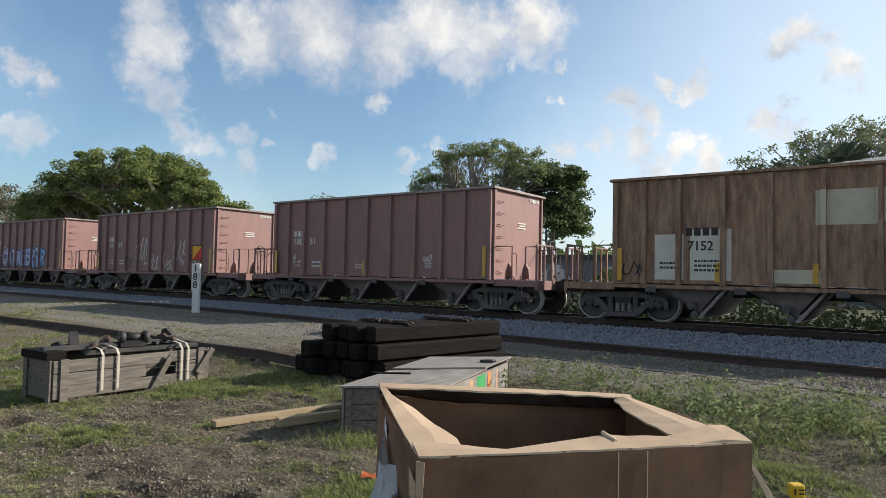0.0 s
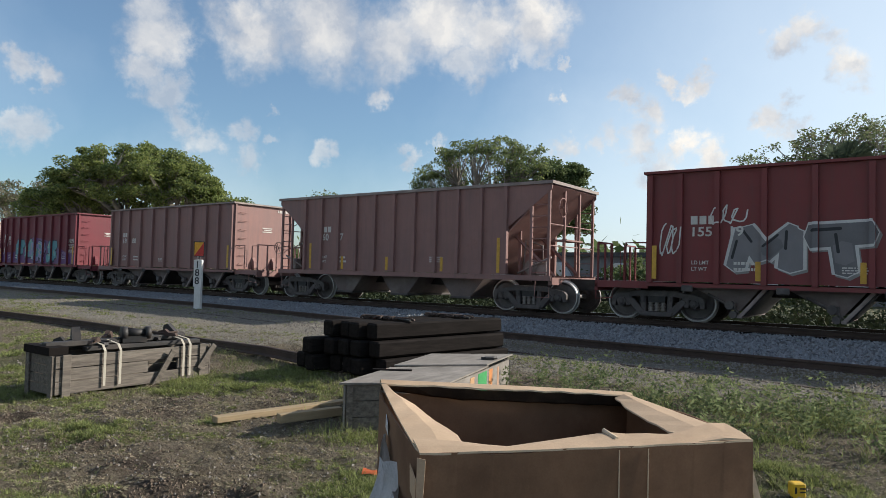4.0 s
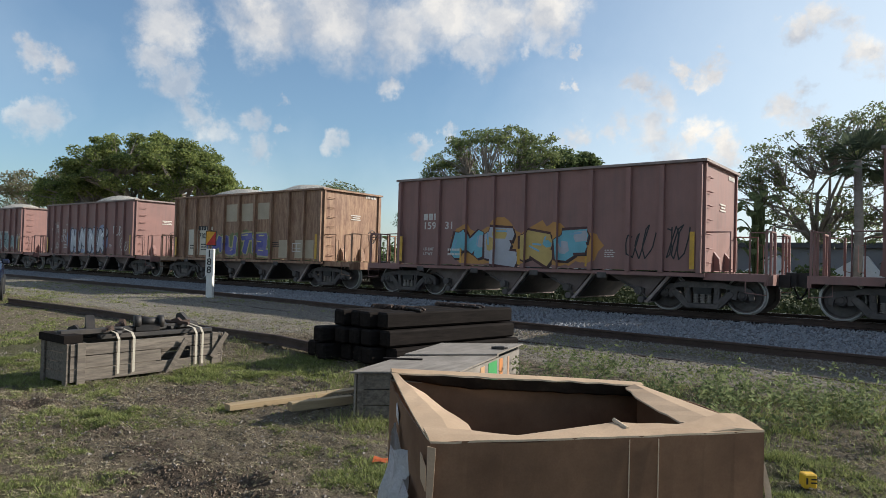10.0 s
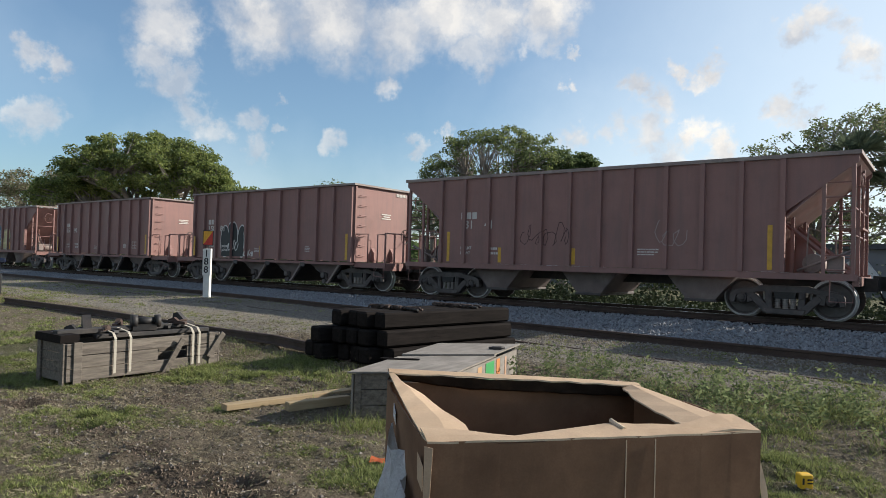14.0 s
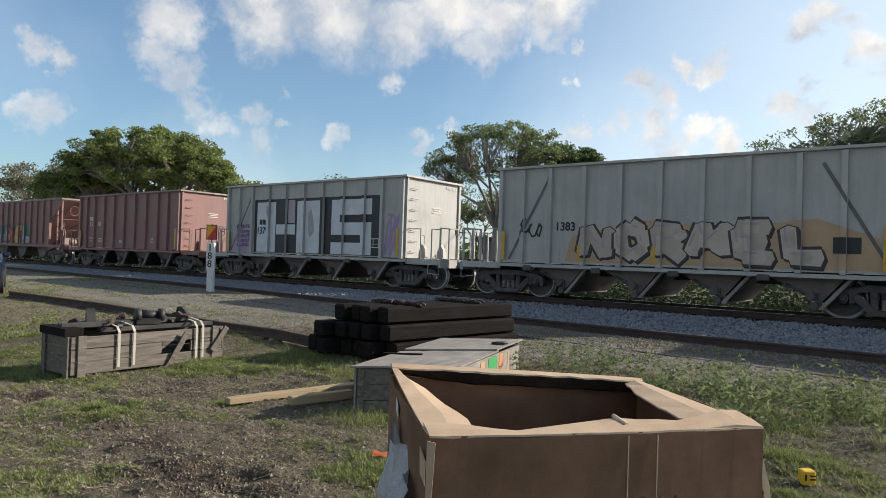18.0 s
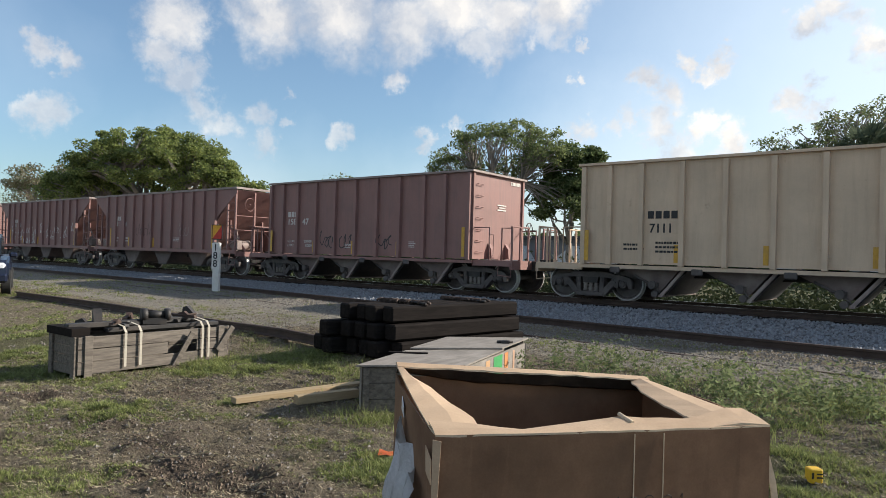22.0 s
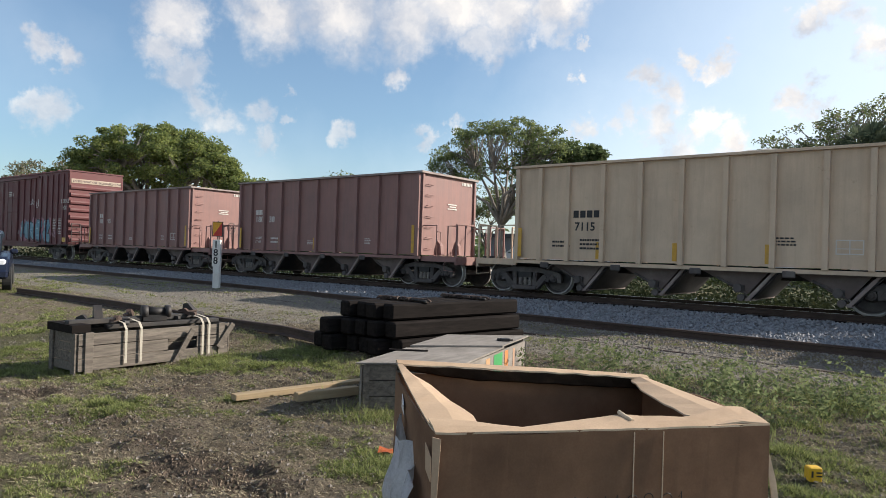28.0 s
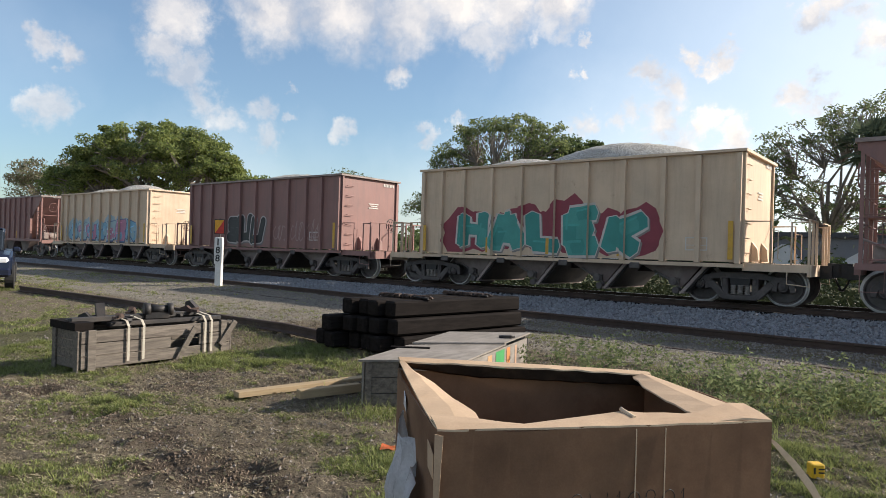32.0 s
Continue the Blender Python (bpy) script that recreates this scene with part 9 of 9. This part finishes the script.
    for i in range(190):
        x, y = rng.uniform(-4.5, 1.6), rng.uniform(6.7, 9.0)
        hh = rng.uniform(0.08, 0.34)
        n = int(18 + hh * 70)
        u = rng.uniform(0, 1, n)
        lx, ly = rng.normal(0, 0.1, 2)
        xx = x + lx * u + rng.normal(0, 0.035, n)
        yy = y + ly * u + rng.normal(0, 0.035, n)
        c.append(np.stack([xx, yy, lie(xx, yy) + 0.02 + hh * u], -1))
    for i in range(20):
        x, y = rng.normal(-1.5, 0.35), rng.uniform(6.6, 8.4)
        n = 60
        u, (lx, ly) = rng.uniform(0, 1, n), rng.normal(0, 0.1, 2)
        hh = rng.uniform(0.12, 0.38)
        xx, yy = x + lx * u + rng.normal(0, 0.06, n), y + ly * u + rng.normal(0, 0.06, n)
        c.append(np.stack([xx, yy, lie(xx, yy) + 0.01 + hh * u], -1))
    tagged(new("yard_weeds", loose("yard_weeds", leaf_quads(rng, np.concatenate(c), 0.022, 2.4), 4, OAK_LEAF)), "spindly green weeds at the edge of the yard", "weeds", kind="stuff")
    # fallen leaves and chips
    n = 16000
    x, y = rng.uniform(-12, 2.3, n), rng.uniform(1.0, 9.5, n)
    q = leaf_quads(rng, np.stack([x, y, lie(x, y) + 0.012], -1), 0.028, 1.5)
    q[:, :, 2] = lie(q[:, :, 0], q[:, :, 1]) + 0.006 + rng.uniform(0, 0.016, (n, 4))
    tagged(new("fallen_leaves", loose("fallen_leaves", q, 4, DRY_LEAF)), "dry brown leaves and chips on the ground", "leaves", kind="stuff")


def motions():
    """The train rolls by; its wheels turn with it. The wind lifts a strip on the box."""
    swing = ((0, 27), (1, 32), (1.5, 18), (2, 9), (3, 12), (3.5, 9), (6, 9), (12, 8), (18, 8), (24, 8), (30, 9), (31, 10), (31.5, 24), (32, 40))
    walk(MOVING[0], [(t, pose(0.598, 0.048, 1.006, 0, -a, 0)) for t, a in swing])
    steps = [2.0 * i for i in range(17)]
    for car, x0 in CARS:
        walk(car, [(t, pose(x0 + travel(t), TRACK, RAIL)) for t in steps])
    for k in (-1, 1):
        lead = WHEELS[k][0]
        walk(lead, [(i / FPS, Matrix.Translation((k * 0.889 * GAUGE[0], 0, 0.424 * GAUGE[2])) @ Matrix.Rotation(travel(i / FPS) / 0.4465, 4, "Y")) for i in range(32 * FPS + 1)])
        keys = lead.animation_data
        for ws in WHEELS[k][1:]:
            ws.rotation_mode = "QUATERNION"
            ws.animation_data_create()
            ws.animation_data.action = keys.action
            ws.animation_data.action_slot = keys.action_slot


build_train()
build_ground()
build_background()
build_trees()
build_tie_stack()
build_long_crate()
build_plywood_crate()
build_cardboard_box()
build_milepost()
build_parked_car()
build_litter()
build_tracks()
scatter_stones()
build_grass()
motions()
